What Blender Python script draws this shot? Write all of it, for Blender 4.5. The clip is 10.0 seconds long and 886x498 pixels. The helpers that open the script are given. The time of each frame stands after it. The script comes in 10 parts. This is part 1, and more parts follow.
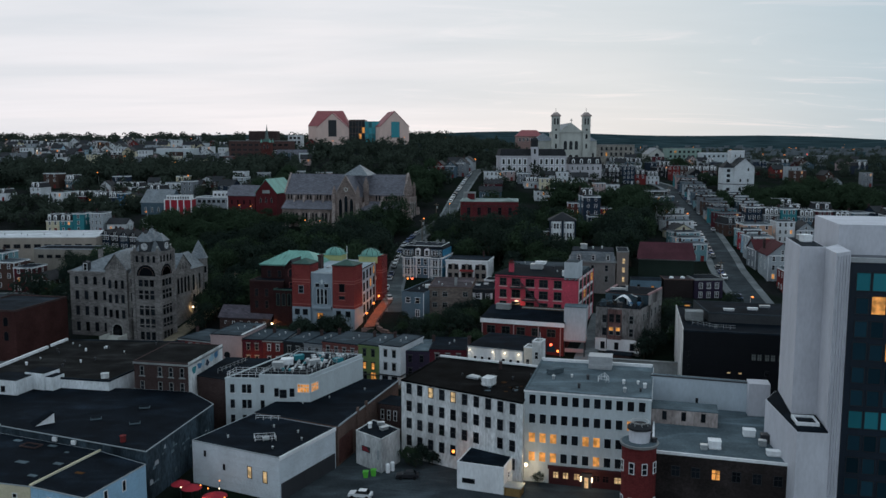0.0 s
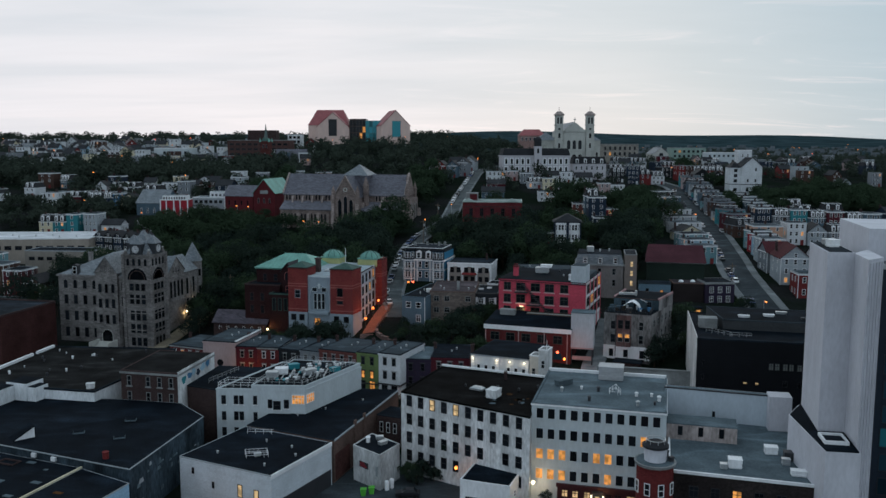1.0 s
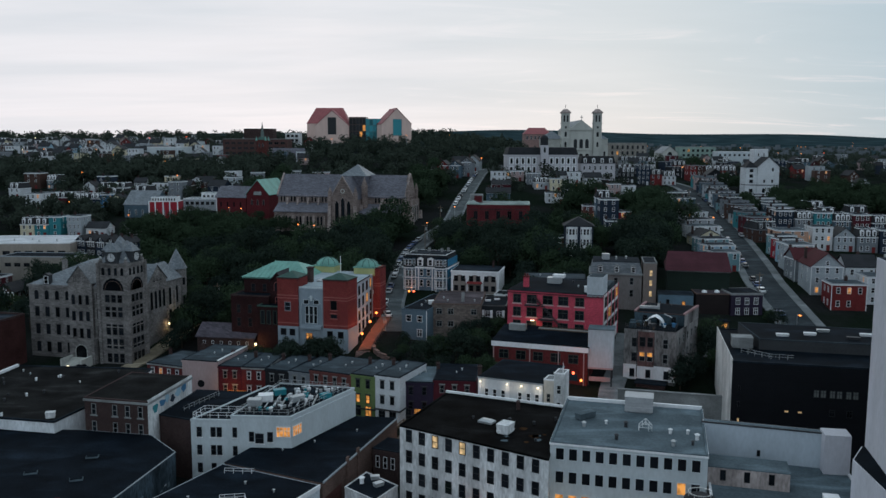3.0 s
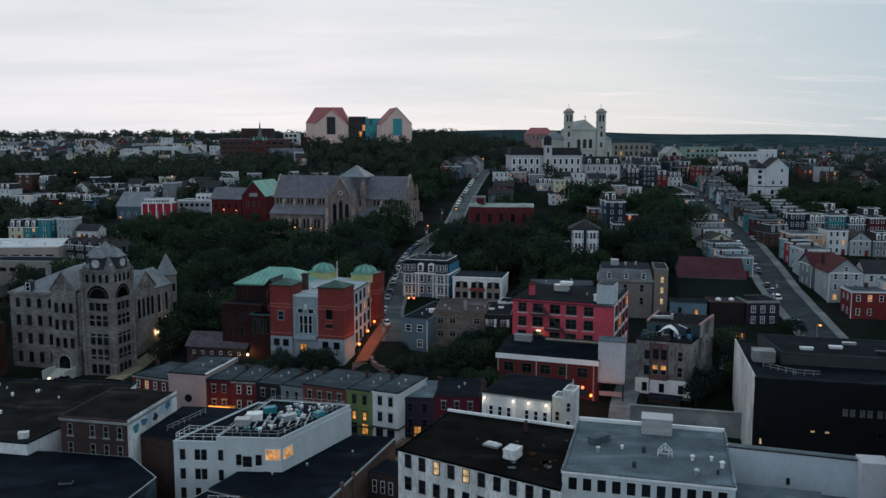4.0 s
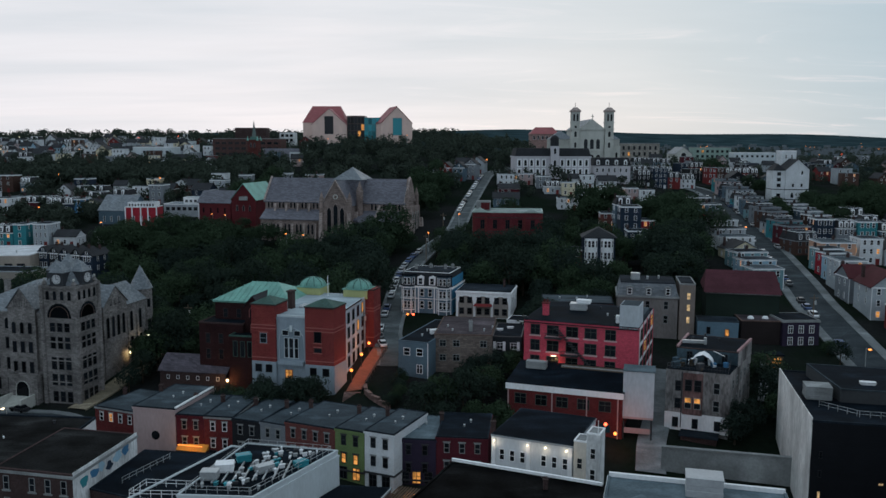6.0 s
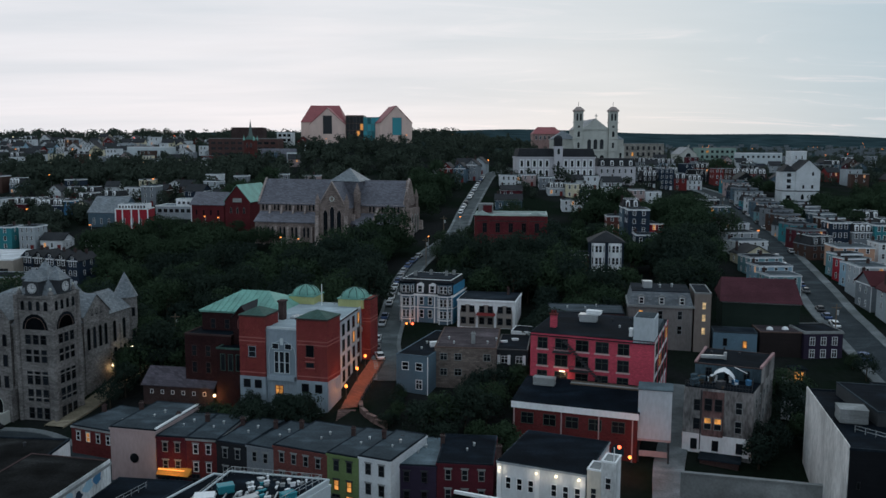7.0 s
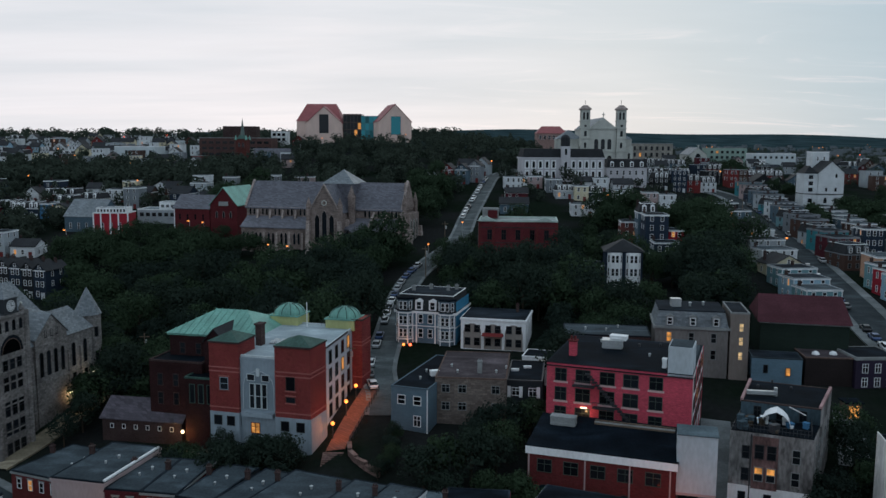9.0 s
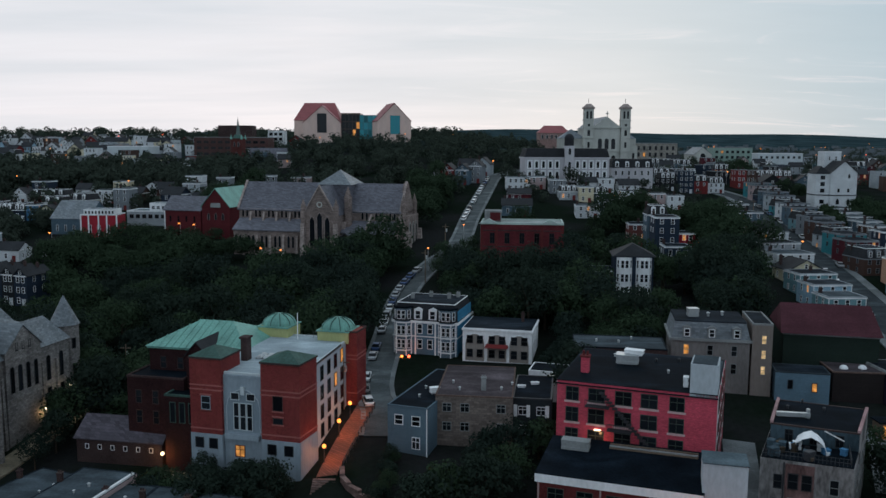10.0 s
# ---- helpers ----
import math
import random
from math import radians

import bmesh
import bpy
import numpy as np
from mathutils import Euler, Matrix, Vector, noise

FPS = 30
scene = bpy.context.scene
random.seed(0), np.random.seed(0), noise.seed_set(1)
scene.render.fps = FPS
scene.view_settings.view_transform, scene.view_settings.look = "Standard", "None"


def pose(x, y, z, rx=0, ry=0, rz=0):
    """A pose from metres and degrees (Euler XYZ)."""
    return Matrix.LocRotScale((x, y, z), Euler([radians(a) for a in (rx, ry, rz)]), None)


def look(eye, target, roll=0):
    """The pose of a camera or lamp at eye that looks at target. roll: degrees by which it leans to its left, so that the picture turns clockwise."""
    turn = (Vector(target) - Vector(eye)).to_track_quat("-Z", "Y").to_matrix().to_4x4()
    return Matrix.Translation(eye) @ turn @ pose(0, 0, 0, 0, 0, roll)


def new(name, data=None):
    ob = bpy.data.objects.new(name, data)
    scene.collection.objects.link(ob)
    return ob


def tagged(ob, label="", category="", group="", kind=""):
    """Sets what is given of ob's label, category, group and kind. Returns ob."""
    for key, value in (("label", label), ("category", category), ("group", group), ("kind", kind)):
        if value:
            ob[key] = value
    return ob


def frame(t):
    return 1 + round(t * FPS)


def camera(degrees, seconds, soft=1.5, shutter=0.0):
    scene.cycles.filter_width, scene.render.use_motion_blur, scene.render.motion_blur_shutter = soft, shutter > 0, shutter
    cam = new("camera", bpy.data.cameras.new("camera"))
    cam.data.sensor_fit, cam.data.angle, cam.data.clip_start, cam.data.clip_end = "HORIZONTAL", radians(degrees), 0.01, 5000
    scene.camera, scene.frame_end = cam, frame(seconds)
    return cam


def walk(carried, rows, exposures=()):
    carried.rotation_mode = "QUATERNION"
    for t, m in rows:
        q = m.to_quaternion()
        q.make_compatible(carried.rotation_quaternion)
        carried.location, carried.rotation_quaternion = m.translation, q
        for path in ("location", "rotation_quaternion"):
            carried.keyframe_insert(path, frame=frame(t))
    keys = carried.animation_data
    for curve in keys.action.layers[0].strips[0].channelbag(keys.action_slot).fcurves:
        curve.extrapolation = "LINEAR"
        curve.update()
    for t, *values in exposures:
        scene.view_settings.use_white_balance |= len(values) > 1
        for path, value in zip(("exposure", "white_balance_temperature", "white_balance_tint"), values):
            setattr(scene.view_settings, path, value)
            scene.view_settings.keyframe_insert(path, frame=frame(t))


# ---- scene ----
cam = camera(55.0, 10.0)
METRES, EYE, TILT, LEAN, TURN = 75.0, 62.0, 0.0, 0.0, 0.0
ROWS = [
    (0.0, 0.0, 0.0, 0.0, 0.01, -6.99, -0.09),
    (0.5, -0.001, 0.057, -0.0008, 0.05, -7.0, -0.1),
    (1.0, -0.0022, 0.1176, -0.0024, 0.1, -7.01, -0.1),
    (1.5, -0.0036, 0.1811, -0.0035, 0.14, -7.01, -0.11),
    (2.0, -0.0053, 0.2469, -0.0043, 0.16, -7.04, -0.11),
    (2.5, -0.0071, 0.3145, -0.0035, 0.19, -7.07, -0.11),
    (4.0, -0.0126, 0.5273, -0.0003, 0.25, -7.1, -0.14),
    (4.5, -0.0144, 0.6015, 0.001, 0.27, -7.1, -0.16),
    (5.0, -0.0161, 0.6764, 0.0021, 0.28, -7.1, -0.17),
    (5.5, -0.0178, 0.7516, 0.0031, 0.3, -7.11, -0.17),
    (7.0, -0.0225, 0.9809, 0.0057, 0.32, -7.13, -0.22),
    (7.5, -0.0244, 1.0572, 0.0055, 0.32, -7.13, -0.23),
    (8.0, -0.026, 1.1344, 0.0055, 0.32, -7.13, -0.25),
    (8.5, -0.028, 1.2118, 0.0048, 0.32, -7.13, -0.26),
    (9.0, -0.0295, 1.29, 0.0035, 0.32, -7.13, -0.29),
    (9.5, -0.0312, 1.3675, 0.0021, 0.32, -7.13, -0.28),
    (10.0, -0.0326, 1.4456, -0.0, 0.31, -7.13, -0.29),
]
walk(cam, [(t, pose(0, 0, EYE, TILT, LEAN, TURN) @ pose(METRES * x, METRES * y, METRES * z, 90 + pitch, roll, yaw)) for t, x, y, z, yaw, pitch, roll in ROWS])

# ---- world, sun, exposure ----
world = bpy.data.worlds.new("dusk_sky")
scene.world = world
world.use_nodes = True
wn, wl = world.node_tree.nodes, world.node_tree.links
wn.clear()


def wnode(kind, **kw):
    n = wn.new(kind)
    for k, v in kw.items():
        n.inputs[k].default_value = v
    return n


def wmath(op, a, b=None, clamp=False):
    n = wn.new("ShaderNodeMath")
    n.operation, n.use_clamp = op, clamp
    for i, v in enumerate((a, b)):
        if v is None:
            continue
        if isinstance(v, (int, float)):
            n.inputs[i].default_value = v
        else:
            wl.new(v, n.inputs[i])
    return n.outputs[0]


def wmix(fac, a, b):
    n = wn.new("ShaderNodeMix")
    n.data_type = "RGBA"
    for i, v in ((0, fac), (6, a), (7, b)):
        if isinstance(v, tuple):
            n.inputs[i].default_value = (*v, 1)
        elif isinstance(v, (int, float)):
            n.inputs[i].default_value = v
        else:
            wl.new(v, n.inputs[i])
    return n.outputs[2]


SUN_EL, SUN_AZ = 12.0, 12.0
sky = wn.new("ShaderNodeTexSky")
sky.sky_type, sky.sun_disc = "NISHITA", False
sky.sun_elevation, sky.sun_rotation = radians(SUN_EL), radians(SUN_AZ)
sky_scaled = wn.new("ShaderNodeVectorMath")
sky_scaled.operation = "SCALE"
sky_scaled.inputs["Scale"].default_value = 0.06
wl.new(sky.outputs[0], sky_scaled.inputs[0])
coords = wn.new("ShaderNodeTexCoord")
sep = wn.new("ShaderNodeSeparateXYZ")
wl.new(coords.outputs["Generated"], sep.inputs[0])
X, Y, Z = sep.outputs
# cloud sheet: warm white low over the town ahead, blue-grey to the right, above and behind
ahead = wmath("ADD", wmath("MULTIPLY", Y, 0.75), 0.25, True)
right = wmath("ADD", wmath("MULTIPLY", X, 1.35), 0.2, True)
high = wmath("MULTIPLY", wmath("MAXIMUM", Z, 0.0), 1.5, True)
up = wmath("ADD", wmath("MAXIMUM", Z, 0.0), 0.10)
plane = wn.new("ShaderNodeCombineXYZ")
wl.new(wmath("MULTIPLY", wmath("DIVIDE", X, up), 0.22), plane.inputs[0])
wl.new(wmath("MULTIPLY", wmath("DIVIDE", Y, up), 0.55), plane.inputs[1])
streak = wn.new("ShaderNodeTexNoise")
streak.inputs["Scale"].default_value = 1.6
streak.inputs["Detail"].default_value = 7.0
streak.inputs["Distortion"].default_value = 0.5
wl.new(plane.outputs[0], streak.inputs["Vector"])
billow = wmath("DIVIDE", wmath("SUBTRACT", streak.outputs["Fac"], 0.34), 0.26, True)
wisp = wn.new("ShaderNodeTexNoise")
wisp.inputs["Scale"].default_value = 3.4
wisp.inputs["Detail"].default_value = 8.0
wisp.inputs["Roughness"].default_value = 0.62
wisp.inputs["Distortion"].default_value = 1.2
wl.new(plane.outputs[0], wisp.inputs["Vector"])
patch = wmath("DIVIDE", wmath("SUBTRACT", wisp.outputs["Fac"], 0.56), 0.14, True)
low = wmath("SUBTRACT", 1.0, wmath("MULTIPLY", wmath("ABSOLUTE", wmath("SUBTRACT", Z, 0.03)), 5.0, True))
clear_col = wmix(wmath("MULTIPLY", patch, 0.7), (0.385, 0.52, 0.60), (0.78, 0.735, 0.775))
cloud_col = wmix(billow, (0.72, 0.755, 0.795), (0.97, 0.935, 0.955))
cloud_col = wmix(wmath("MULTIPLY", low, 0.55), cloud_col, (0.95, 0.895, 0.93))
front_col = wmix(right, cloud_col, clear_col)
front_col = wmix(high, front_col, (0.455, 0.585, 0.68))
col = wmix(ahead, (0.55, 0.672, 0.79), front_col)
thin = wmath("MULTIPLY", wmath("SUBTRACT", wisp.outputs["Fac"], 0.5), 0.10)
col_bright = wn.new("ShaderNodeVectorMath")
col_bright.operation = "SCALE"
wl.new(col, col_bright.inputs[0])
wl.new(wmath("ADD", thin, 1.0), col_bright.inputs["Scale"])
col = wmix(0.04, col_bright.outputs[0], sky_scaled.outputs[0])
background = wnode("ShaderNodeBackground", Strength=1.0)
wl.new(col, background.inputs["Color"])
wout = wn.new("ShaderNodeOutputWorld")
wl.new(background.outputs[0], wout.inputs["Surface"])

sun = new("sun", bpy.data.lights.new("sun", "SUN"))
sun.data.energy, sun.data.angle, sun.data.color = 0.2, radians(25), (1.0, 0.93, 0.88)
az, el = radians(SUN_AZ), radians(SUN_EL + 14)
sun.matrix_world = look((0, 0, 300), (-300 * math.sin(az), -300 * math.cos(az), 300 - 300 * math.tan(el)))


def lamp(x, y, z, watts, color=(1.0, 0.55, 0.22), radius=0.15):
    ob = new("lamp_light", bpy.data.lights.new("lamp_light", "POINT"))
    ob.data.energy, ob.data.color, ob.data.shadow_soft_size = watts, color, radius
    ob.location = (x, y, z)
    return ob


# ---- materials ----
MATS = {}


def nodes_of(name):
    m = bpy.data.materials.new(name)
    m.use_nodes = True
    return m, m.node_tree.nodes, m.node_tree.links, m.node_tree.nodes["Principled BSDF"]


def surface(name, rgb, kind="paint", rough=0.7, metal=0.0, vary=0.18, brick=(0.24, 0.08), mortar=None):
    """A weathered surface: large stains, fine grain, and courses of brick, stone or board where it has them."""
    key = (name, rgb, kind)
    if key in MATS:
        return MATS[key]
    m, n, l, p = nodes_of(name)
    MATS[key] = m
    p.inputs["Roughness"].default_value, p.inputs["Metallic"].default_value = rough, metal
    p.inputs["Specular IOR Level"].default_value = 0.5 if kind == "metal" else 0.3 if rough < 0.62 else 0.03 if kind == "felt" else 0.08
    tc = n.new("ShaderNodeTexCoord")
    big = n.new("ShaderNodeTexNoise")
    big.inputs["Scale"].default_value, big.inputs["Detail"].default_value = 0.23, 6.0
    fine = n.new("ShaderNodeTexNoise")
    fine.inputs["Scale"].default_value, fine.inputs["Detail"].default_value = 2.6, 8.0
    mp = n.new("ShaderNodeMapping")
    mp.inputs["Scale"].default_value = (1.0, 1.0, 0.35 if kind in ("paint", "stucco") else 1.0)
    l.new(tc.outputs["Object"], mp.inputs[0])
    info = n.new("ShaderNodeObjectInfo")
    shift = n.new("ShaderNodeVectorMath")
    shift.operation = "ADD"
    l.new(mp.outputs[0], shift.inputs[0])
    l.new(info.outputs["Random"], shift.inputs[1])
    l.new(shift.outputs[0], big.inputs["Vector"])
    l.new(shift.outputs[0], fine.inputs["Vector"])
    base = n.new("ShaderNodeRGB")
    base.outputs[0].default_value = (*rgb, 1)
    source = base.outputs[0]
    height = fine.outputs["Fac"]
    if kind in ("brick", "stone", "board"):
        sp = n.new("ShaderNodeSeparateXYZ")
        l.new(tc.outputs["Object"], sp.inputs[0])
        ad = n.new("ShaderNodeMath")
        l.new(sp.outputs[0], ad.inputs[0])
        l.new(sp.outputs[1], ad.inputs[1])
        cb = n.new("ShaderNodeCombineXYZ")
        l.new(ad.outputs[0], cb.inputs[0])
        l.new(sp.outputs[2], cb.inputs[1])
        br = n.new("ShaderNodeTexBrick")
        br.inputs["Scale"].default_value = 1.0
        w, h = {"brick": brick, "stone": (0.75, 0.36), "board": (6.0, 0.14)}[kind]
        br.inputs["Brick Width"].default_value, br.inputs["Row Height"].default_value = w, h
        br.inputs["Mortar Size"].default_value = 0.012 if kind != "stone" else 0.02
        lo, hi = (0.93, 1.04) if kind == "board" else (0.72, 1.25)
        br.inputs["Color1"].default_value = (*[min(1, c * lo) for c in rgb], 1)
        br.inputs["Color2"].default_value = (*[min(1, c * hi) for c in rgb], 1)
        br.inputs["Mortar"].default_value = (*(mortar or [c * 0.72 for c in rgb]), 1)
        l.new(cb.outputs[0], br.inputs["Vector"])
        source = br.outputs["Color"]
        height = br.outputs["Fac"]
    ramp = n.new("ShaderNodeMapRange")
    ramp.inputs["From Min"].default_value, ramp.inputs["From Max"].default_value = 0.3, 0.72
    ramp.inputs["To Min"].default_value, ramp.inputs["To Max"].default_value = 1 + vary * 0.4, 1 - vary
    l.new(big.outputs["Fac"], ramp.inputs["Value"])
    ramp2 = n.new("ShaderNodeMapRange")
    ramp2.inputs["From Min"].default_value, ramp2.inputs["From Max"].default_value = 0.3, 0.7
    ramp2.inputs["To Min"].default_value, ramp2.inputs["To Max"].default_value = 1 - vary * 0.5, 1 + vary * 0.5
    l.new(fine.outputs["Fac"], ramp2.inputs["Value"])
    mul = n.new("ShaderNodeMath")
    mul.operation = "MULTIPLY"
    l.new(ramp.outputs[0], mul.inputs[0])
    l.new(ramp2.outputs[0], mul.inputs[1])
    if kind == "felt":
        # worn, ponded and patched areas
        worn, wr, stretch, m3 = n.new("ShaderNodeTexNoise"), n.new("ShaderNodeMapRange"), n.new("ShaderNodeMapping"), n.new("ShaderNodeMath")
        worn.inputs["Scale"].default_value, worn.inputs["Detail"].default_value, worn.inputs["Distortion"].default_value = 0.16, 9.0, 0.8
        stretch.inputs["Scale"].default_value, stretch.inputs["Rotation"].default_value = (0.55, 1.5, 1.0), (0, 0, 0.35)
        l.new(shift.outputs[0], stretch.inputs[0])
        l.new(stretch.outputs[0], worn.inputs["Vector"])
        wr.inputs["From Min"].default_value, wr.inputs["From Max"].default_value = 0.5, 0.72
        wr.inputs["To Min"].default_value, wr.inputs["To Max"].default_value = 1 - vary * 0.25, 1 + vary * 1.9
        l.new(worn.outputs["Fac"], wr.inputs["Value"])
        m3.operation = "MULTIPLY"
        l.new(mul.outputs[0], m3.inputs[0])
        l.new(wr.outputs[0], m3.inputs[1])
        mul = m3
    sc = n.new("ShaderNodeVectorMath")
    sc.operation = "SCALE"
    l.new(source, sc.inputs[0])
    l.new(mul.outputs[0], sc.inputs["Scale"])
    l.new(sc.outputs[0], p.inputs["Base Color"])
    bump = n.new("ShaderNodeBump")
    bump.inputs["Strength"].default_value, bump.inputs["Distance"].default_value = 0.35, 0.03
    l.new(height, bump.inputs["Height"])
    l.new(bump.outputs[0], p.inputs["Normal"])
    return m


def glass(name, rgb, rough=0.12):
    m, n, l, p = nodes_of(name)
    tc, nz, rp = n.new("ShaderNodeObjectInfo"), n.new("ShaderNodeMapRange"), n.new("ShaderNodeVectorMath")
    nz.inputs["To Min"].default_value, nz.inputs["To Max"].default_value = 0.5, 1.6
    l.new(tc.outputs["Random"], nz.inputs["Value"])
    rp.operation = "SCALE"
    rp.inputs[0].default_value = rgb
    l.new(nz.outputs[0], rp.inputs["Scale"])
    l.new(rp.outputs[0], p.inputs["Base Color"])
    p.inputs["Roughness"].default_value = rough
    p.inputs["IOR"].default_value = 1.45
    p.inputs["Specular IOR Level"].default_value = 0.28
    return m


def glow(name, rgb, strength, patchy=False):
    m, n, l, p = nodes_of(name)
    p.inputs["Base Color"].default_value = (*[c * 0.3 for c in rgb], 1)
    p.inputs["Emission Color"].default_value = (*rgb, 1)
    p.inputs["Emission Strength"].default_value = strength
    if patchy:
        tc, nz, rp = n.new("ShaderNodeTexCoord"), n.new("ShaderNodeTexNoise"), n.new("ShaderNodeMapRange")
        info, ad = n.new("ShaderNodeObjectInfo"), n.new("ShaderNodeVectorMath")
        sc = n.new("ShaderNodeVectorMath")
        sc.operation = "SCALE"
        sc.inputs["Scale"].default_value = 50
        l.new(info.outputs["Random"], sc.inputs[0])
        l.new(tc.outputs["Object"], ad.inputs[0])
        l.new(sc.outputs[0], ad.inputs[1])
        l.new(ad.outputs[0], nz.inputs["Vector"])
        nz.inputs["Scale"].default_value = 1.3
        rp.inputs["From Min"].default_value, rp.inputs["From Max"].default_value = 0.35, 0.65
        rp.inputs["To Min"].default_value, rp.inputs["To Max"].default_value = strength * 0.35, strength * 1.3
        l.new(nz.outputs["Fac"], rp.inputs["Value"])
        l.new(rp.outputs[0], p.inputs["Emission Strength"])
    return m


PANE = glass("window_glass", (0.009, 0.011, 0.014))
PANE_BLUE = glass("blue_glass", (0.012, 0.036, 0.052), 0.1)
PANE_TEAL = glass("teal_glass", (0.03, 0.22, 0.26), 0.2)
LIT = glow("lit_window", (1.0, 0.42, 0.10), 0.6, True)
LIT_PALE = glow("lit_window_pale", (1.0, 0.68, 0.34), 0.55, True)
BULB = glow("lamp_bulb", (1.0, 0.30, 0.06), 2.4)
BULB_RED = glow("red_lamp_bulb", (1.0, 0.12, 0.05), 4.0)
BULB_WHITE = glow("white_lamp_bulb", (1.0, 0.82, 0.55), 2.6)
WHITE = surface("white_trim", (0.78, 0.79, 0.80), "paint", 0.6)
DARK = surface("dark_trim", (0.035, 0.037, 0.042), "paint", 0.6)
FELT = surface("dark_roof_felt", (0.0060, 0.0100, 0.0150), "felt", 0.85, vary=0.5)
FELT_GREY = surface("grey_roof_felt", (0.10, 0.132, 0.15), "felt", 0.85, vary=0.3)
FELT_MID = surface("worn_roof_felt", (0.017, 0.0235, 0.031), "felt", 0.85, vary=0.5)
FELT_RUST = surface("rusty_roof_felt", (0.0055, 0.0058, 0.0060), "felt", 0.9, vary=0.95)
FELT_BLUE = surface("blue_grey_roof_felt", (0.047, 0.061, 0.071), "felt", 0.85, vary=0.35)
GREY_TRIM = surface("grey_metal_edge", (0.30, 0.33, 0.35), "paint", 0.7)
SLATE = surface("slate_roof", (0.16, 0.182, 0.20), "stone", 0.55, vary=0.25)
SLATE_DARK = surface("dark_shingle", (0.03, 0.032, 0.036), "board", 0.7, vary=0.3)
COPPER = surface("green_copper", (0.15, 0.34, 0.285), "paint", 0.6, vary=0.35)
STONE = surface("grey_granite", (0.20, 0.188, 0.182), "stone", 0.85, vary=0.45)
STONE_WARM = surface("brown_sandstone", (0.235, 0.185, 0.168), "stone", 0.85, vary=0.4)
STONE_BUFF = surface("buff_sandstone", (0.37, 0.305, 0.28), "stone", 0.85, vary=0.35)
STONE_PALE = surface("pale_stone", (0.46, 0.465, 0.43), "stucco", 0.8, vary=0.2)
BRICK_RED = surface("red_brick", (0.135, 0.023, 0.026), "brick", 0.85, vary=0.25, mortar=(0.12, 0.04, 0.036))
BRICK_DARK = surface("dark_brick", (0.052, 0.031, 0.031), "brick", 0.85, vary=0.3, mortar=(0.08, 0.06, 0.055))
BRICK_BROWN = surface("brown_brick", (0.15, 0.10, 0.085), "brick", 0.85, vary=0.35)
STEEL = surface("galvanised_metal", (0.45, 0.47, 0.48), "metal", 0.45, 0.6)
WOOD = surface("weathered_wood", (0.16, 0.12, 0.09), "board", 0.8)
ASPHALT = surface("asphalt", (0.042, 0.052, 0.058), "felt", 0.9, vary=0.35)
CONCRETE = surface("concrete", (0.24, 0.25, 0.25), "felt", 0.85, vary=0.25)
BARK = surface("bark", (0.05, 0.04, 0.03), "felt", 0.9)
COLOURS = {
    "white": (0.62, 0.645, 0.665), "cream": (0.62, 0.56, 0.40), "grey": (0.19, 0.21, 0.23), "pale grey": (0.36, 0.395, 0.42),
    "navy": (0.022, 0.034, 0.055), "blue": (0.06, 0.17, 0.30), "slate blue": (0.085, 0.13, 0.165), "light blue": (0.30, 0.45, 0.55),
    "teal": (0.04, 0.21, 0.24), "pale teal": (0.16, 0.29, 0.32), "red": (0.32, 0.026, 0.04), "maroon": (0.085, 0.018, 0.026),
    "dark red": (0.17, 0.03, 0.03), "pink": (0.60, 0.10, 0.13), "pale pink": (0.40, 0.305, 0.30), "green": (0.145, 0.205, 0.085),
    "orange": (0.155, 0.056, 0.05), "peach": (0.50, 0.29, 0.20), "purple": (0.034, 0.026, 0.048), "brown": (0.075, 0.044, 0.036),
    "black": (0.02, 0.022, 0.026), "yellow": (0.55, 0.42, 0.10),
}


def paint(colour, kind="board"):
    return surface(colour.replace(" ", "_") + "_clapboard", COLOURS[colour], kind, 0.65, vary=0.16)


# ---- ground form ----
TX = (-160, -90, -45, -20, 50, 120, 220)
TERRAIN = (
    (101, 0, 0, 0, 0, 0, 0, 0),
    (173, 0, 0, 0, 0, 0, 0, 0),
    (201, 2, 2, 2.6, 4.2, 5, 6, 6),
    (228, 3, 3, 4.6, 11, 10, 11, 11),
    (250, 4, 5, 6, 13.5, 13, 14, 14),
    (278, 8, 8, 11, 16, 18, 18.5, 18),
    (333, 14, 15, 18.9, 21, 23, 23, 22),
    (388, 21, 22, 25.9, 28, 29, 27.5, 26),
    (443, 29, 30, 33.9, 36, 36, 31.5, 30),
    (498, 36, 38, 41.2, 43, 44, 36, 34),
    (576, 43, 46, 48.6, 50, 50, 41, 38),
    (664, 50, 55, 56.9, 58, 55, 46, 42),
    (763, 56, 62, 62.6, 63, 57, 48, 44),
    (940, 61, 62, 62, 62, 56, 48, 44),
)
def ground_z(x, y):
    ys = [r[0] for r in TERRAIN]
    y = min(max(y, ys[0]), ys[-1]); x = min(max(x, TX[0]), TX[-1])
    j = max(i for i in range(len(ys) - 1) if ys[i] <= y)
    i = max(k for k in range(len(TX) - 1) if TX[k] <= x)
    u = (x - TX[i]) / (TX[i + 1] - TX[i]); v = (y - ys[j]) / (ys[j + 1] - ys[j])
    a, b = TERRAIN[j], TERRAIN[j + 1]
    return (a[i+1]*(1-u)+a[i+2]*u)*(1-v) + (b[i+1]*(1-u)+b[i+2]*u)*v
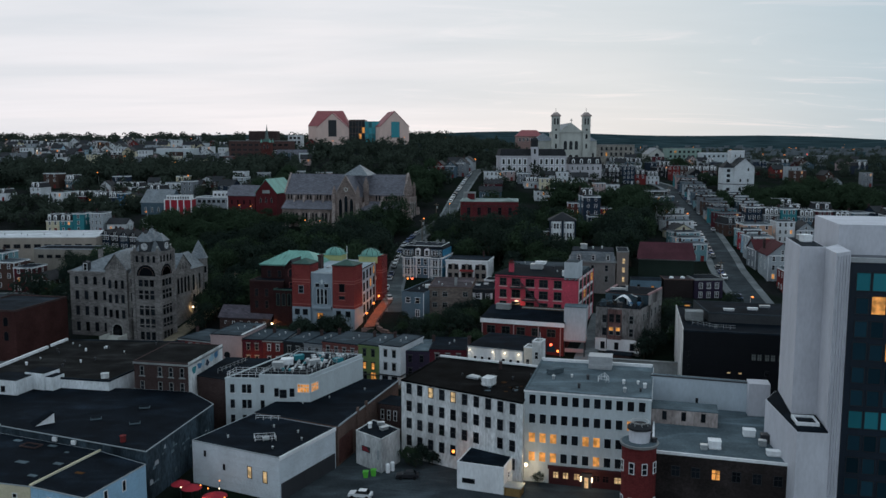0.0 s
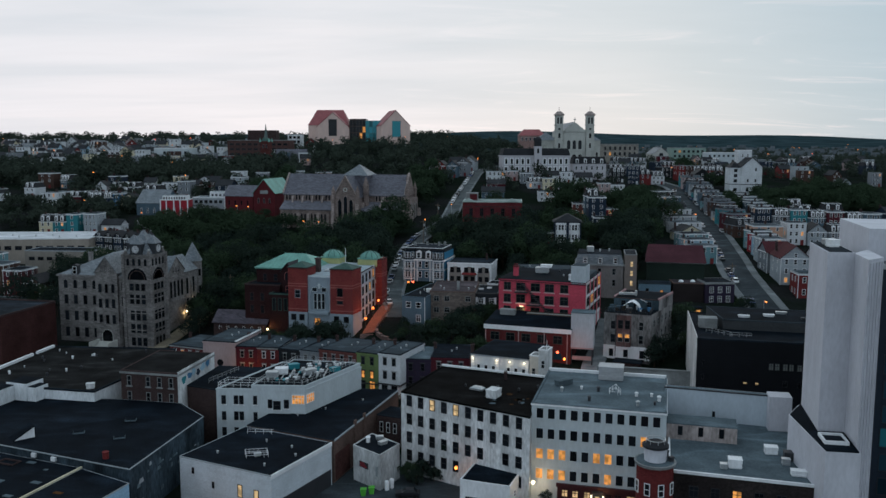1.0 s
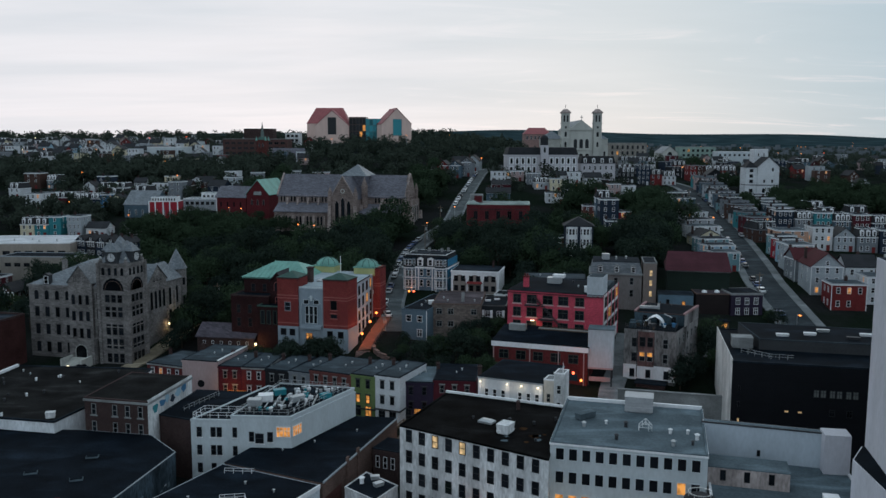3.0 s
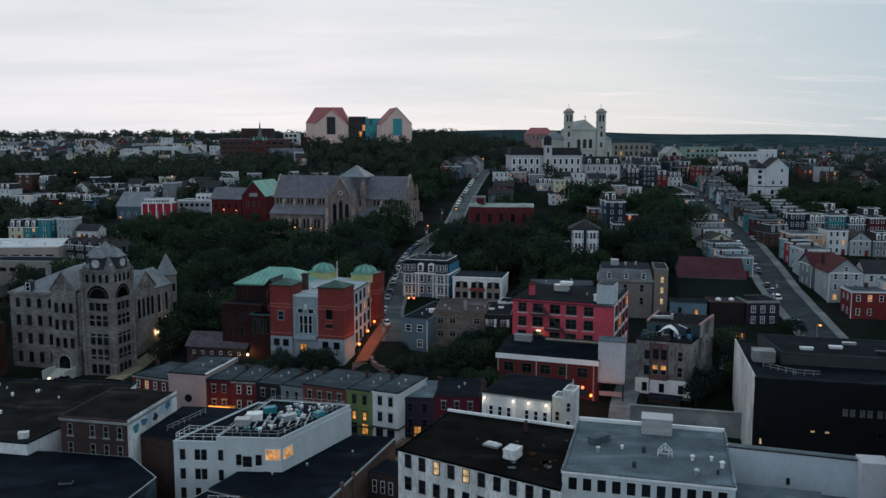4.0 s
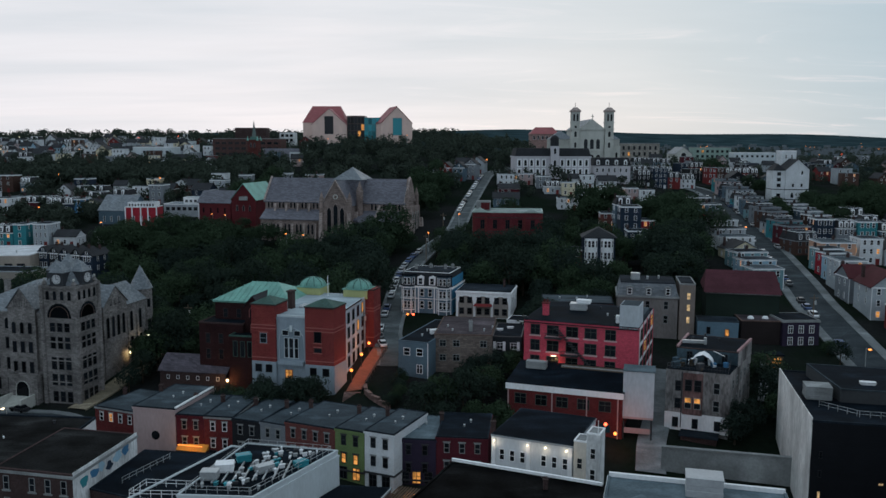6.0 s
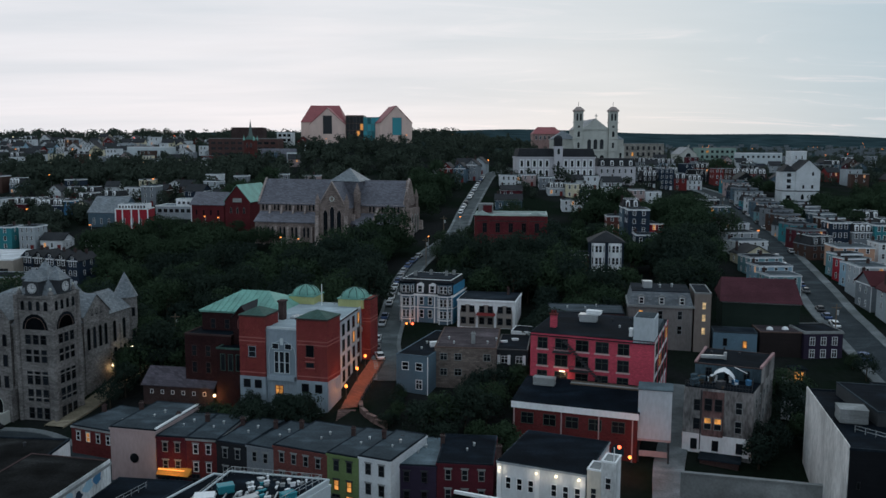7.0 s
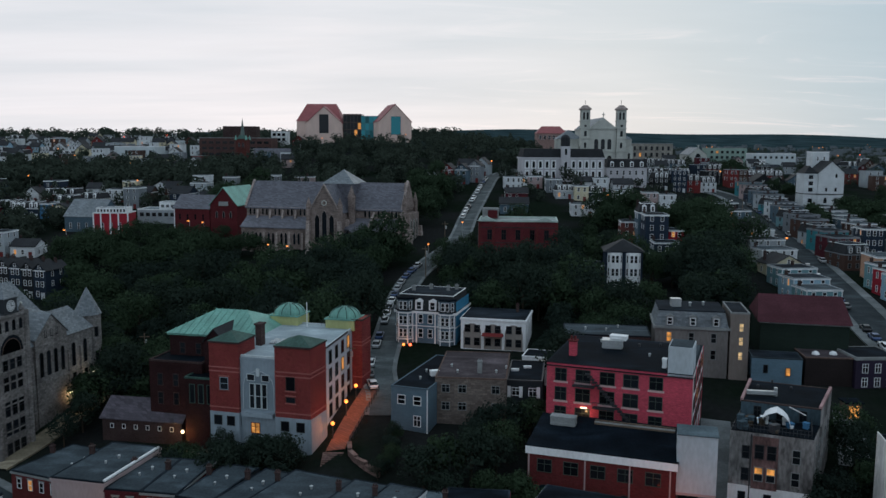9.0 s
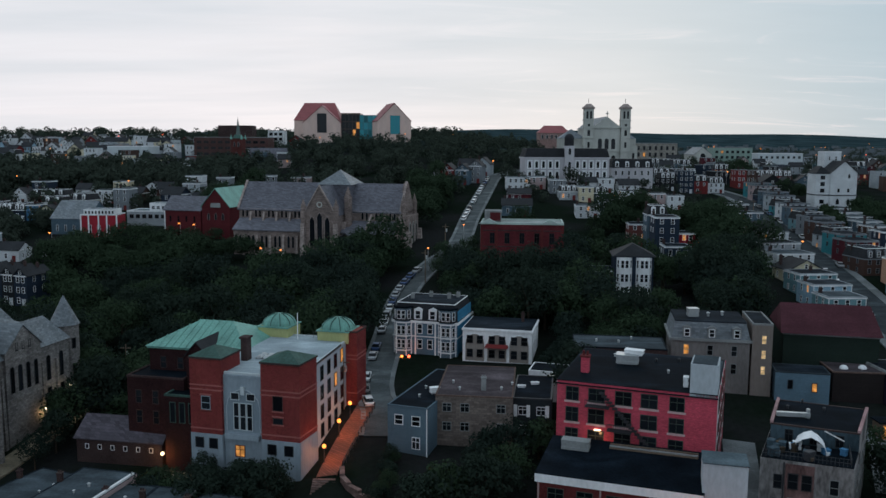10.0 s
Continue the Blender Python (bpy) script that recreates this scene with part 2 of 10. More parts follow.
# ---- kit ----
def mesh_of(name, bm, material):
    me = bpy.data.meshes.new(name)
    bmesh.ops.recalc_face_normals(bm, faces=bm.faces)
    bm.to_mesh(me)
    bm.free()
    me.materials.append(material)
    return me


def part(name, bm, material, parent, label="", at=None, turn=0.0):
    """Links a bmesh, or a mesh that others share, as one part under a thing or a part."""
    me = bm if isinstance(bm, bpy.types.Mesh) else mesh_of(name, bm, material)
    ob = new(name, me)
    ob.parent = parent
    if at is not None:
        ob.matrix_basis = Matrix.Translation(at) @ Matrix.Rotation(turn, 4, "Z")
    return tagged(ob, label)


def thing(name, label, category, x, y, z, yaw=0.0, group=""):
    ob = new(name)
    ob.empty_display_size = 0.5
    ob.matrix_basis = pose(x, y, z, 0, 0, yaw)
    return tagged(ob, label, category, group)


def box(bm, x0, y0, z0, x1, y1, z1):
    v = [bm.verts.new(c) for c in ((x0, y0, z0), (x1, y0, z0), (x1, y1, z0), (x0, y1, z0), (x0, y0, z1), (x1, y0, z1), (x1, y1, z1), (x0, y1, z1))]
    for f in ((0, 3, 2, 1), (4, 5, 6, 7), (0, 1, 5, 4), (1, 2, 6, 5), (2, 3, 7, 6), (3, 0, 4, 7)):
        bm.faces.new([v[i] for i in f])
    return bm


def prism(bm, poly, z0, z1, top=None):
    """A prism on a plan; top: another plan of as many corners for a tapered body."""
    lo = [bm.verts.new((x, y, z0)) for x, y in poly]
    hi = [bm.verts.new((x, y, z1)) for x, y in (top or poly)]
    n = len(poly)
    bm.faces.new(lo[::-1])
    bm.faces.new(hi)
    for i in range(n):
        bm.faces.new((lo[i], lo[(i + 1) % n], hi[(i + 1) % n], hi[i]))
    return bm


def ring(bm, outer, inner, z0, z1):
    n = len(outer)
    vs = [[bm.verts.new((x, y, z)) for x, y in p] for p, z in ((outer, z0), (outer, z1), (inner, z1), (inner, z0))]
    for i in range(n):
        j = (i + 1) % n
        for a, b in ((0, 1), (1, 2), (2, 3), (3, 0)):
            bm.faces.new((vs[a][i], vs[a][j], vs[b][j], vs[b][i]))
    return bm


def inset(poly, d):
    """The plan with every side moved in by d metres (out where d is negative)."""
    out, n = [], len(poly)
    for i in range(n):
        p0, p1, p2 = Vector(poly[i - 1]), Vector(poly[i]), Vector(poly[(i + 1) % n])
        a, b = (p1 - p0).normalized(), (p2 - p1).normalized()
        na, nb = Vector((-a.y, a.x)), Vector((-b.y, b.x))
        k = (na + nb)
        k = k / max(0.3, (1 + na.dot(nb)))
        out.append(tuple(p1 + k * d))
    return out


def disc(n, r, cx=0.0, cy=0.0, a0=0.0):
    return [(cx + r * math.cos(a0 + 2 * math.pi * i / n), cy + r * math.sin(a0 + 2 * math.pi * i / n)) for i in range(n)]


def rect(x, y, w, d, yaw):
    """The plan of a block: front-left corner, width along the front, depth, and the front's turn in degrees."""
    c, s = math.cos(radians(yaw)), math.sin(radians(yaw))
    return [(x, y), (x + w * c, y + w * s), (x + w * c - d * s, y + w * s + d * c), (x - d * s, y + d * c)]


FOOTPRINTS = []


class Block:
    """A body on a plan, in the frame of its root; its sides count from the front anticlockwise: front 0, right 1, back 2, left 3."""

    def __init__(self, root, poly, z0, z1, material, name="wall", label=""):
        self.root, self.poly, self.z0, self.z1 = root, poly, z0, z1
        self.wall = part(name, prism(bmesh.new(), poly, z0, z1), material, root, label)

    def side(self, k):
        a, b = Vector(self.poly[k]), Vector(self.poly[(k + 1) % len(self.poly)])
        return a, (b - a).normalized(), (b - a).length

    def spot(self, k, u, z):
        a, d, _ = self.side(k)
        p = a + d * u
        return (p.x, p.y, z), math.atan2(d.y, d.x)

    def uv(self, u, v):
        """The place u metres along the front and v metres behind it, in the root's frame."""
        a, d, _ = self.side(0)
        q = a + d * u + Vector((-d.y, d.x)) * v
        return q.x, q.y

    def band(self, z, h=0.3, out=0.12, material=None, name="cornice", label=""):
        return part(name, ring(bmesh.new(), inset(self.poly, -out), inset(self.poly, 0.02), z, z + h), material or WHITE, self.root, label)

    def flat_roof(self, material=None, parapet=0.5, coping=None, thick=0.35):
        material = material or FELT
        inner = inset(self.poly, thick)
        if parapet > 0.05:
            part("parapet", ring(bmesh.new(), inset(self.poly, -0.05), inner, self.z1 - 0.05, self.z1 + parapet), coping or material, self.root)
        part("roof", prism(bmesh.new(), inset(self.poly, -0.03) if parapet <= 0.05 else inset(self.poly, thick + 0.01), self.z1 - 0.02, self.z1 + 0.12), material, self.root)

    def windows(self, k, n, sills, w=1.0, h=1.7, m0=0.8, m1=0.8, lit=0.06, style="sash", frame=None, skip=(), lit_at=(), pane=None, lit_mat=None):
        _, _, length = self.side(k)
        far = self.root.location.y > JOIN_Y
        for r, z in enumerate(sills):
            row = []
            for i in range(n):
                if (r, i) in skip or (i in skip):
                    continue
                u = m0 + (length - m0 - m1) * (i + 0.5) / n
                on = (r, i) in lit_at or random.random() < lit
                glazing = (lit_mat or LIT) if on else (pane or PANE)
                if far:
                    row.append((*self.spot(k, u, z), w, h, style, frame or WHITE, glazing))
                else:
                    self.window(k, u, z, w, h, style, frame, glazing)
            if row:
                window_row(self.root, row)

    def window(self, k, u, z, w, h, style="sash", frame=None, pane=None):
        at, turn = self.spot(k, u, z)
        return window(self.root, at, turn, w, h, style, frame or WHITE, pane or PANE)

    def door(self, k, u, z, w=1.1, h=2.2, material=None):
        at, turn = self.spot(k, u, z)
        bm = box(bmesh.new(), -w / 2, -0.05, 0, w / 2, 0.03, h)
        box(bm, -w / 2 - 0.12, -0.1, 0, -w / 2, 0.03, h + 0.12)
        box(bm, w / 2, -0.1, 0, w / 2 + 0.12, 0.03, h + 0.12)
        return part("door", bm, material or DARK, self.root, "", at, turn)


WINDOW_MESHES = {}


def pane_grid(bm, xs, zs, open_cells, y_front, y_pane, pane_index=None):
    """A frame in one piece: a grid of bars with its openings either left free or closed by a recessed pane."""
    def quad(pts, index=0):
        f = bm.faces.new([bm.verts.new(q) for q in pts])
        f.material_index = index
    nx, nz = len(xs) - 1, len(zs) - 1
    for i in range(nx):
        for j in range(nz):
            x0, x1, z0, z1 = xs[i], xs[i + 1], zs[j], zs[j + 1]
            if (i, j) not in open_cells:
                quad(((x0, y_front, z0), (x1, y_front, z0), (x1, y_front, z1), (x0, y_front, z1)))
            else:
                quad(((x0, y_front, z0), (x0, y_pane, z0), (x0, y_pane, z1), (x0, y_front, z1)))
                quad(((x1, y_front, z1), (x1, y_pane, z1), (x1, y_pane, z0), (x1, y_front, z0)))
                quad(((x0, y_front, z1), (x0, y_pane, z1), (x1, y_pane, z1), (x1, y_front, z1)))
                quad(((x1, y_front, z0), (x1, y_pane, z0), (x0, y_pane, z0), (x0, y_front, z0)))
                if pane_index is not None:
                    quad(((x0, y_pane, z0), (x1, y_pane, z0), (x1, y_pane, z1), (x0, y_pane, z1)), pane_index)
    for (x0, z0), (x1, z1) in (((xs[0], zs[0]), (xs[-1], zs[0])), ((xs[-1], zs[0]), (xs[-1], zs[-1])), ((xs[-1], zs[-1]), (xs[0], zs[-1])), ((xs[0], zs[-1]), (xs[0], zs[0]))):
        quad(((x0, y_front, z0), (x0, 0.02, z0), (x1, 0.02, z1), (x1, y_front, z1)))
    bmesh.ops.remove_doubles(bm, verts=bm.verts, dist=0.002)
    return bm


def window_meshes(w, h, style, frame, pane=None):
    """The frame and the pane of a window; with a pane given, both in one mesh, for houses far up the slope."""
    key = (round(w, 2), round(h, 2), style, frame.name, pane.name if pane else "")
    if key in WINDOW_MESHES:
        return WINDOW_MESHES[key]
    f, dp = min(0.10, w * 0.10), 0.1
    bm, pm = bmesh.new(), bmesh.new()
    if style in ("arch", "lancet"):
        n = 7
        r = w / 2
        rise = r if style == "arch" else r * 1.7
        def arc(k):
            pts = [(-r * k, 0)]
            for i in range(n + 1):
                a = math.pi * i / n
                if style == "arch":
                    pts.append((-r * k * math.cos(a), h - rise + rise * k * math.sin(a)))
                else:
                    s = -math.cos(a)
                    pts.append((r * k * s, h - rise + rise * k * (1 - abs(s) ** 1.6)))
            return pts + [(r * k, 0)]
        outer, inner = arc(1.0), arc(1 - f / r)
        vo = [[bm.verts.new((x, y, z)) for x, z in p] for p, y in ((outer, 0.02), (outer, -dp), (inner, -dp), (inner, 0.02))]
        for i in range(len(outer) - 1):
            for a, b in ((0, 1), (1, 2), (2, 3)):
                bm.faces.new((vo[a][i], vo[a][i + 1], vo[b][i + 1], vo[b][i]))
        if pane:
            face = bm.faces.new([bm.verts.new((x, -0.03, z)) for x, z in arc(1 - 0.5 * f / r)][::-1])
            face.material_index = 1
        pm.faces.new([pm.verts.new((x, -0.03, z)) for x, z in arc(1 - 0.5 * f / r)][::-1])
    else:
        xs, zs = [-w / 2, -w / 2 + f, w / 2 - f, w / 2], [0, f, h - f, h]
        bar = 0.04
        if style == "sash":
            zs[2:2] = [h * 0.5 - bar, h * 0.5 + bar]
        if style in ("cross", "grid"):
            zs[2:2] = [h * 0.6, h * 0.6 + 2 * bar]
            xs[2:2] = [-bar, bar] if style == "cross" else [-w / 4 - bar, -w / 4 + bar, -bar, bar, w / 4 - bar, w / 4 + bar]
        cells = {(i, j) for i in range(1, len(xs) - 1, 2) for j in range(1, len(zs) - 1, 2)}
        pane_grid(bm, xs, zs, cells, -dp, -0.03, 1 if pane else None)
        box(pm, -w / 2 + f * 0.5, -0.035, f * 0.5, w / 2 - f * 0.5, 0.0, h - f * 0.5)
    fm = mesh_of("window", bm, frame)
    if pane:
        fm.materials.append(pane)
        pm.free()
        made = (fm, None)
    else:
        made = (fm, mesh_of("pane", pm, PANE))
    WINDOW_MESHES[key] = made
    return made


FAR_Y = 296.0
JOIN_Y = 385.0


def window_row(parent, spots):
    """One storey's windows of a far house, joined: spots are (place, turn, w, h, style, frame, pane)."""
    verts, faces, slots, mats = [], [], [], []
    for at, turn, w, h, style, frame, pane in spots:
        me = window_meshes(w, h, style, frame, pane)[0]
        c, sn, base = math.cos(turn), math.sin(turn), len(verts)
        for v in me.vertices:
            verts.append((at[0] + v.co.x * c - v.co.y * sn, at[1] + v.co.x * sn + v.co.y * c, at[2] + v.co.z))
        for m in me.materials:
            if m not in mats:
                mats.append(m)
        for f in me.polygons:
            faces.append([base + i for i in f.vertices])
            slots.append(mats.index(me.materials[f.material_index]))
    me = bpy.data.meshes.new("window_row")
    me.from_pydata(verts, [], faces)
    for m in mats:
        me.materials.append(m)
    me.polygons.foreach_set("material_index", slots)
    return tagged(part("window_row", me, None, parent), kind="stuff")


def window(parent, at, turn, w, h, style, frame, pane):
    base = parent
    while base.parent:
        base = base.parent
    if base.location.y > FAR_Y:
        return part("window", window_meshes(w, h, style, frame, pane)[0], None, parent, "", at, turn)
    fm, pm = window_meshes(w, h, style, frame)
    ob = part("window", fm, None, parent, "", at, turn)
    glass_ob = part("pane", pm, None, ob)
    if pane is not PANE:
        glass_ob.material_slots[0].link = "OBJECT"
        glass_ob.material_slots[0].material = pane
    return ob


def shift(poly, root):
    ox, oy = root.location.x, root.location.y
    return [(x - ox, y - oy) for x, y in poly]


def building(name, label, category, poly, group=""):
    """The root of a building, at the ground under its front-left corner; plans are then given in its frame."""
    x, y = poly[0]
    root = thing(name, label, category, x, y, ground_z(x, y), 0.0, group)
    FOOTPRINTS.append(poly)
    return root, shift(poly, root)


def gable(bm, poly, z0, rise, along=0, over=0.35):
    """A solid saddle roof on a four-cornered plan; along 0: the ridge runs along the front, 1: front to back."""
    p = inset(poly, -over)
    if along:
        p = p[1:] + p[:1]
    lo = [bm.verts.new((x, y, z0)) for x, y in p]
    m1 = ((p[1][0] + p[2][0]) / 2, (p[1][1] + p[2][1]) / 2)
    m0 = ((p[3][0] + p[0][0]) / 2, (p[3][1] + p[0][1]) / 2)
    a, b = bm.verts.new((*m0, z0 + rise)), bm.verts.new((*m1, z0 + rise))
    bm.faces.new(lo[::-1])
    bm.faces.new((lo[0], lo[1], b, a))
    bm.faces.new((lo[2], lo[3], a, b))
    bm.faces.new((lo[1], lo[2], b))
    bm.faces.new((lo[3], lo[0], a))
    return bm


def hip(bm, poly, z0, rise, over=0.35, pull=0.8):
    p = inset(poly, -over)
    v = [Vector(q) for q in p]
    lo = [bm.verts.new((q.x, q.y, z0)) for q in v]
    w, d = (v[1] - v[0]).length, (v[2] - v[1]).length
    if w >= d:
        m0, m1 = (v[3] + v[0]) / 2, (v[1] + v[2]) / 2
        t = min(0.5, d * 0.5 * pull / w)
        a, b = m0.lerp(m1, t), m1.lerp(m0, t)
        faces = ((0, 1, "b", "a"), (2, 3, "a", "b"), (1, 2, "b"), (3, 0, "a"))
    else:
        m0, m1 = (v[0] + v[1]) / 2, (v[2] + v[3]) / 2
        t = min(0.5, w * 0.5 * pull / d)
        a, b = m0.lerp(m1, t), m1.lerp(m0, t)
        faces = ((1, 2, "b", "a"), (3, 0, "a", "b"), (0, 1, "a"), (2, 3, "b"))
    if (a - b).length < 0.05:
        a = bm.verts.new((*((a + b) / 2), z0 + rise))
        bm.faces.new(lo[::-1])
        for i in range(4):
            bm.faces.new((lo[i], lo[(i + 1) % 4], a))
        return bm
    named = {"a": bm.verts.new((*a, z0 + rise)), "b": bm.verts.new((*b, z0 + rise))}
    bm.faces.new(lo[::-1])
    for f in faces:
        bm.faces.new([named[i] if isinstance(i, str) else lo[i] for i in f])
    return bm


def cone(bm, n, r, cx, cy, z0, z1, r1=0.0):
    lo = [bm.verts.new((x, y, z0)) for x, y in disc(n, r, cx, cy)]
    if r1 > 0:
        return prism(bm, disc(n, r, cx, cy), z0, z1, disc(n, r1, cx, cy))
    tip = bm.verts.new((cx, cy, z1))
    bm.faces.new(lo[::-1])
    for i in range(n):
        bm.faces.new((lo[i], lo[(i + 1) % n], tip))
    return bm


def dome(bm, n, r, cx, cy, z0, rise):
    rows = []
    for k in range(5):
        a = math.pi / 2 * k / 5
        rows.append([bm.verts.new((x, y, z0 + rise * math.sin(a))) for x, y in disc(n, r * math.cos(a), cx, cy)])
    tip = bm.verts.new((cx, cy, z0 + rise))
    bm.faces.new(rows[0][::-1])
    for a, b in zip(rows, rows[1:]):
        for i in range(n):
            bm.faces.new((a[i], a[(i + 1) % n], b[(i + 1) % n], b[i]))
    for i in range(n):
        bm.faces.new((rows[-1][i], rows[-1][(i + 1) % n], tip))
    return bm


def chimney(root, x, y, z, h=1.6, s=0.7, material=None):
    bm = box(bmesh.new(), x - s / 2, y - s / 2, z - 0.6, x + s / 2, y + s / 2, z + h)
    box(bm, x - s / 2 - 0.08, y - s / 2 - 0.08, z + h, x + s / 2 + 0.08, y + s / 2 + 0.08, z + h + 0.15)
    for k in (-0.18, 0.18):
        prism(bm, disc(8, 0.11, x + k * s * 1.3, y), z + h + 0.15, z + h + 0.5)
    return part("chimney", bm, material or BRICK_DARK, root)


def vent(root, x, y, z, s=0.5, material=None):
    bm = prism(bmesh.new(), disc(10, s * 0.35, x, y), z - 0.1, z + s)
    prism(bm, disc(10, s * 0.55, x, y), z + s, z + s * 1.25, disc(10, s * 0.2, x, y))
    return part("roof_vent", bm, material or STEEL, root)


def stack(bm, rings):
    """One closed shape through rings of (half width, half depth, height)."""
    rows = [[bm.verts.new((sx * w, sy * d, z)) for sx, sy in ((-1, -1), (1, -1), (1, 1), (-1, 1))] for w, d, z in rings]
    bm.faces.new(rows[0][::-1])
    bm.faces.new(rows[-1])
    for a, b in zip(rows, rows[1:]):
        for i in range(4):
            bm.faces.new((a[i], a[(i + 1) % 4], b[(i + 1) % 4], b[i]))
    return bm


def unit(root, x, y, z, w=1.6, d=1.1, h=0.9, yaw=0.0, material=None, name="rooftop_unit"):
    a, b = w / 2, d / 2
    bm = stack(bmesh.new(), [(a * 0.9, b * 0.9, -0.1), (a * 0.9, b * 0.9, 0.14), (a, b, 0.16), (a, b, h * 0.35), (a - 0.04, b - 0.04, h * 0.37), (a - 0.04, b - 0.04, h * 0.62),
                             (a, b, h * 0.64), (a, b, h - 0.06), (a + 0.05, b + 0.05, h - 0.04), (a + 0.05, b + 0.05, h + 0.04), (a * 0.8, b * 0.8, h + 0.09)])
    bmesh.ops.transform(bm, matrix=pose(x, y, z, 0, 0, yaw), verts=bm.verts)
    return part(name, bm, material or STEEL, root)


def skylight(root, x, y, z, w=1.6, d=1.1, yaw=0.0):
    bm = box(bmesh.new(), -w / 2, -d / 2, -0.1, w / 2, d / 2, 0.3)
    prism(bm, [(-w / 2, -d / 2), (w / 2, -d / 2), (w / 2, d / 2), (-w / 2, d / 2)], 0.3, 0.6, [(-w * 0.3, -d * 0.2), (w * 0.3, -d * 0.2), (w * 0.3, d * 0.2), (-w * 0.3, d * 0.2)])
    bmesh.ops.transform(bm, matrix=pose(x, y, z, 0, 0, yaw), verts=bm.verts)
    return part("skylight", bm, STEEL, root)


def rail(root, pts, z, h=1.0, material=None, gap=1.5, name="railing"):
    bm = bmesh.new()
    for (x0, y0), (x1, y1) in zip(pts, pts[1:]):
        length = math.hypot(x1 - x0, y1 - y0)
        a = math.atan2(y1 - y0, x1 - x0)
        b2 = bmesh.new()
        for k in (0.5, 1.0):
            box(b2, 0, -0.025, h * k - 0.05, length, 0.025, h * k)
        for i in range(int(length / gap) + 1):
            box(b2, i * gap - 0.03, -0.03, -0.05, i * gap + 0.03, 0.03, h)
        bmesh.ops.transform(b2, matrix=Matrix.Translation((x0, y0, z)) @ Matrix.Rotation(a, 4, "Z"), verts=b2.verts)
        me = bpy.data.meshes.new("tmp")
        b2.to_mesh(me)
        b2.free()
        bm.from_mesh(me)
        bpy.data.meshes.remove(me)
    return part(name, bm, material or WHITE, root)


def mansard_body(root, poly, z0, rise, lean=0.9):
    part("mansard_roof", prism(bmesh.new(), inset(poly, -0.15), z0, z0 + rise, inset(poly, lean)), SLATE_DARK, root)
    part("roof_edge", ring(bmesh.new(), inset(poly, lean - 0.1), inset(poly, lean + 0.08), z0 + rise - 0.05, z0 + rise + 0.1), WHITE, root)
    part("roof", prism(bmesh.new(), inset(poly, lean + 0.02), z0 + rise - 0.1, z0 + rise + 0.06), FELT_MID, root)


def dormer(root, at, turn, w=1.2, h=1.5, frame=None):
    bm = box(bmesh.new(), -w / 2 - 0.12, -0.15, 0, w / 2 + 0.12, 1.2, h + 0.1)
    gable(bm, [(-w / 2 - 0.12, -0.15), (w / 2 + 0.12, -0.15), (w / 2 + 0.12, 1.2), (-w / 2 - 0.12, 1.2)], h + 0.1, 0.45, 1, 0.1)
    ob = part("dormer", bm, frame or WHITE, root, "", at, turn)
    part("window", window_meshes(w * 0.8, h * 0.9, "sash", WHITE, PANE)[0], None, ob, "", (0, -0.17, 0.1))
    return ob


STYLE_WORDS = {"flat": "flat-roofed", "mansard": "mansard-roofed", "gable_front": "gabled", "gable_side": "pitched-roof", "hip": "hip-roofed"}


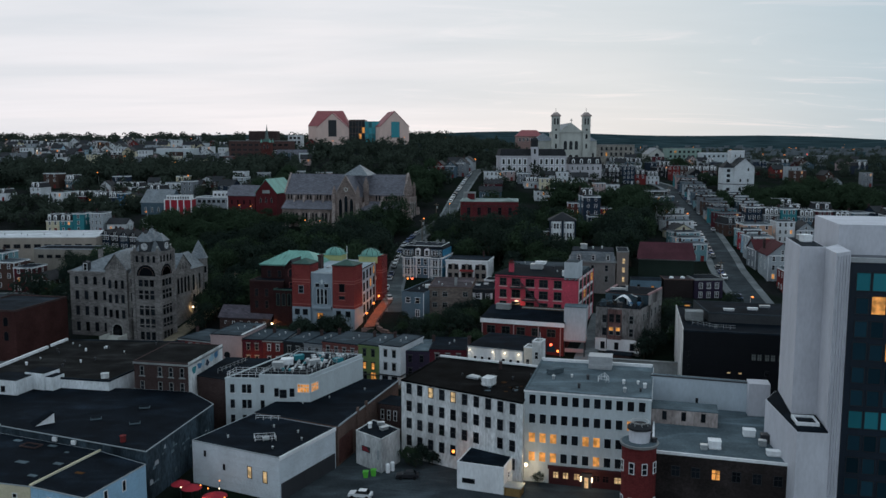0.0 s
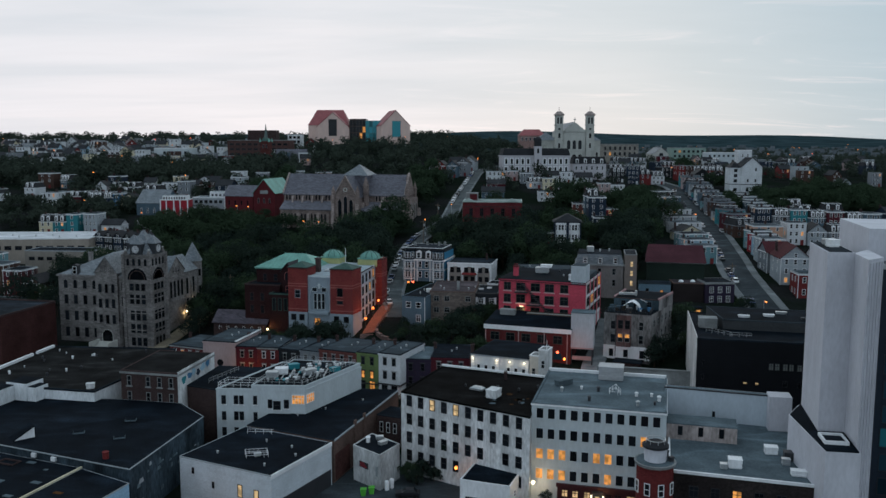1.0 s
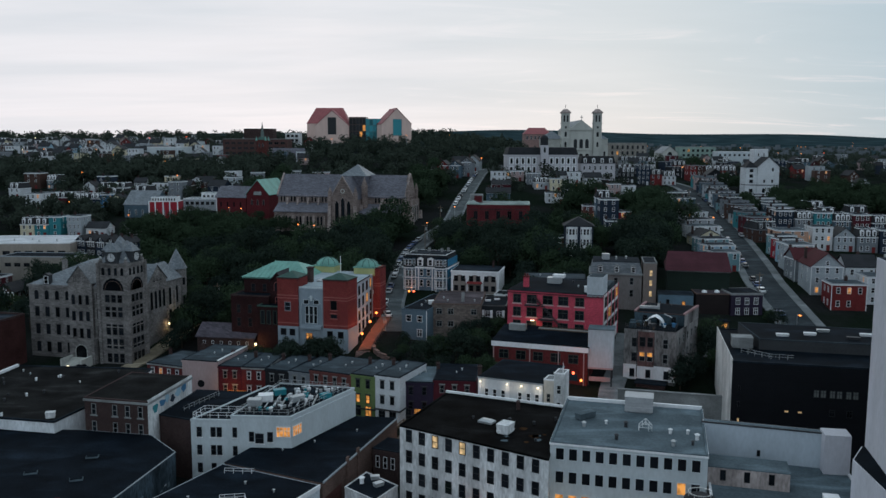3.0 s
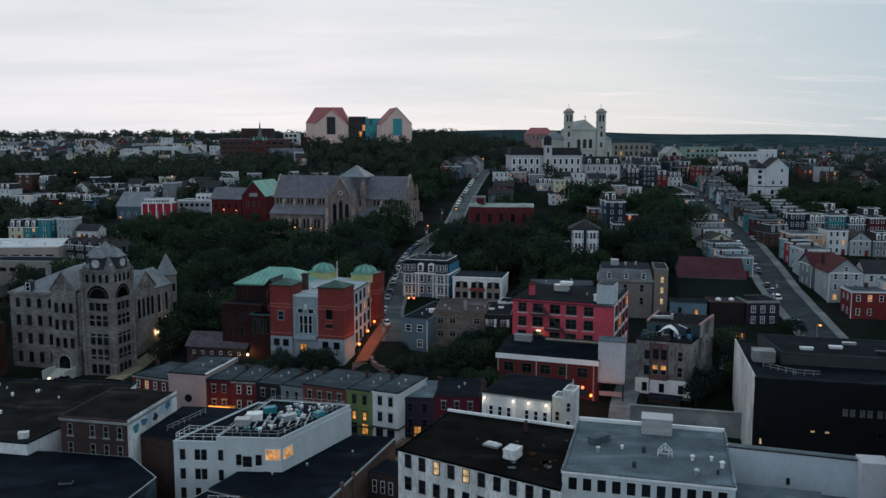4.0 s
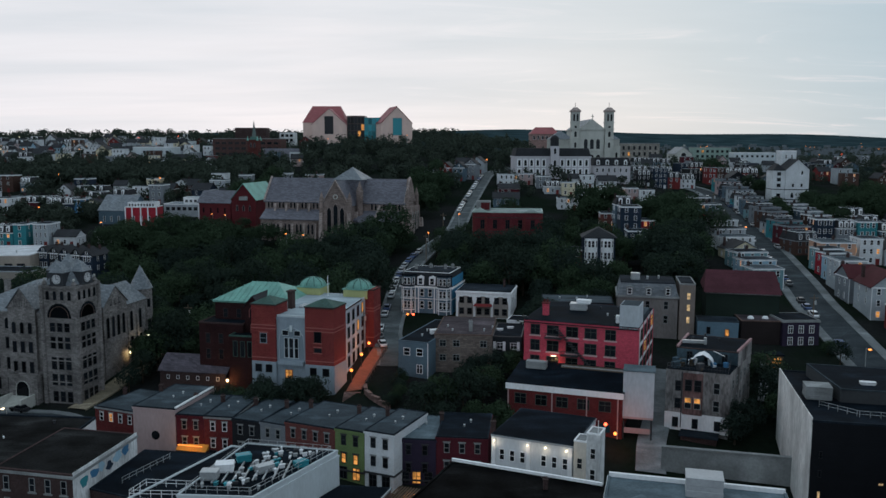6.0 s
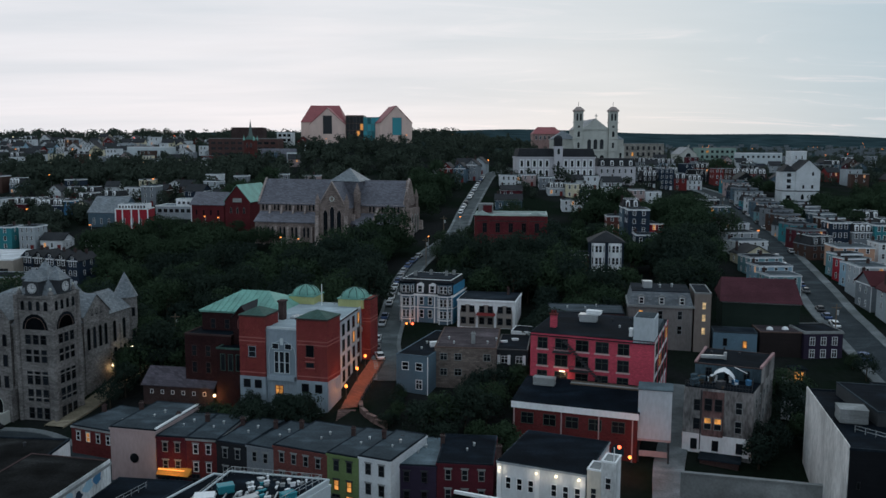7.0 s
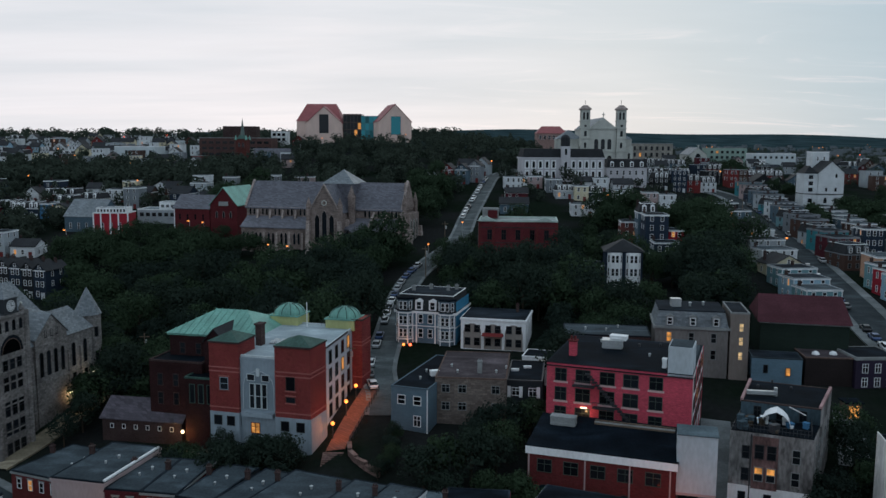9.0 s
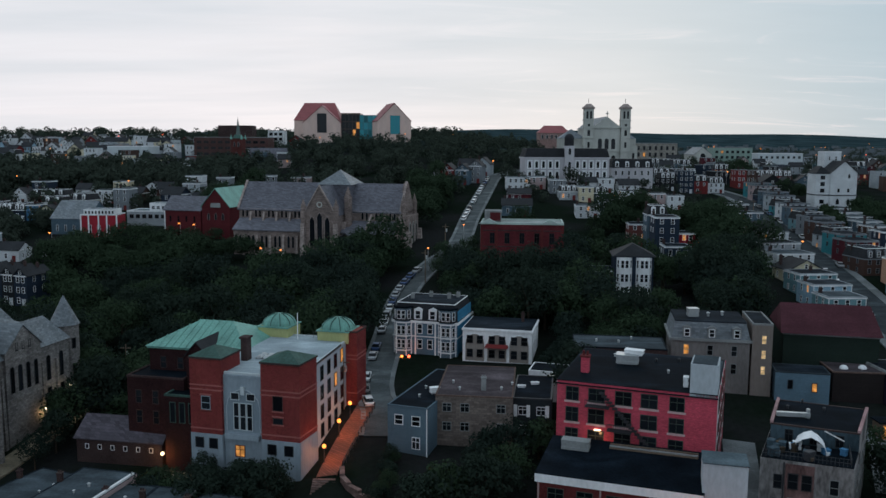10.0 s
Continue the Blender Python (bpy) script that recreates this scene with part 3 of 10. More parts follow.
def house(x, y, w, h, colour="white", style="flat", yaw=0.0, d=9.0, cols=0, lit=0.05, trim="white", kind="board", roof=None, rows=0, group="", side_windows=True, words="", chim=True, win_w=0.0):
    """A timber town house of two or three storeys, front-left corner at x, y; it stands on the slope."""
    poly = rect(x, y, w, d, yaw)
    root, p = building("house", words or f"{colour} {'brick' if kind == 'brick' else 'clapboard'} {STYLE_WORDS[style]} town house", "house", poly, group)
    zg = root.location.z
    low = min(ground_z(*q) for q in poly) - zg - 1.0
    base = min(0.0, min(ground_z(*poly[0]), ground_z(*poly[1])) - zg)
    wallmat = paint(colour, kind)
    trimmat = paint(trim) if trim != "white" else WHITE
    rise = {"flat": 0, "mansard": min(2.8, h * 0.36), "gable_front": min(w * 0.42, h * 0.4), "gable_side": min(d * 0.33, h * 0.35), "hip": min(w, d) * 0.3}[style]
    eave = h - rise + base
    b = Block(root, p, low, eave, wallmat)
    storeys = rows or max(1, round((eave - base) / 3.0))
    step = (eave - base) / storeys
    n = cols or max(1, round(w / 2.6))
    ww = win_w or min(1.05, w / n * 0.5)
    wh = min(1.75, step * 0.58)
    sills = [base + step * k + step * 0.28 for k in range(storeys)]
    b.windows(0, n, sills, ww, wh, 0.4, 0.4, lit, "sash", trimmat, skip={(0, n - 1)} if n > 1 else ())
    if n > 1 and y < 560:
        b.door(0, 0.4 + (w - 0.8) * (n - 0.5) / n, base, 1.0, 2.1, paint("white" if colour in ("navy", "black") else "dark red"))
    if side_windows:
        near = 1 if x < 0 else 3
        b.windows(near, 2, sills[-2:], 0.85, wh, 1.0, 1.0, lit * 0.6, "sash", trimmat)
    if y < 520:
        b.band(eave - 0.35, 0.3, 0.16, trimmat)
    for k in (0, 1) if y < 330 else ():
        at, turn = b.spot(0, 0.08 if k == 0 else w - 0.08, base)
        part("corner_board", box(bmesh.new(), -0.09, -0.05, 0, 0.09, 0.03, eave - 0.3 - base), trimmat, root, "", at, turn)
    if style == "flat":
        b.flat_roof(roof or random.choice((FELT, FELT_MID, FELT, FELT_BLUE)), 0.2, GREY_TRIM if trim == "white" else trimmat, 0.25)
    elif style == "mansard":
        mansard_body(root, p, eave, rise, 0.8)
        for i in range(n):
            at, turn = b.spot(0, 0.4 + (w - 0.8) * (i + 0.5) / n, eave + 0.3)
            dormer(root, at, turn, min(1.1, w / n * 0.6), rise * 0.62, trimmat)
    elif style == "gable_front":
        part("gable_wall", gable(bmesh.new(), p, eave, rise, 1, -0.03), wallmat, root)
        roof_slabs(root, p, eave, rise, 1, roof or SLATE_DARK)
        b.window(0, w / 2, eave + 0.25, ww * 0.9, min(1.3, rise * 0.6), "sash", trimmat)
    elif style == "gable_side":
        part("gable_wall", gable(bmesh.new(), p, eave, rise, 0, -0.03), wallmat, root)
        roof_slabs(root, p, eave, rise, 0, roof or SLATE_DARK)
    else:
        part("roof", hip(bmesh.new(), p, eave, rise), roof or SLATE_DARK, root)
    if chim and y < 560:
        q = Vector(p[3]).lerp(Vector(p[2]), random.choice((0.12, 0.85))) * 0.7 + Vector(p[0]) * 0.3
        chimney(root, q.x, q.y, eave + rise * 0.5, 1.2 + rise * 0.3)
    return b


def roof_slabs(root, poly, z0, rise, along, material, over=0.4, thick=0.22):
    """The two slabs of a saddle roof."""
    p = inset(poly, -over)
    if along:
        p = p[1:] + p[:1]
    v = [Vector(q) for q in p]
    m1, m0 = (v[1] + v[2]) / 2, (v[3] + v[0]) / 2
    half = (v[1] - v[2]).length / 2
    drop = rise * over / max(0.5, half - over)
    for a, b in ((v[0], v[1]), (v[2], v[3])):
        ra, rb = (m0, m1) if a is v[0] else (m1, m0)
        bm = bmesh.new()
        vs = []
        for dz in (0.0, thick):
            for q, z in ((a, z0 - drop), (b, z0 - drop), (rb, z0 + rise + 0.02), (ra, z0 + rise + 0.02)):
                vs.append(bm.verts.new((q.x, q.y, z + dz)))
        for f in ((0, 3, 2, 1), (4, 5, 6, 7), (0, 1, 5, 4), (1, 2, 6, 5), (2, 3, 7, 6), (3, 0, 4, 7)):
            bm.faces.new([vs[i] for i in f])
        part("roof_slope", bm, material, root)


# ---- ground, roads ----
def far_z(x, y):
    """Beyond the town: a low plain, with a long wooded ridge that rises to the right."""
    z = ground_z(x, y)
    if y > 940:
        t = min(1.0, (y - 940) / 900)
        z = z * (1 - t) + 48 * t
        r = max(0.0, min(1.0, (y - 2300) / 1500))
        z += r * (52 + 16 * math.sin(x * 0.0011 + 1.0) + 6 * math.sin(x * 0.005) - 0.007 * max(0.0, x - 300))
    if y < 90:
        z = 0.0
    return z


def build_ground():
    xs = sorted(set(list(range(-3200, -280, 160)) + list(range(-280, 281, 5)) + list(range(300, 3300, 120))))
    ys = sorted(set(list(range(-900, 80, 70)) + list(range(80, 780, 4)) + list(range(780, 1080, 25)) + list(range(1080, 4600, 100))))
    verts = [(x, y, far_z(x, y) + 0.12 * noise.noise((x * 0.06, y * 0.06, 0))) for y in ys for x in xs]
    nx = len(xs)
    faces = [(j * nx + i, j * nx + i + 1, (j + 1) * nx + i + 1, (j + 1) * nx + i) for j in range(len(ys) - 1) for i in range(nx - 1)]
    me = bpy.data.meshes.new("ground")
    me.from_pydata(verts, [], faces)
    for p in me.polygons:
        p.use_smooth = True
    m, n, l, p = nodes_of("grass_and_yards")
    tc = n.new("ShaderNodeTexCoord")
    a, b = n.new("ShaderNodeTexNoise"), n.new("ShaderNodeTexNoise")
    a.inputs["Scale"].default_value, b.inputs["Scale"].default_value = 0.05, 0.9
    a.inputs["Detail"].default_value = b.inputs["Detail"].default_value = 8
    l.new(tc.outputs["Object"], a.inputs["Vector"])
    l.new(tc.outputs["Object"], b.inputs["Vector"])
    mx, rp, m2 = n.new("ShaderNodeMix"), n.new("ShaderNodeMapRange"), n.new("ShaderNodeMix")
    mx.data_type = m2.data_type = "RGBA"
    mx.inputs[6].default_value, mx.inputs[7].default_value = (0.012, 0.019, 0.013, 1), (0.024, 0.026, 0.026, 1)
    rp.inputs["From Min"].default_value, rp.inputs["From Max"].default_value = 0.42, 0.62
    l.new(a.outputs["Fac"], rp.inputs["Value"])
    l.new(rp.outputs[0], mx.inputs[0])
    m2.blend_type = "MULTIPLY"
    m2.inputs[0].default_value = 0.6
    l.new(mx.outputs[2], m2.inputs[6])
    l.new(b.outputs["Fac"], m2.inputs[7])
    # far woods and ridge: the haze of distance is put into their bluer colour
    far_haze, sx, rf = n.new("ShaderNodeMix"), n.new("ShaderNodeSeparateXYZ"), n.new("ShaderNodeMapRange")
    far_haze.data_type = "RGBA"
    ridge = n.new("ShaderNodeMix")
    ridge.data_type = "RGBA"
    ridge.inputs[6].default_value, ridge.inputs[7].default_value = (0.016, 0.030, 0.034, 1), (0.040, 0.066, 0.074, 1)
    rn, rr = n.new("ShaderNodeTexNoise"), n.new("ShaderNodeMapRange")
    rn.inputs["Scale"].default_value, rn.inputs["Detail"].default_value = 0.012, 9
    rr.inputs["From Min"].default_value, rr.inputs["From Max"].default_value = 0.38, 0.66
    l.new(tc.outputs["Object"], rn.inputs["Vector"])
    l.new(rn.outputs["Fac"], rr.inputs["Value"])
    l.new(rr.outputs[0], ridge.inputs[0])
    l.new(ridge.outputs[2], far_haze.inputs[7])
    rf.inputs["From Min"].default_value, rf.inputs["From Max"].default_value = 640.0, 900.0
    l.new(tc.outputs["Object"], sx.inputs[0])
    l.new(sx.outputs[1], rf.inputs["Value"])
    l.new(rf.outputs[0], far_haze.inputs[0])
    l.new(m2.outputs[2], far_haze.inputs[6])
    l.new(far_haze.outputs[2], p.inputs["Base Color"])
    p.inputs["Roughness"].default_value = 0.95
    p.inputs["Specular IOR Level"].default_value = 0.0
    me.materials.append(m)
    return tagged(new("ground", me), "dark grassy ground that climbs the hill, haze blue in its far colour", "ground", kind="structure")


build_ground()


def smooth_line(pts, step=3.0):
    out = []
    q = [Vector(p) for p in pts]
    q = [q[0] * 2 - q[1]] + q + [q[-1] * 2 - q[-2]]
    for i in range(1, len(q) - 2):
        k = max(2, int((q[i + 1] - q[i]).length / step))
        for j in range(k):
            t = j / k
            out.append(0.5 * ((2 * q[i]) + (q[i + 1] - q[i - 1]) * t + (2 * q[i - 1] - 5 * q[i] + 4 * q[i + 1] - q[i + 2]) * t * t + (3 * q[i] - q[i - 1] - 3 * q[i + 1] + q[i + 2]) * t ** 3))
    out.append(q[-2])
    return out


ROADS = []


def strip(bm, line, o0, o1, lift, thick):
    prev = None
    for i, p in enumerate(line):
        d = (line[min(i + 1, len(line) - 1)] - line[max(i - 1, 0)]).normalized()
        nrm = Vector((-d.y, d.x))
        a, b = p + nrm * o0, p + nrm * o1
        zc = max(far_z(a.x, a.y), far_z(b.x, b.y), far_z(p.x, p.y)) if abs(o1 - o0) < 4 else far_z(p.x, p.y)
        za, zb = max(far_z(a.x, a.y), zc - 0.5) + lift, max(far_z(b.x, b.y), zc - 0.5) + lift
        row = [bm.verts.new((a.x, a.y, za - thick)), bm.verts.new((a.x, a.y, za)), bm.verts.new((b.x, b.y, zb)), bm.verts.new((b.x, b.y, zb - thick))]
        if prev:
            for k in range(4):
                bm.faces.new((prev[k], prev[(k + 1) % 4], row[(k + 1) % 4], row[k]))
        prev = row
    return bm


def road(pts, width, walks=(2.0, 2.0), label="asphalt town street", surfacing=None):
    line = smooth_line(pts)
    ob = new("road", mesh_of("road", strip(bmesh.new(), line, -width / 2, width / 2, 0.16, 0.6), surfacing or ASPHALT))
    tagged(ob, label, "road", kind="structure")
    for side, w in zip((-1, 1), walks):
        if w:
            o = sorted((side * width / 2, side * (width / 2 + w)))
            pv = new("pavement", mesh_of("pavement", strip(bmesh.new(), line, o[0], o[1], 0.30, 0.7), surface("worn_pavement", (0.16, 0.175, 0.18), "felt", 0.9, vary=0.3)))
            tagged(pv, "concrete pavement with a raised kerb", "pavement", kind="structure")
    ROADS.append((line, width / 2 + max(walks)))
    return line


# hill road asphalt is paler: the sky's sheen is put into its colour
hill_road = road([(-13.4, 246.0), (-14.0, 256.0), (-16.2, 267.5), (-15.8, 291), (-14, 332.9), (-8, 360), (-1, 380), (2.4, 396), (6, 426), (10.4, 456), (15.6, 490), (21.5, 524), (36, 552)], 5.6, (0.9, 0.9), "asphalt hill road with the sky's sheen in its pale colour", surface("sheen_asphalt", (0.085, 0.098, 0.102), "felt", 0.85, vary=0.35))
right_street = road([(92, 228.2), (94.5, 260.2), (97, 284.4), (104, 318.6), (115, 378.2), (125, 443.2), (130, 478), (135, 514), (130, 556)], 7.6, (2.4, 2.4))
road([(-150, 222.7), (-95, 235.9), (-72, 226), (-40, 205), (-10, 187.4), (20, 178.5), (46, 176.3), (130, 167.5)], 7.0, (1.5, 1.5))
road([(-160, 291), (-100, 291), (-78, 291), (-40, 277.8), (-18, 270.1)], 6.0, (1.0, 1.0))
brick_path = new("path", mesh_of("path", strip(bmesh.new(), smooth_line([(-20.6, 232.6), (-20.3, 236.0), (-19.2, 244.0), (-17.9, 252.0), (-17.0, 258.6)], 1.2), -1.6, 1.6, 0.3, 1.8), surface("brick_paving", (0.17, 0.085, 0.065), "brick", 0.9)))
tagged(brick_path, "brick paved footpath beside the arts building", "path", kind="structure")
yard = new("yard", mesh_of("yard", prism(bmesh.new(), [(-34, 112.4), (60, 112.4), (45, 167.5), (-10, 174.1), (-22, 167.5)], -0.5, 0.14), ASPHALT))
tagged(yard, "asphalt parking yard behind the old warehouses", "yard", kind="structure")


# ---- foreground blocks ----
def top(root, z):
    return z - root.location.z


def block(name, label, category, poly, z1, material, group="", low=1.5):
    root, p = building(name, label, category, poly, group)
    z0 = min(ground_z(*q) for q in poly) - root.location.z - low
    return Block(root, p, z0, top(root, z1), material)


WHITE_OLD = surface("old_white_render", (0.64, 0.65, 0.65), "stucco", 0.8, vary=0.5)
WHITE_BLUE = surface("cool_white_render", (0.50, 0.55, 0.57), "stucco", 0.8, vary=0.14)
CONCRETE_WHITE = surface("white_ribbed_concrete", (0.56, 0.56, 0.60), "stucco", 0.75, vary=0.14)
DARK_FRAME = surface("black_frame", (0.02, 0.022, 0.025), "paint", 0.5)

# lit office block
b = block("office_block", "pale grey rendered office block with rows of small windows, some lit", "office block", rect(15.0, 151.6, 22.6, 22.5, -14.5), 17.3, WHITE_BLUE)
b.flat_roof(FELT_GREY, 0.3, FELT_GREY, 0.3)
zr = b.z1
b.windows(0, 11, [zr - 2.45 - 3.6 * k for k in range(4)], 1.35, 1.95, 0.5, 0.6, 0.0, "plain", WHITE_BLUE,
          lit_at={(2, 0), (2, 1), (2, 2), (2, 5), (2, 6), (3, 0), (3, 1), (3, 2), (3, 6), (1, 9)})
SHOP_RED = surface("maroon_shopfront", (0.055, 0.012, 0.014), "board", 0.5)
shop = part("shopfront", box(bmesh.new(), 4.7, -0.25, -0.4, 18.6, 0.02, 3.2), SHOP_RED, b.root, "dark maroon timber shopfront", *b.spot(0, 0, 0))
part("fascia", box(bmesh.new(), 4.5, -0.55, 3.1, 18.8, -0.2, 3.7), SHOP_RED, b.root, "dark maroon fascia over the shopfront", *b.spot(0, 0, 0))
for u, w, on in ((6.0, 1.1, 1), (7.8, 1.1, 1), (9.8, 1.1, 1), (13.4, 1.2, 0), (15.0, 1.2, 0), (17.2, 1.5, 1)):
    at, turn = b.spot(0, u, 1.3)
    d = b.side(0)[1]
    window(b.root, (at[0] + d.y * 0.26, at[1] - d.x * 0.26, at[2]), turn, w, 1.3, "cross", SHOP_RED, LIT_PALE if on else PANE)
at, turn = b.spot(0, 11.6, 0)
part("doorway", box(bmesh.new(), -0.9, -0.7, 0.0, 0.9, -0.25, 2.9), DARK, b.root, "dark entrance porch", at, turn)
part("door_glass", box(bmesh.new(), -0.35, -0.76, 0.2, 0.35, -0.7, 2.1), LIT_PALE, b.root, "", at, turn)
for du in (-1.0, 1.0):
    part("porch_lamp", box(bmesh.new(), du - 0.12, -0.95, 1.4, du + 0.12, -0.72, 2.3), BULB_WHITE, b.root, "", at, turn)
b.band(zr - 0.15, 0.3, 0.12, WHITE)
r = b.root
unit(r, *b.uv(12.3, 19.5), zr + 0.1, 4.6, 3.4, 2.6, -14, surface("grey_cladding", (0.36, 0.37, 0.38), "metal", 0.6), "stair_head")
for x, y in ((4.2, 7.5), (7.5, 9.4), (10.6, 8.8), (9.5, 3.4), (17.4, 7.6), (20.0, 8.0), (17.8, 2.8), (20.6, 3.8), (3.0, 11.5), (21.3, 6.0)):
    vent(r, *b.uv(x, y * 1.15), zr + 0.1, random.uniform(0.5, 0.9), random.choice((STEEL, WHITE, DARK)))
rail(r, [b.uv(12.6, 9), b.uv(14.6, 9), b.uv(13.6, 12), b.uv(12.6, 9)], zr + 0.1, 1.1)
unit(r, *b.uv(4.0, 13.0), zr + 0.1, 3.4, 1.4, 1.0, 35, FELT_GREY, "duct")
at, turn = b.spot(2, 0, zr + 0.05)
part("rear_parapet", box(bmesh.new(), 0.1, -0.05, 0, b.side(2)[2] - 0.1, 0.4, 0.65), WHITE, r, "white parapet along the rear edge", at, turn)

# old white warehouse beside it
b = block("warehouse", "old white rendered four-storey warehouse with stained walls", "warehouse", [(-8.2, 164.3), (14.5, 149.2), (20.2, 174.0), (-0.4, 183.0)], 15.5, WHITE_OLD)
b.flat_roof(FELT_RUST, 0.3, FELT_RUST, 0.25)
zr = b.z1
b.windows(0, 10, [zr - 2.3 - 3.5 * k for k in range(4)], 1.2, 2.1, 0.6, 0.8, 0.0, "sash", DARK_FRAME, skip={(3, 5), (3, 6), (2, 7)}, lit_at={(0, 2), (0, 4)}, lit_mat=LIT_PALE)
b.windows(3, 4, [zr - 2.3 - 3.5 * k for k in range(3)], 0.9, 1.8, 1.2, 1.2, 0.0, "sash", DARK_FRAME)
at, turn = b.spot(3, 0, zr + 0.25)
part("roof_coping", box(bmesh.new(), 0, 0.0, 0, 22.4, 0.4, 0.4), WHITE, b.root, "white coping along the rear edge", (28.4 - 0.2, 9.7, zr + 0.28), math.atan2(9.0, -20.6))
r = b.root
unit(r, *b.uv(16.0, 7.0), zr + 0.15, 2.0, 2.6, 1.5, -30, WHITE_OLD, "stair_head")
skylight(r, *b.uv(11.0, 9.5), zr + 0.15, 2.6, 1.6, -33)
for x, y in ((22, 6), (14, 12), (18, 13), (20, 17), (8, 10)):
    vent(r, *b.uv(x, y), zr + 0.1, random.uniform(0.4, 0.7), DARK)
chimney(r, *b.uv(12.0, 18.5), zr, 1.4, 0.6)
RUST = surface("rust_stained_felt", (0.075, 0.036, 0.015), "felt", 0.95, vary=0.9)
for k in range(16):
    q = Vector(b.poly[1]).lerp(Vector(b.poly[2]), random.uniform(0.06, 0.5)).lerp(Vector(b.poly[0]).lerp(Vector(b.poly[3]), 0.4), random.uniform(0.06, 0.42))
    rad = random.uniform(0.25, 0.9)
    bm = prism(bmesh.new(), [(q.x + rad * random.uniform(0.5, 1.1) * math.cos(0.7 * i), q.y + rad * random.uniform(0.5, 1.1) * math.sin(0.7 * i)) for i in range(9)], zr + 0.1, zr + 0.135)
    part("rust_patch", bm, RUST if k % 3 else FELT_GREY, r)

# white flat-roofed garage with shed walls and its long rear roof
b = block("garage_building", "white metal-clad low building with a flat dark roof", "garage", rect(-46.0, 150.8, 19.7, 17.5, -26.5), 8.0, surface("white_metal_siding", (0.62, 0.67, 0.71), "board", 0.5))
b.flat_roof(FELT, 0.12, GREY_TRIM, 0.15)
at, turn = b.spot(1, 0, b.z1 - 0.5)
part("eave_board", box(bmesh.new(), 0, -0.16, 0, 17.5, 0.03, 0.75), WHITE, b.root, "white fascia along the side eave", at, turn)
for u, s in ((3.0, 0.0), (7.4, 0.3)):
    b.window(0, u, 5.5 - s * 6, 0.5, 1.1, "plain", DARK_FRAME)
b.window(0, 13.2, 3.2, 1.0, 2.2, "plain", DARK_FRAME, LIT_PALE)
b.window(0, 16.6, 2.9, 1.0, 2.2, "plain", DARK_FRAME, LIT_PALE)
part("dark_base", box(bmesh.new(), 0.4, -0.12, -0.5, 17.1, 0.05, 3.2), DARK, b.root, "", b.spot(1, 0, 0)[0], b.spot(1, 0, 0)[1])
r = b.root
rail(r, [b.uv(11.0, 4.4), b.uv(14.0, 6.6), b.uv(12.6, 8.0), b.uv(9.6, 5.8), b.uv(11.0, 4.4)], b.z1 + 0.12, 0.9)
unit(r, *b.uv(12.0, 6.2), b.z1 + 0.12, 1.2, 0.8, 0.5, 20)
rail(r, [b.uv(3.0, 14.5), b.uv(7.5, 16.5)], b.z1 + 0.12, 0.9)
for x, y in ((5, 4), (9, 12.5), (15, 12), (16, 3), (18, 9)):
    vent(r, *b.uv(x, y), b.z1 + 0.1, 0.45)

b = block("rear_store", "long low brick store with a flat dark roof and white edge", "store", [(-20.2, 158.4), (-10.2, 190.6), (-27.5, 192.5), (-38.0, 166.8)], 8.2, BRICK_BROWN)
b.flat_roof(FELT, 0.1, FELT_MID, 0.25)
at, turn = b.spot(0, 0, b.z1 - 0.15)
part("eave_board", box(bmesh.new(), 0, -0.2, 0, b.side(0)[2], 0.0, 0.3), GREY_TRIM, b.root, "pale gutter along the eave", at, turn)
at, turn = b.spot(0, 0.5, 0)
part("brick_panel", box(bmesh.new(), 0, -0.08, 0.5, 6.5, 0.02, 5.4), surface("worn_red_panel", (0.10, 0.045, 0.04), "brick", 0.9, vary=0.5), b.root, "worn red brick panel", at, turn)
for u in (9.5, 14.0):
    at, turn = b.spot(0, u, 0)
    part("pier", box(bmesh.new(), -0.4, -0.3, -0.4, 0.4, 0.02, b.z1 + 0.9), BRICK_BROWN, b.root, "", at, turn)
annex = block("store", "dark low store with three tall white windows", "store", rect(-13.9, 177.6, 5.2, 6.0, -24), 6.8, BRICK_DARK)
annex.flat_roof(FELT, 0.15, FELT_MID, 0.2)
annex.windows(0, 3, [annex.z1 - 3.4], 0.8, 2.2, 0.3, 0.3, 0.0, "sash", WHITE)
for x, y in ((-4, 18), (-9, 14), (3, 24)):
    vent(b.root, x, y, b.z1 + 0.1, 0.4)

# white three-storey block with roof plant
b = block("commercial_block", "white three-storey block with plant and railings on its flat roof", "commercial block", [(-45.8, 174.4), (-27.8, 173.4), (-18.4, 191.4), (-36.5, 195.5)], 13.0, WHITE_BLUE)
b.flat_roof(FELT, 0.3, WHITE_BLUE, 0.3)
zr = b.z1
upper = Block(b.root, [(7.2, -0.45), (17.9, -1.05), (27.2, 16.9), (12.0, 20.0)], zr - 0.1, zr + 0.9, WHITE_BLUE, "upper_wall")
upper.flat_roof(FELT, 0.25, WHITE_BLUE, 0.25)
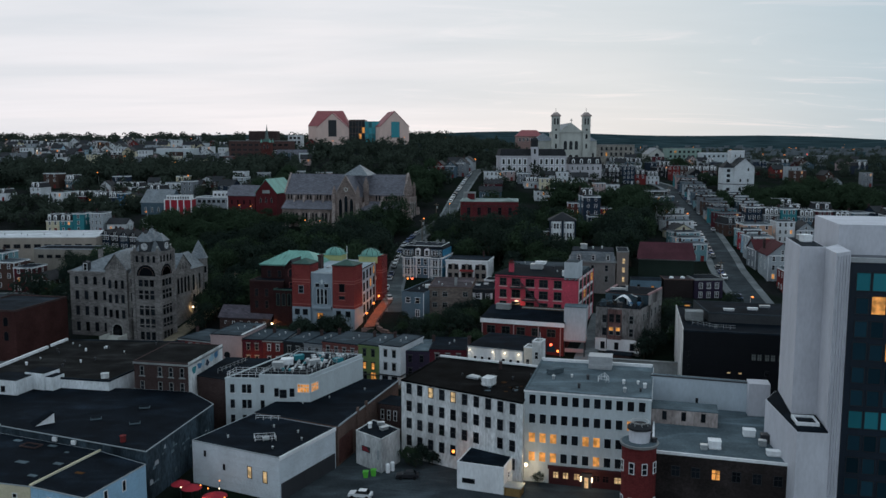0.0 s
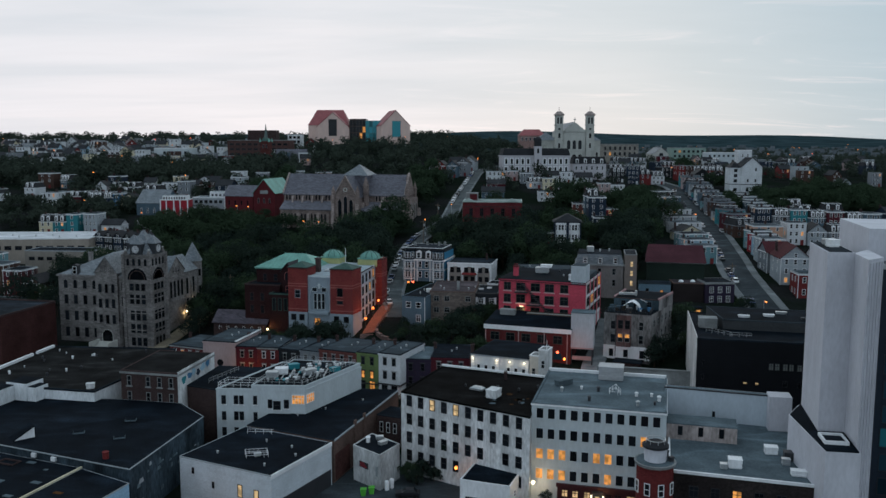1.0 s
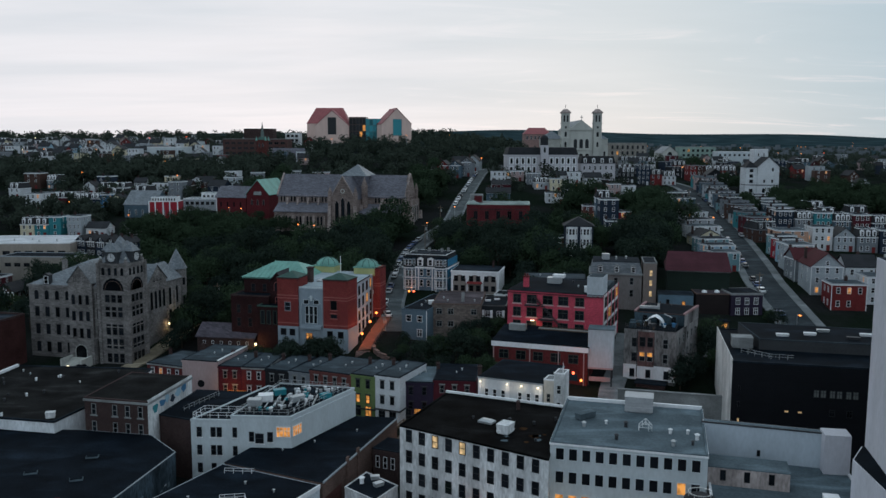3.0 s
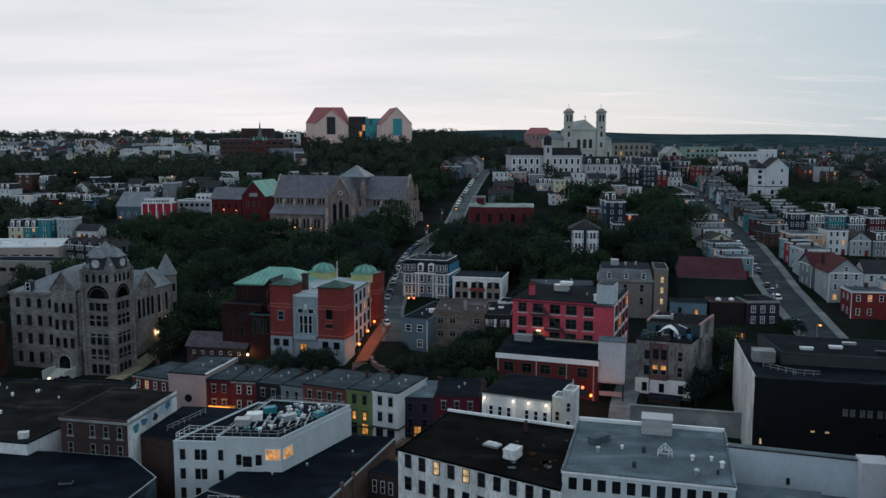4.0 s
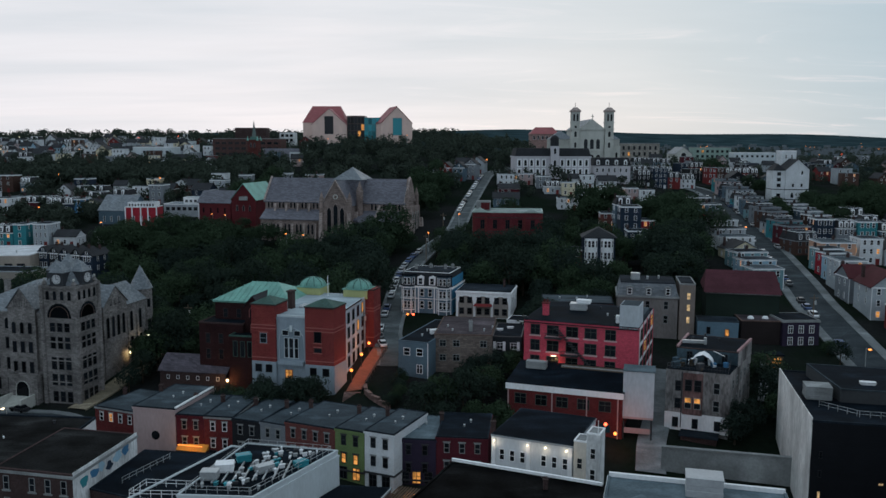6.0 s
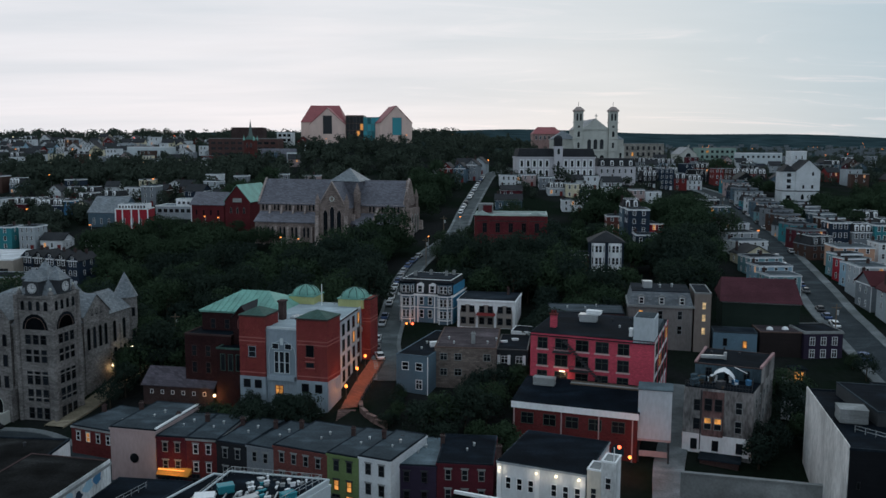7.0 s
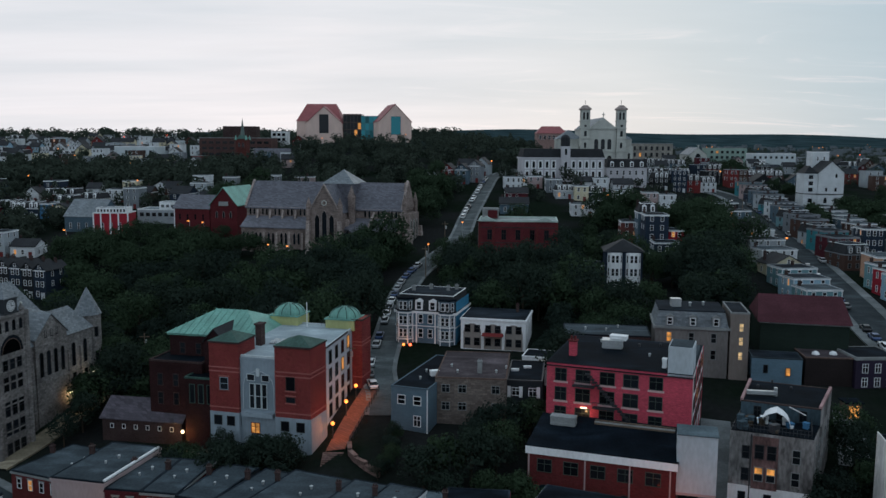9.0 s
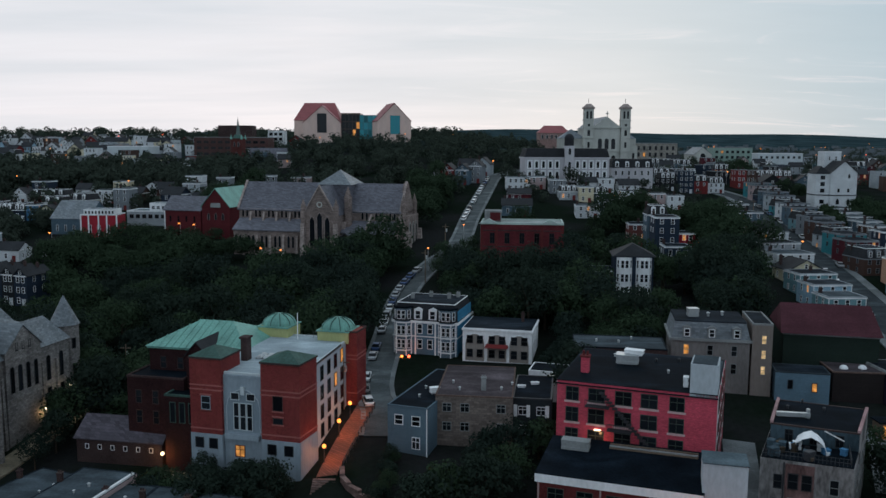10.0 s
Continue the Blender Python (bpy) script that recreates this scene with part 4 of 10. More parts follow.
for u, zs, w in ((1.5, (2.9, 6.2, 9.5), 0.9), (4.0, (2.9, 6.2, 9.5), 0.9), (5.1, (2.9, 6.2), 0.9), (7.9, (2.9, 6.3), 0.8), (10.9, (3.6, 7.0), 0.9), (12.3, (3.9, 7.6), 1.5), (14.2, (3.6, 7.2), 1.0), (15.4, (6.4, 9.6), 1.0)):
    for z in zs:
        b.window(0, u, zr - z, w, 1.8, "sash", DARK_FRAME)
        at, turn = b.spot(0, u, zr - z - 0.2)
        part("sill", box(bmesh.new(), -w / 2 - 0.12, -0.16, 0, w / 2 + 0.12, 0.02, 0.16), WHITE_OLD, b.root, "", at, turn)
at, turn = b.spot(0, 16.6, zr - 2.7)
window(b.root, at, turn, 2.6, 1.9, "grid", WHITE, LIT)
at, turn = b.spot(1, 1.6, zr - 2.7)
window(b.root, at, turn, 2.6, 1.9, "grid", WHITE, LIT)
at, turn = b.spot(0, 16.6, zr - 6.2)
part("balcony", box(bmesh.new(), -1.6, -0.9, 0, 1.6, 0, 1.1), PANE_TEAL, b.root, "teal glazed balcony", at, turn)
r = b.root
rail(r, [(0.4, 0.3), (7.4, 0.1), (8.8, 3.5), (1.4, 4.2), (0.4, 0.3)], zr + 0.45, 1.0)
zr = upper.z1
rail(r, [(8.2, 0.4), (17.4, -0.2), (26.2, 16.2), (12.6, 19.2), (8.2, 0.4)], zr + 0.2, 1.0, STEEL)
unit(r, 11.6, 8.4, zr + 0.1, 2.6, 2.0, 1.3, 10, WHITE)
unit(r, 13.4, 12.4, zr + 0.1, 2.2, 1.6, 1.1, 25, PANE_TEAL)
unit(r, 10.2, 5.4, zr + 0.1, 2.4, 1.8, 1.3, 0)
unit(r, 17.5, 8.2, zr + 0.1, 2.6, 1.4, 1.1, 40)
unit(r, 22.5, 10.4, zr + 0.1, 2.0, 1.4, 0.9, 40, PANE_TEAL)
for k in range(64):
    q = Vector(b.poly[0]).lerp(Vector(b.poly[1]), random.uniform(0.42, 0.95)).lerp(Vector(b.poly[3]).lerp(Vector(b.poly[2]), random.uniform(0.42, 0.95)), random.uniform(0.12, 0.92))
    if k % 3:
        unit(r, q.x, q.y, zr + 0.1, random.uniform(0.3, 0.9), random.uniform(0.2, 0.5), random.uniform(0.2, 0.6), random.uniform(0, 90), random.choice((STEEL, WHITE, CONCRETE, PANE_TEAL, DARK)), "roof_plant")
    else:
        vent(r, q.x, q.y, zr + 0.1, random.uniform(0.4, 0.8), random.choice((STEEL, WHITE)))
for k in range(9):
    part("pipe", box(bmesh.new(), 9.5 + k * 1.4, 3.0 + 0.25 * k, zr + 0.3, 9.7 + k * 1.4, 11.0 + 0.1 * k, zr + 0.5), STEEL, r)

# brown brick block with a painted white flank
b = block("brick_block", "dark brown brick three-storey block with white sash windows", "commercial block", [(-67.0, 180.2), (-54.4, 177.4), (-51.6, 194.6), (-64.6, 197.4)], 15.3, BRICK_DARK)
b.flat_roof(surface("mottled_brown_roof", (0.0145, 0.0150, 0.0150), "felt", 0.9, vary=0.7), 0.2, BRICK_DARK, 0.25)
zr = b.z1
b.band(zr - 0.5, 0.4, 0.2, CONCRETE)
for u in (1.9, 6.2, 8.8, 11.4):
    for z in (zr - 3.0, zr - 6.3, zr - 9.6):
        b.window(0, u, z, 0.95, 2.1, "sash", CONCRETE)
        at, turn = b.spot(0, u, z - 0.25)
        part("sill", box(bmesh.new(), -0.7, -0.18, 0, 0.7, 0.02, 0.22), CONCRETE, b.root, "", at, turn)
at, turn = b.spot(1, 0, zr - 6.5)
_, _, ln = b.side(1)
part("painted_flank", box(bmesh.new(), 0, -0.08, -8, ln, 0.02, 6.9), WHITE_OLD, b.root, "white painted flank wall", at, turn)
for k, (u, z, ra, rb, c) in enumerate(((2.6, 4.6, 0.9, 1.0, "teal"), (5.2, 4.9, 1.1, 0.7, "blue"), (7.0, 5.4, 0.8, 0.9, "light blue"), (9.2, 4.6, 0.9, 0.6, "navy"), (11.6, 5.2, 1.2, 0.8, "light blue"), (14.0, 5.4, 1.0, 0.9, "blue"))):
    blob = [(u + ra * (1 + 0.3 * math.sin(3 * a + k)) * math.cos(a), z + rb * (1 + 0.25 * math.cos(2 * a + k)) * math.sin(a)) for a in (2 * math.pi * i / 18 for i in range(18))]
    bm = bmesh.new()
    lo, hi = [bm.verts.new((x, -0.085, y)) for x, y in blob], [bm.verts.new((x, -0.1, y)) for x, y in blob]
    bm.faces.new(hi)
    bm.faces.new(lo[::-1])
    for i in range(18):
        bm.faces.new((lo[i], lo[(i + 1) % 18], hi[(i + 1) % 18], hi[i]))
    part("mural_shape", bm, paint(c, "paint"), b.root, "", at, turn)

b = block("store", "low dark flat-roofed store between taller blocks", "store", [(-53.6, 181.0), (-46.8, 178.0), (-39.6, 195.4), (-51.2, 196.9)], 11.8, BRICK_DARK)
b.flat_roof(FELT, 0.2, FELT_MID, 0.2)
rail(b.root, [(4.0, 2.0), (8.0, 12.0)], b.z1 + 0.1, 1.0, STEEL)

# broad low roofs in the corner of the view
b = block("market_hall", "large low hall with a weathered flat roof and white parapet", "hall", [(-101.5, 183.6), (-71.6, 177.6), (-66.8, 197.6), (-66.4, 214.2), (-97.5, 216.6), (-100.6, 203.0)], 11.4, surface("whitewashed_block", (0.70, 0.73, 0.75), "stucco", 0.8, vary=0.3))
b.flat_roof(surface("mottled_brown_roof", (0.0145, 0.0150, 0.0150), "felt", 0.9, vary=0.7), 0.35, FELT_MID, 0.3)
HALL_WHITE = surface("whitewashed_block", (0.70, 0.73, 0.75), "stucco", 0.8, vary=0.3)
r = b.root
for k in range(16):
    vent(r, random.uniform(4, 30), 4 + random.uniform(2, 26), b.z1 + 0.1, random.uniform(0.35, 0.65), random.choice((STEEL, WHITE, DARK)))
hx, hy = r.location.x, r.location.y
for (x0, y0, x1, y1, x2, y2), z1, word in (((-90.5, 179.6, -85.6, 177.9, -84.2, 182.4), 13.0, "tall white stair head on the hall"), ((-86.2, 178.4, -83.6, 177.6, -82.6, 181.0), 12.3, "lower white step of the stair head"), ((-97.0, 175.9, -89.7, 174.1, -88.2, 180.0), 12.5, "white stair house with a dark roof")):
    q = [(x0 - hx, y0 - hy), (x1 - hx, y1 - hy), (x2 - hx, y2 - hy), (x0 + x2 - x1 - hx, y0 + y2 - y1 - hy)]
    part("stair_head", prism(bmesh.new(), q, top(r, 6.0), top(r, z1)), HALL_WHITE, r, word)
    part("stair_head_roof", prism(bmesh.new(), inset(q, 0.12), top(r, z1) - 0.02, top(r, z1) + 0.1), FELT, r)
window(r, (-92.9 - hx, 174.85 - hy, top(r, 10.0)), math.atan2(-1.8, 7.3), 1.0, 1.3, "cross", DARK_FRAME, PANE)
unit(r, -73.4 - hx, 180.2 - hy, b.z1 + 0.1, 1.6, 1.2, 1.1, 16, WHITE_OLD)
for y0, y1 in ((188.0, 207.4), (209.0, 216.0)):
    x0, x1 = -101.2 + (y0 - 188) * 0.13, -101.2 + (y1 - 188) * 0.13
    part("white_coping", prism(bmesh.new(), [(x0 - hx, y0 - hy), (x0 + 0.5 - hx, y0 - hy), (x1 + 0.5 - hx, y1 - hy), (x1 - hx, y1 - hy)], b.z1 - 0.2, b.z1 + 0.75), WHITE, r, "white coping along the street edge")

MURAL_BLUE = surface("blue_grey_render", (0.042, 0.062, 0.078), "stucco", 0.85, vary=0.9)
MURAL_PALE = surface("faded_mural_paint", (0.11, 0.15, 0.17), "stucco", 0.9, vary=0.6)
b = block("warehouse", "wide dark flat-roofed warehouse with a blue-grey side wall", "warehouse", [(-83.2, 154.9), (-51.2, 141.5), (-46.8, 168.6), (-53.8, 177.0), (-67.5, 179.7), (-90.0, 180.4), (-100.0, 178.0)], 9.3, MURAL_BLUE)
b.flat_roof(FELT, 0.1, GREY_TRIM, 0.12)
mrng = random.Random(8)
for k in range(18):
    u, z = mrng.uniform(1, 26), mrng.uniform(1.0, 7.8)
    w, h = mrng.uniform(0.3, 1.1), mrng.uniform(0.2, 0.8)
    at, turn = b.spot(1, u, z)
    part("mural_patch", prism(bmesh.new(), [(-w, -0.03), (w, -0.03), (w, 0.01), (-w, 0.01)], 0, h, [(-w * 0.5, -0.03), (w * 0.7, -0.03), (w * 0.7, 0.01), (-w * 0.5, 0.01)]), MURAL_PALE if k % 4 else GREY_TRIM, b.root, "", at, turn)
r = b.root
hx, hy = r.location.x, r.location.y
lo_, hi_, off = Vector((-76.5 - hx, 154.2 - hy)), Vector((-73.8 - hx, 156.6 - hy)), Vector((-1.7, 1.9))
bm = bmesh.new()
vs = [bm.verts.new((q.x, q.y, b.z1 + z)) for q, z in ((lo_, 0.05), (hi_, 0.05), (hi_, 2.0), (lo_ + off, 0.05), (hi_ + off, 0.05), (hi_ + off, 2.0))]
for f in ((0, 1, 2), (5, 4, 3), (1, 4, 5, 2), (0, 2, 5, 3), (0, 3, 4, 1)):
    bm.faces.new([vs[i] for i in f])
part("roof_hood", bm, WHITE, r, "white wedge-shaped stair hood")
bm = bmesh.new()
vs = [bm.verts.new((q.x, q.y, b.z1 + z + dz)) for dz in (0.02, 0.14) for q, z in ((lo_ - off * 0.04, 0.06), (hi_ - off * 0.04, 2.02), (hi_ + off * 1.04, 2.02), (lo_ + off * 1.04, 0.06))]
for f in ((4, 5, 6, 7), (3, 2, 1, 0), (0, 1, 5, 4), (1, 2, 6, 5), (2, 3, 7, 6), (3, 0, 4, 7)):
    bm.faces.new([vs[i] for i in f])
part("hood_roof", bm, FELT, r, "dark felt slope of the hood")
for x, y, a in ((-66.8, 158.8, 20), (-58.4, 156.2, 20), (-59.9, 165.9, 10)):
    ob = part("roof_hatch", box(bmesh.new(), -1.0, -0.6, 0, 1.0, 0.6, 0.3), FELT_GREY, r, "flat roof hatch", (x - hx, y - hy, b.z1 + 0.08), radians(a))
    part("hatch_lid", box(bmesh.new(), -0.9, -0.5, 0.3, 0.9, 0.5, 0.38), FELT, ob)
for x in (-70.6, -66.4):
    y = 154.9 - (x + 83.2) * 0.419
    part("wall_vent", ring(bmesh.new(), [(x - hx - 0.45, y - hy - 0.3), (x - hx + 0.45, y - hy - 0.65), (x - hx + 0.55, y - hy - 0.1), (x - hx - 0.35, y - hy + 0.2)], [(x - hx - 0.2, y - hy - 0.25), (x - hx + 0.3, y - hy - 0.45), (x - hx + 0.35, y - hy - 0.2), (x - hx - 0.15, y - hy)], b.z1 - 0.9, b.z1 - 0.2), WHITE, r)
bm = prism(bmesh.new(), disc(12, 0.5, -56.9 - hx, 146.2 - hy), b.z1 + 0.05, b.z1 + 1.25)
ring(bm, disc(12, 0.56, -56.9 - hx, 146.2 - hy), disc(12, 0.48, -56.9 - hx, 146.2 - hy), b.z1 + 1.15, b.z1 + 1.3)
part("drum", bm, paint("dark red"), r, "dark red metal drum")

b = block("shed_row", "low dark-roofed row with cream walls", "row", [(-95.0, 136.8), (-65.5, 129.4), (-60.6, 145.2), (-83.4, 154.6)], 8.0, paint("cream"))
b.flat_roof(FELT, 0.1, GREY_TRIM, 0.12)
part("roof_divider", box(bmesh.new(), 0, -0.14, 0, b.side(1)[2], 0.14, 0.4), paint("cream"), b.root, "cream parapet between two roofs", b.spot(1, 0, b.z1)[0], b.spot(1, 0, b.z1)[1])
b.window(0, 27.5, 5.2, 0.9, 1.5, "sash")
r = b.root
hx, hy = r.location.x, r.location.y
for x, y, w, d in ((-73.0, 139.6, 2.2, 1.0), (-68.0, 133.6, 1.6, 0.8), (-66.2, 138.8, 1.7, 0.9), (-71.0, 147.4, 1.6, 0.8), (-78.6, 150.2, 1.6, 0.8), (-66.6, 144.2, 0.7, 0.5)):
    part("roof_patch", prism(bmesh.new(), rect(x - hx, y - hy, w, d, -20), b.z1 + 0.05, b.z1 + 0.2), FELT_GREY, r)
part("roof_well", ring(bmesh.new(), rect(-76.0 - hx, 147.2 - hy, 3.6, 2.0, -20), inset(rect(-76.0 - hx, 147.2 - hy, 3.6, 2.0, -20), 0.2), b.z1 + 0.05, b.z1 + 0.35), BRICK_DARK, r)
SKY_BLUE = surface("sky_blue_boards", (0.30, 0.50, 0.66), "board", 0.6)
b = block("shop", "low pale blue boarded shop with a black flat roof", "shop", [(-65.4, 129.4), (-54.9, 124.9), (-50.4, 138.9), (-60.5, 145.0)], 8.0, SKY_BLUE)
b.flat_roof(FELT, 0.1, GREY_TRIM, 0.12)
for u in (4.6, 9.0):
    b.window(1, u, 5.6, 0.95, 1.9, "plain", WHITE)
b.window(0, 4.0, 5.4, 0.9, 1.6, "plain", WHITE)
part("rust_patch", prism(bmesh.new(), rect(4.6, 5.4, 1.6, 0.8, -20), b.z1 + 0.1, b.z1 + 0.16), surface("rust_stained_felt", (0.075, 0.036, 0.015), "felt", 0.95, vary=0.9), b.root)

# yard sheds
b = block("shed", "small white shed with a black flat roof", "shed", rect(2.6, 148.0, 8.8, 8.0, -20), 5.0, WHITE)
b.flat_roof(FELT, 0.2, WHITE, 0.2)
b.window(0, 2.2, 1.4, 2.4, 0.9, "plain", DARK_FRAME)
b.window(1, 3.0, 2.2, 1.1, 1.2)
b = block("shed", "small white shed with a sign and a cluttered roof", "shed", [(-16.9, 160.2), (-11.6, 155.0), (-8.4, 160.9), (-14.0, 166.6)], 6.6, WHITE_OLD)
b.flat_roof(FELT, 0.2, WHITE_OLD, 0.2)
vent(b.root, 2.6, 1.6, b.z1 + 0.1, 1.0, WHITE)
unit(b.root, 5.4, 0.6, b.z1 + 0.1, 1.6, 1.0, 0.6, 40)
unit(b.root, 4.6, 3.4, b.z1 + 0.1, 1.4, 0.9, 0.6, 10)
part("side_sign", box(bmesh.new(), 6.3, -0.08, 2.6, 6.8, 0.0, 4.4), GREY_TRIM, b.root, "narrow pale sign", *b.spot(0, 0, 0))
at, turn = b.spot(0, 3.0, 3.2)
bm = bmesh.new()
box(bm, -1.2, -0.08, 0, 1.2, 0.0, 1.1)
part("sign", bm, DARK, b.root, "dark sign with unreadable pale lettering", at, turn)
bm = bmesh.new()
for k in range(3):
    box(bm, -1.0, -0.11, 0.2 + k * 0.3, 0.9 - 0.3 * k, -0.08, 0.36 + k * 0.3)
part("sign_lettering", bm, paint("red", "paint"), b.root, "", at, turn)

# low building with a turret at the corner
b = block("commercial_building", "low dark brick building with a broad pale grey flat roof", "commercial building", [(34.2, 133.8), (55.2, 127.6), (60.6, 154.0), (41.0, 160.6)], 12.2, surface("soot_black_brick", (0.036, 0.029, 0.028), "brick", 0.85, vary=0.6))
b.flat_roof(FELT_GREY, 0.4, WHITE, 0.3)
b.windows(0, 6, [b.z1 - 3.6], 1.4, 1.8, 2.2, 1.0, 0.0, "cross", DARK_FRAME, lit_at={(0, 2)})
r = b.root
unit(r, 18.5, 7.7, b.z1 + 0.1, 2.0, 1.6, 1.2, -13, WHITE)
unit(r, 10.7, 1.8, b.z1 + 0.1, 2.0, 1.8, 1.4, -13, WHITE)
unit(r, 8.8, 1.2, b.z1 + 0.1, 1.1, 1.0, 0.8, -13, STEEL)
unit(r, 19.6, -1.8, b.z1 + 0.1, 3.2, 1.2, 0.9, -13, WHITE)
unit(r, 20.6, 4.6, b.z1 + 0.1, 2.4, 1.6, 1.4, -13, DARK)
unit(r, 19.0, 2.8, b.z1 + 0.1, 1.2, 1.0, 1.0, -13, STEEL)
# under 1.5 m deep: flattened so that no roof shows in the camera's view
b2 = block("rear_screen", "thin pale blue-grey rendered wall with a flat parapet, made shallow to fit the camera's view", "commercial building", [(40.2, 160.0), (57.1, 154.6), (57.5, 155.9), (40.7, 161.3)], 17.9, surface("pale_blue_render", (0.46, 0.52, 0.57), "stucco", 0.8, vary=0.12))
b2.flat_roof(FELT_GREY, 0.1, GREY_TRIM, 0.2)
b2.band(b2.z1 - 0.1, 0.25, 0.08, DARK)
b2.window(0, 8.6, 13.2, 0.5, 1.0, "plain", DARK_FRAME)
part("roof_box", prism(bmesh.new(), [(16.2, -7.6), (19.9, -8.2), (20.6, -4.8), (16.9, -4.2)], -0.5, b2.z1 + 0.5), CONCRETE_WHITE, b2.root, "white lift box beside the wall")
b3 = block("brick_penthouse", "low worn brick penthouse with dark openings", "penthouse", rect(37.4, 148.6, 11.6, 5.0, -15.5), 15.0, surface("pale_brick", (0.42, 0.36, 0.34), "stucco", 0.9, vary=0.6))
b3.flat_roof(FELT_GREY, 0.1, FELT_GREY, 0.2)
b3.windows(0, 3, [b3.z1 - 1.9], 0.8, 1.6, 0.8, 0.8, 0.0, "plain", DARK_FRAME)

root = thing("skip_container", "ochre metal container under a grey sloping lid", "container", 12.6, 145.2, 0.0, -20)
part("body", box(bmesh.new(), -1.4, -0.9, 0, 1.5, 1.6, 1.7), surface("ochre_steel", (0.22, 0.13, 0.04), "metal", 0.6), root)
part("lid", prism(bmesh.new(), [(-1.6, -1.1), (1.7, -1.1), (1.7, 1.8), (-1.6, 1.8)], 1.72, 1.82, [(-1.6, -1.1), (1.7, -1.1), (1.7, 1.8), (-1.6, 1.8)]), STEEL, root, "grey metal lid")
for k in range(4):
    part("rib", box(bmesh.new(), -1.3 + 0.85 * k, -0.98, 0.05, -1.18 + 0.85 * k, -0.88, 1.65), surface("ochre_steel", (0.22, 0.13, 0.04), "metal", 0.6), root)

root = thing("corner_turret", "round red brick corner turret with white sash windows", "turret", 31.6, 132.0, 0.0)
part("wall", prism(bmesh.new(), disc(16, 2.75), -1, 14.4), surface("turret_red", (0.155, 0.030, 0.030), "brick", 0.8, vary=0.25), root)
part("parapet", prism(bmesh.new(), disc(16, 3.0), 14.3, 14.75, disc(16, 3.15)), CONCRETE, root, "broad pale ledge")
part("deck", prism(bmesh.new(), disc(16, 2.8), 14.75, 14.85), FELT_GREY, root)
part("lantern", prism(bmesh.new(), disc(16, 1.65), 14.8, 16.9, disc(16, 1.75)), CONCRETE_WHITE, root, "pale round lantern drum")
part("cap", prism(prism(bmesh.new(), disc(16, 2.0), 16.9, 17.25), disc(16, 1.95), 17.25, 17.7, disc(16, 1.2)), SLATE_DARK, root, "dark lead cap")
part("cap_rail", ring(bmesh.new(), disc(12, 1.5), disc(12, 1.42), 18.0, 18.1), STEEL, root)
for k in range(8):
    a = math.pi * k / 4
    part("rail_post", box(bmesh.new(), -0.04, -0.04, 17.4, 0.04, 0.04, 18.05), STEEL, root, "", (1.46 * math.cos(a), 1.46 * math.sin(a), 0))
for a in (-84, -42, -126, -168):
    at = (2.78 * math.cos(radians(a)), 2.78 * math.sin(radians(a)))
    for z in (4.2, 10.1):
        window(root, (*at, z), radians(a + 90), 0.9, 1.9, "sash", WHITE, PANE)
for x, y, h in ((1.9, 1.3, 0.9), (2.2, -0.6, 0.6)):
    unit(root, x, y, 14.9, 0.8, 0.6, h, 20, DARK)

# tall white and dark glass tower
b = block("office_tower", "tall tower with white concrete shafts and dark glass walls", "office tower", [(61.9, 128.1), (100, 118.6), (106, 150), (66.5, 158)], 44.6, surface("dark_curtain_wall", (0.02, 0.028, 0.04), "paint", 0.25), low=0.5)
r = b.root
P0 = Vector((r.location.x, r.location.y))
def rel(pts):
    return [(x - P0.x, y - P0.y) for x, y in pts]
part("white_shaft", prism(bmesh.new(), rel([(56.13, 132.83), (59.91, 132.3), (62.9, 145.4), (59.13, 146.0)]), 0, top(r, 46.2)), CONCRETE_WHITE, r)
part("white_fin", prism(bmesh.new(), rel([(58.38, 125.2), (61.8, 127.8), (64.0, 137.0), (59.96, 132.6)]), 0, top(r, 46.1)), CONCRETE_WHITE, r)
for k in range(5):
    q = Vector((58.5, 125.25)).lerp(Vector((61.75, 127.75)), 0.12 + 0.2 * k)
    part("shaft_rib", prism(bmesh.new(), rel([(q.x - 0.06, q.y - 0.22), (q.x + 0.12, q.y - 0.08), (q.x + 0.02, q.y + 0.1), (q.x - 0.16, q.y - 0.04)]), 0.0, top(r, 45.6)), CONCRETE_WHITE, r)
part("shaft_roof", prism(bmesh.new(), rel([(56.5, 133.1), (59.7, 132.7), (62.4, 145.0), (59.3, 145.6)]), top(r, 46.2), top(r, 46.3)), FELT_MID, r)
unit(r, 59.6 - P0.x, 139.0 - P0.y, top(r, 46.3), 1.6, 1.4, 1.1, 10, WHITE)
unit(r, 60.6 - P0.x, 142.0 - P0.y, top(r, 46.3), 2.2, 1.4, 0.8, 10, STEEL)
part("podium", prism(bmesh.new(), rel([(53.6, 124.4), (58.3, 123.7), (62.4, 144.5), (58.8, 146.3), (55.1, 141.1)]), -0.5, top(r, 18.9)), CONCRETE_WHITE, r)
part("podium_roof", prism(bmesh.new(), rel([(53.8, 124.6), (58.1, 123.9), (62.2, 144.3), (58.9, 146.0), (55.3, 141.0)]), top(r, 18.9), top(r, 19.1)), FELT, r)
part("hatch_frame", ring(bmesh.new(), rel([(54.6, 127.0), (57.9, 126.4), (58.6, 130.3), (55.3, 130.9)]), rel([(54.9, 127.3), (57.7, 126.8), (58.3, 130.0), (55.5, 130.5)]), top(r, 19.0), top(r, 19.6)), WHITE, r)
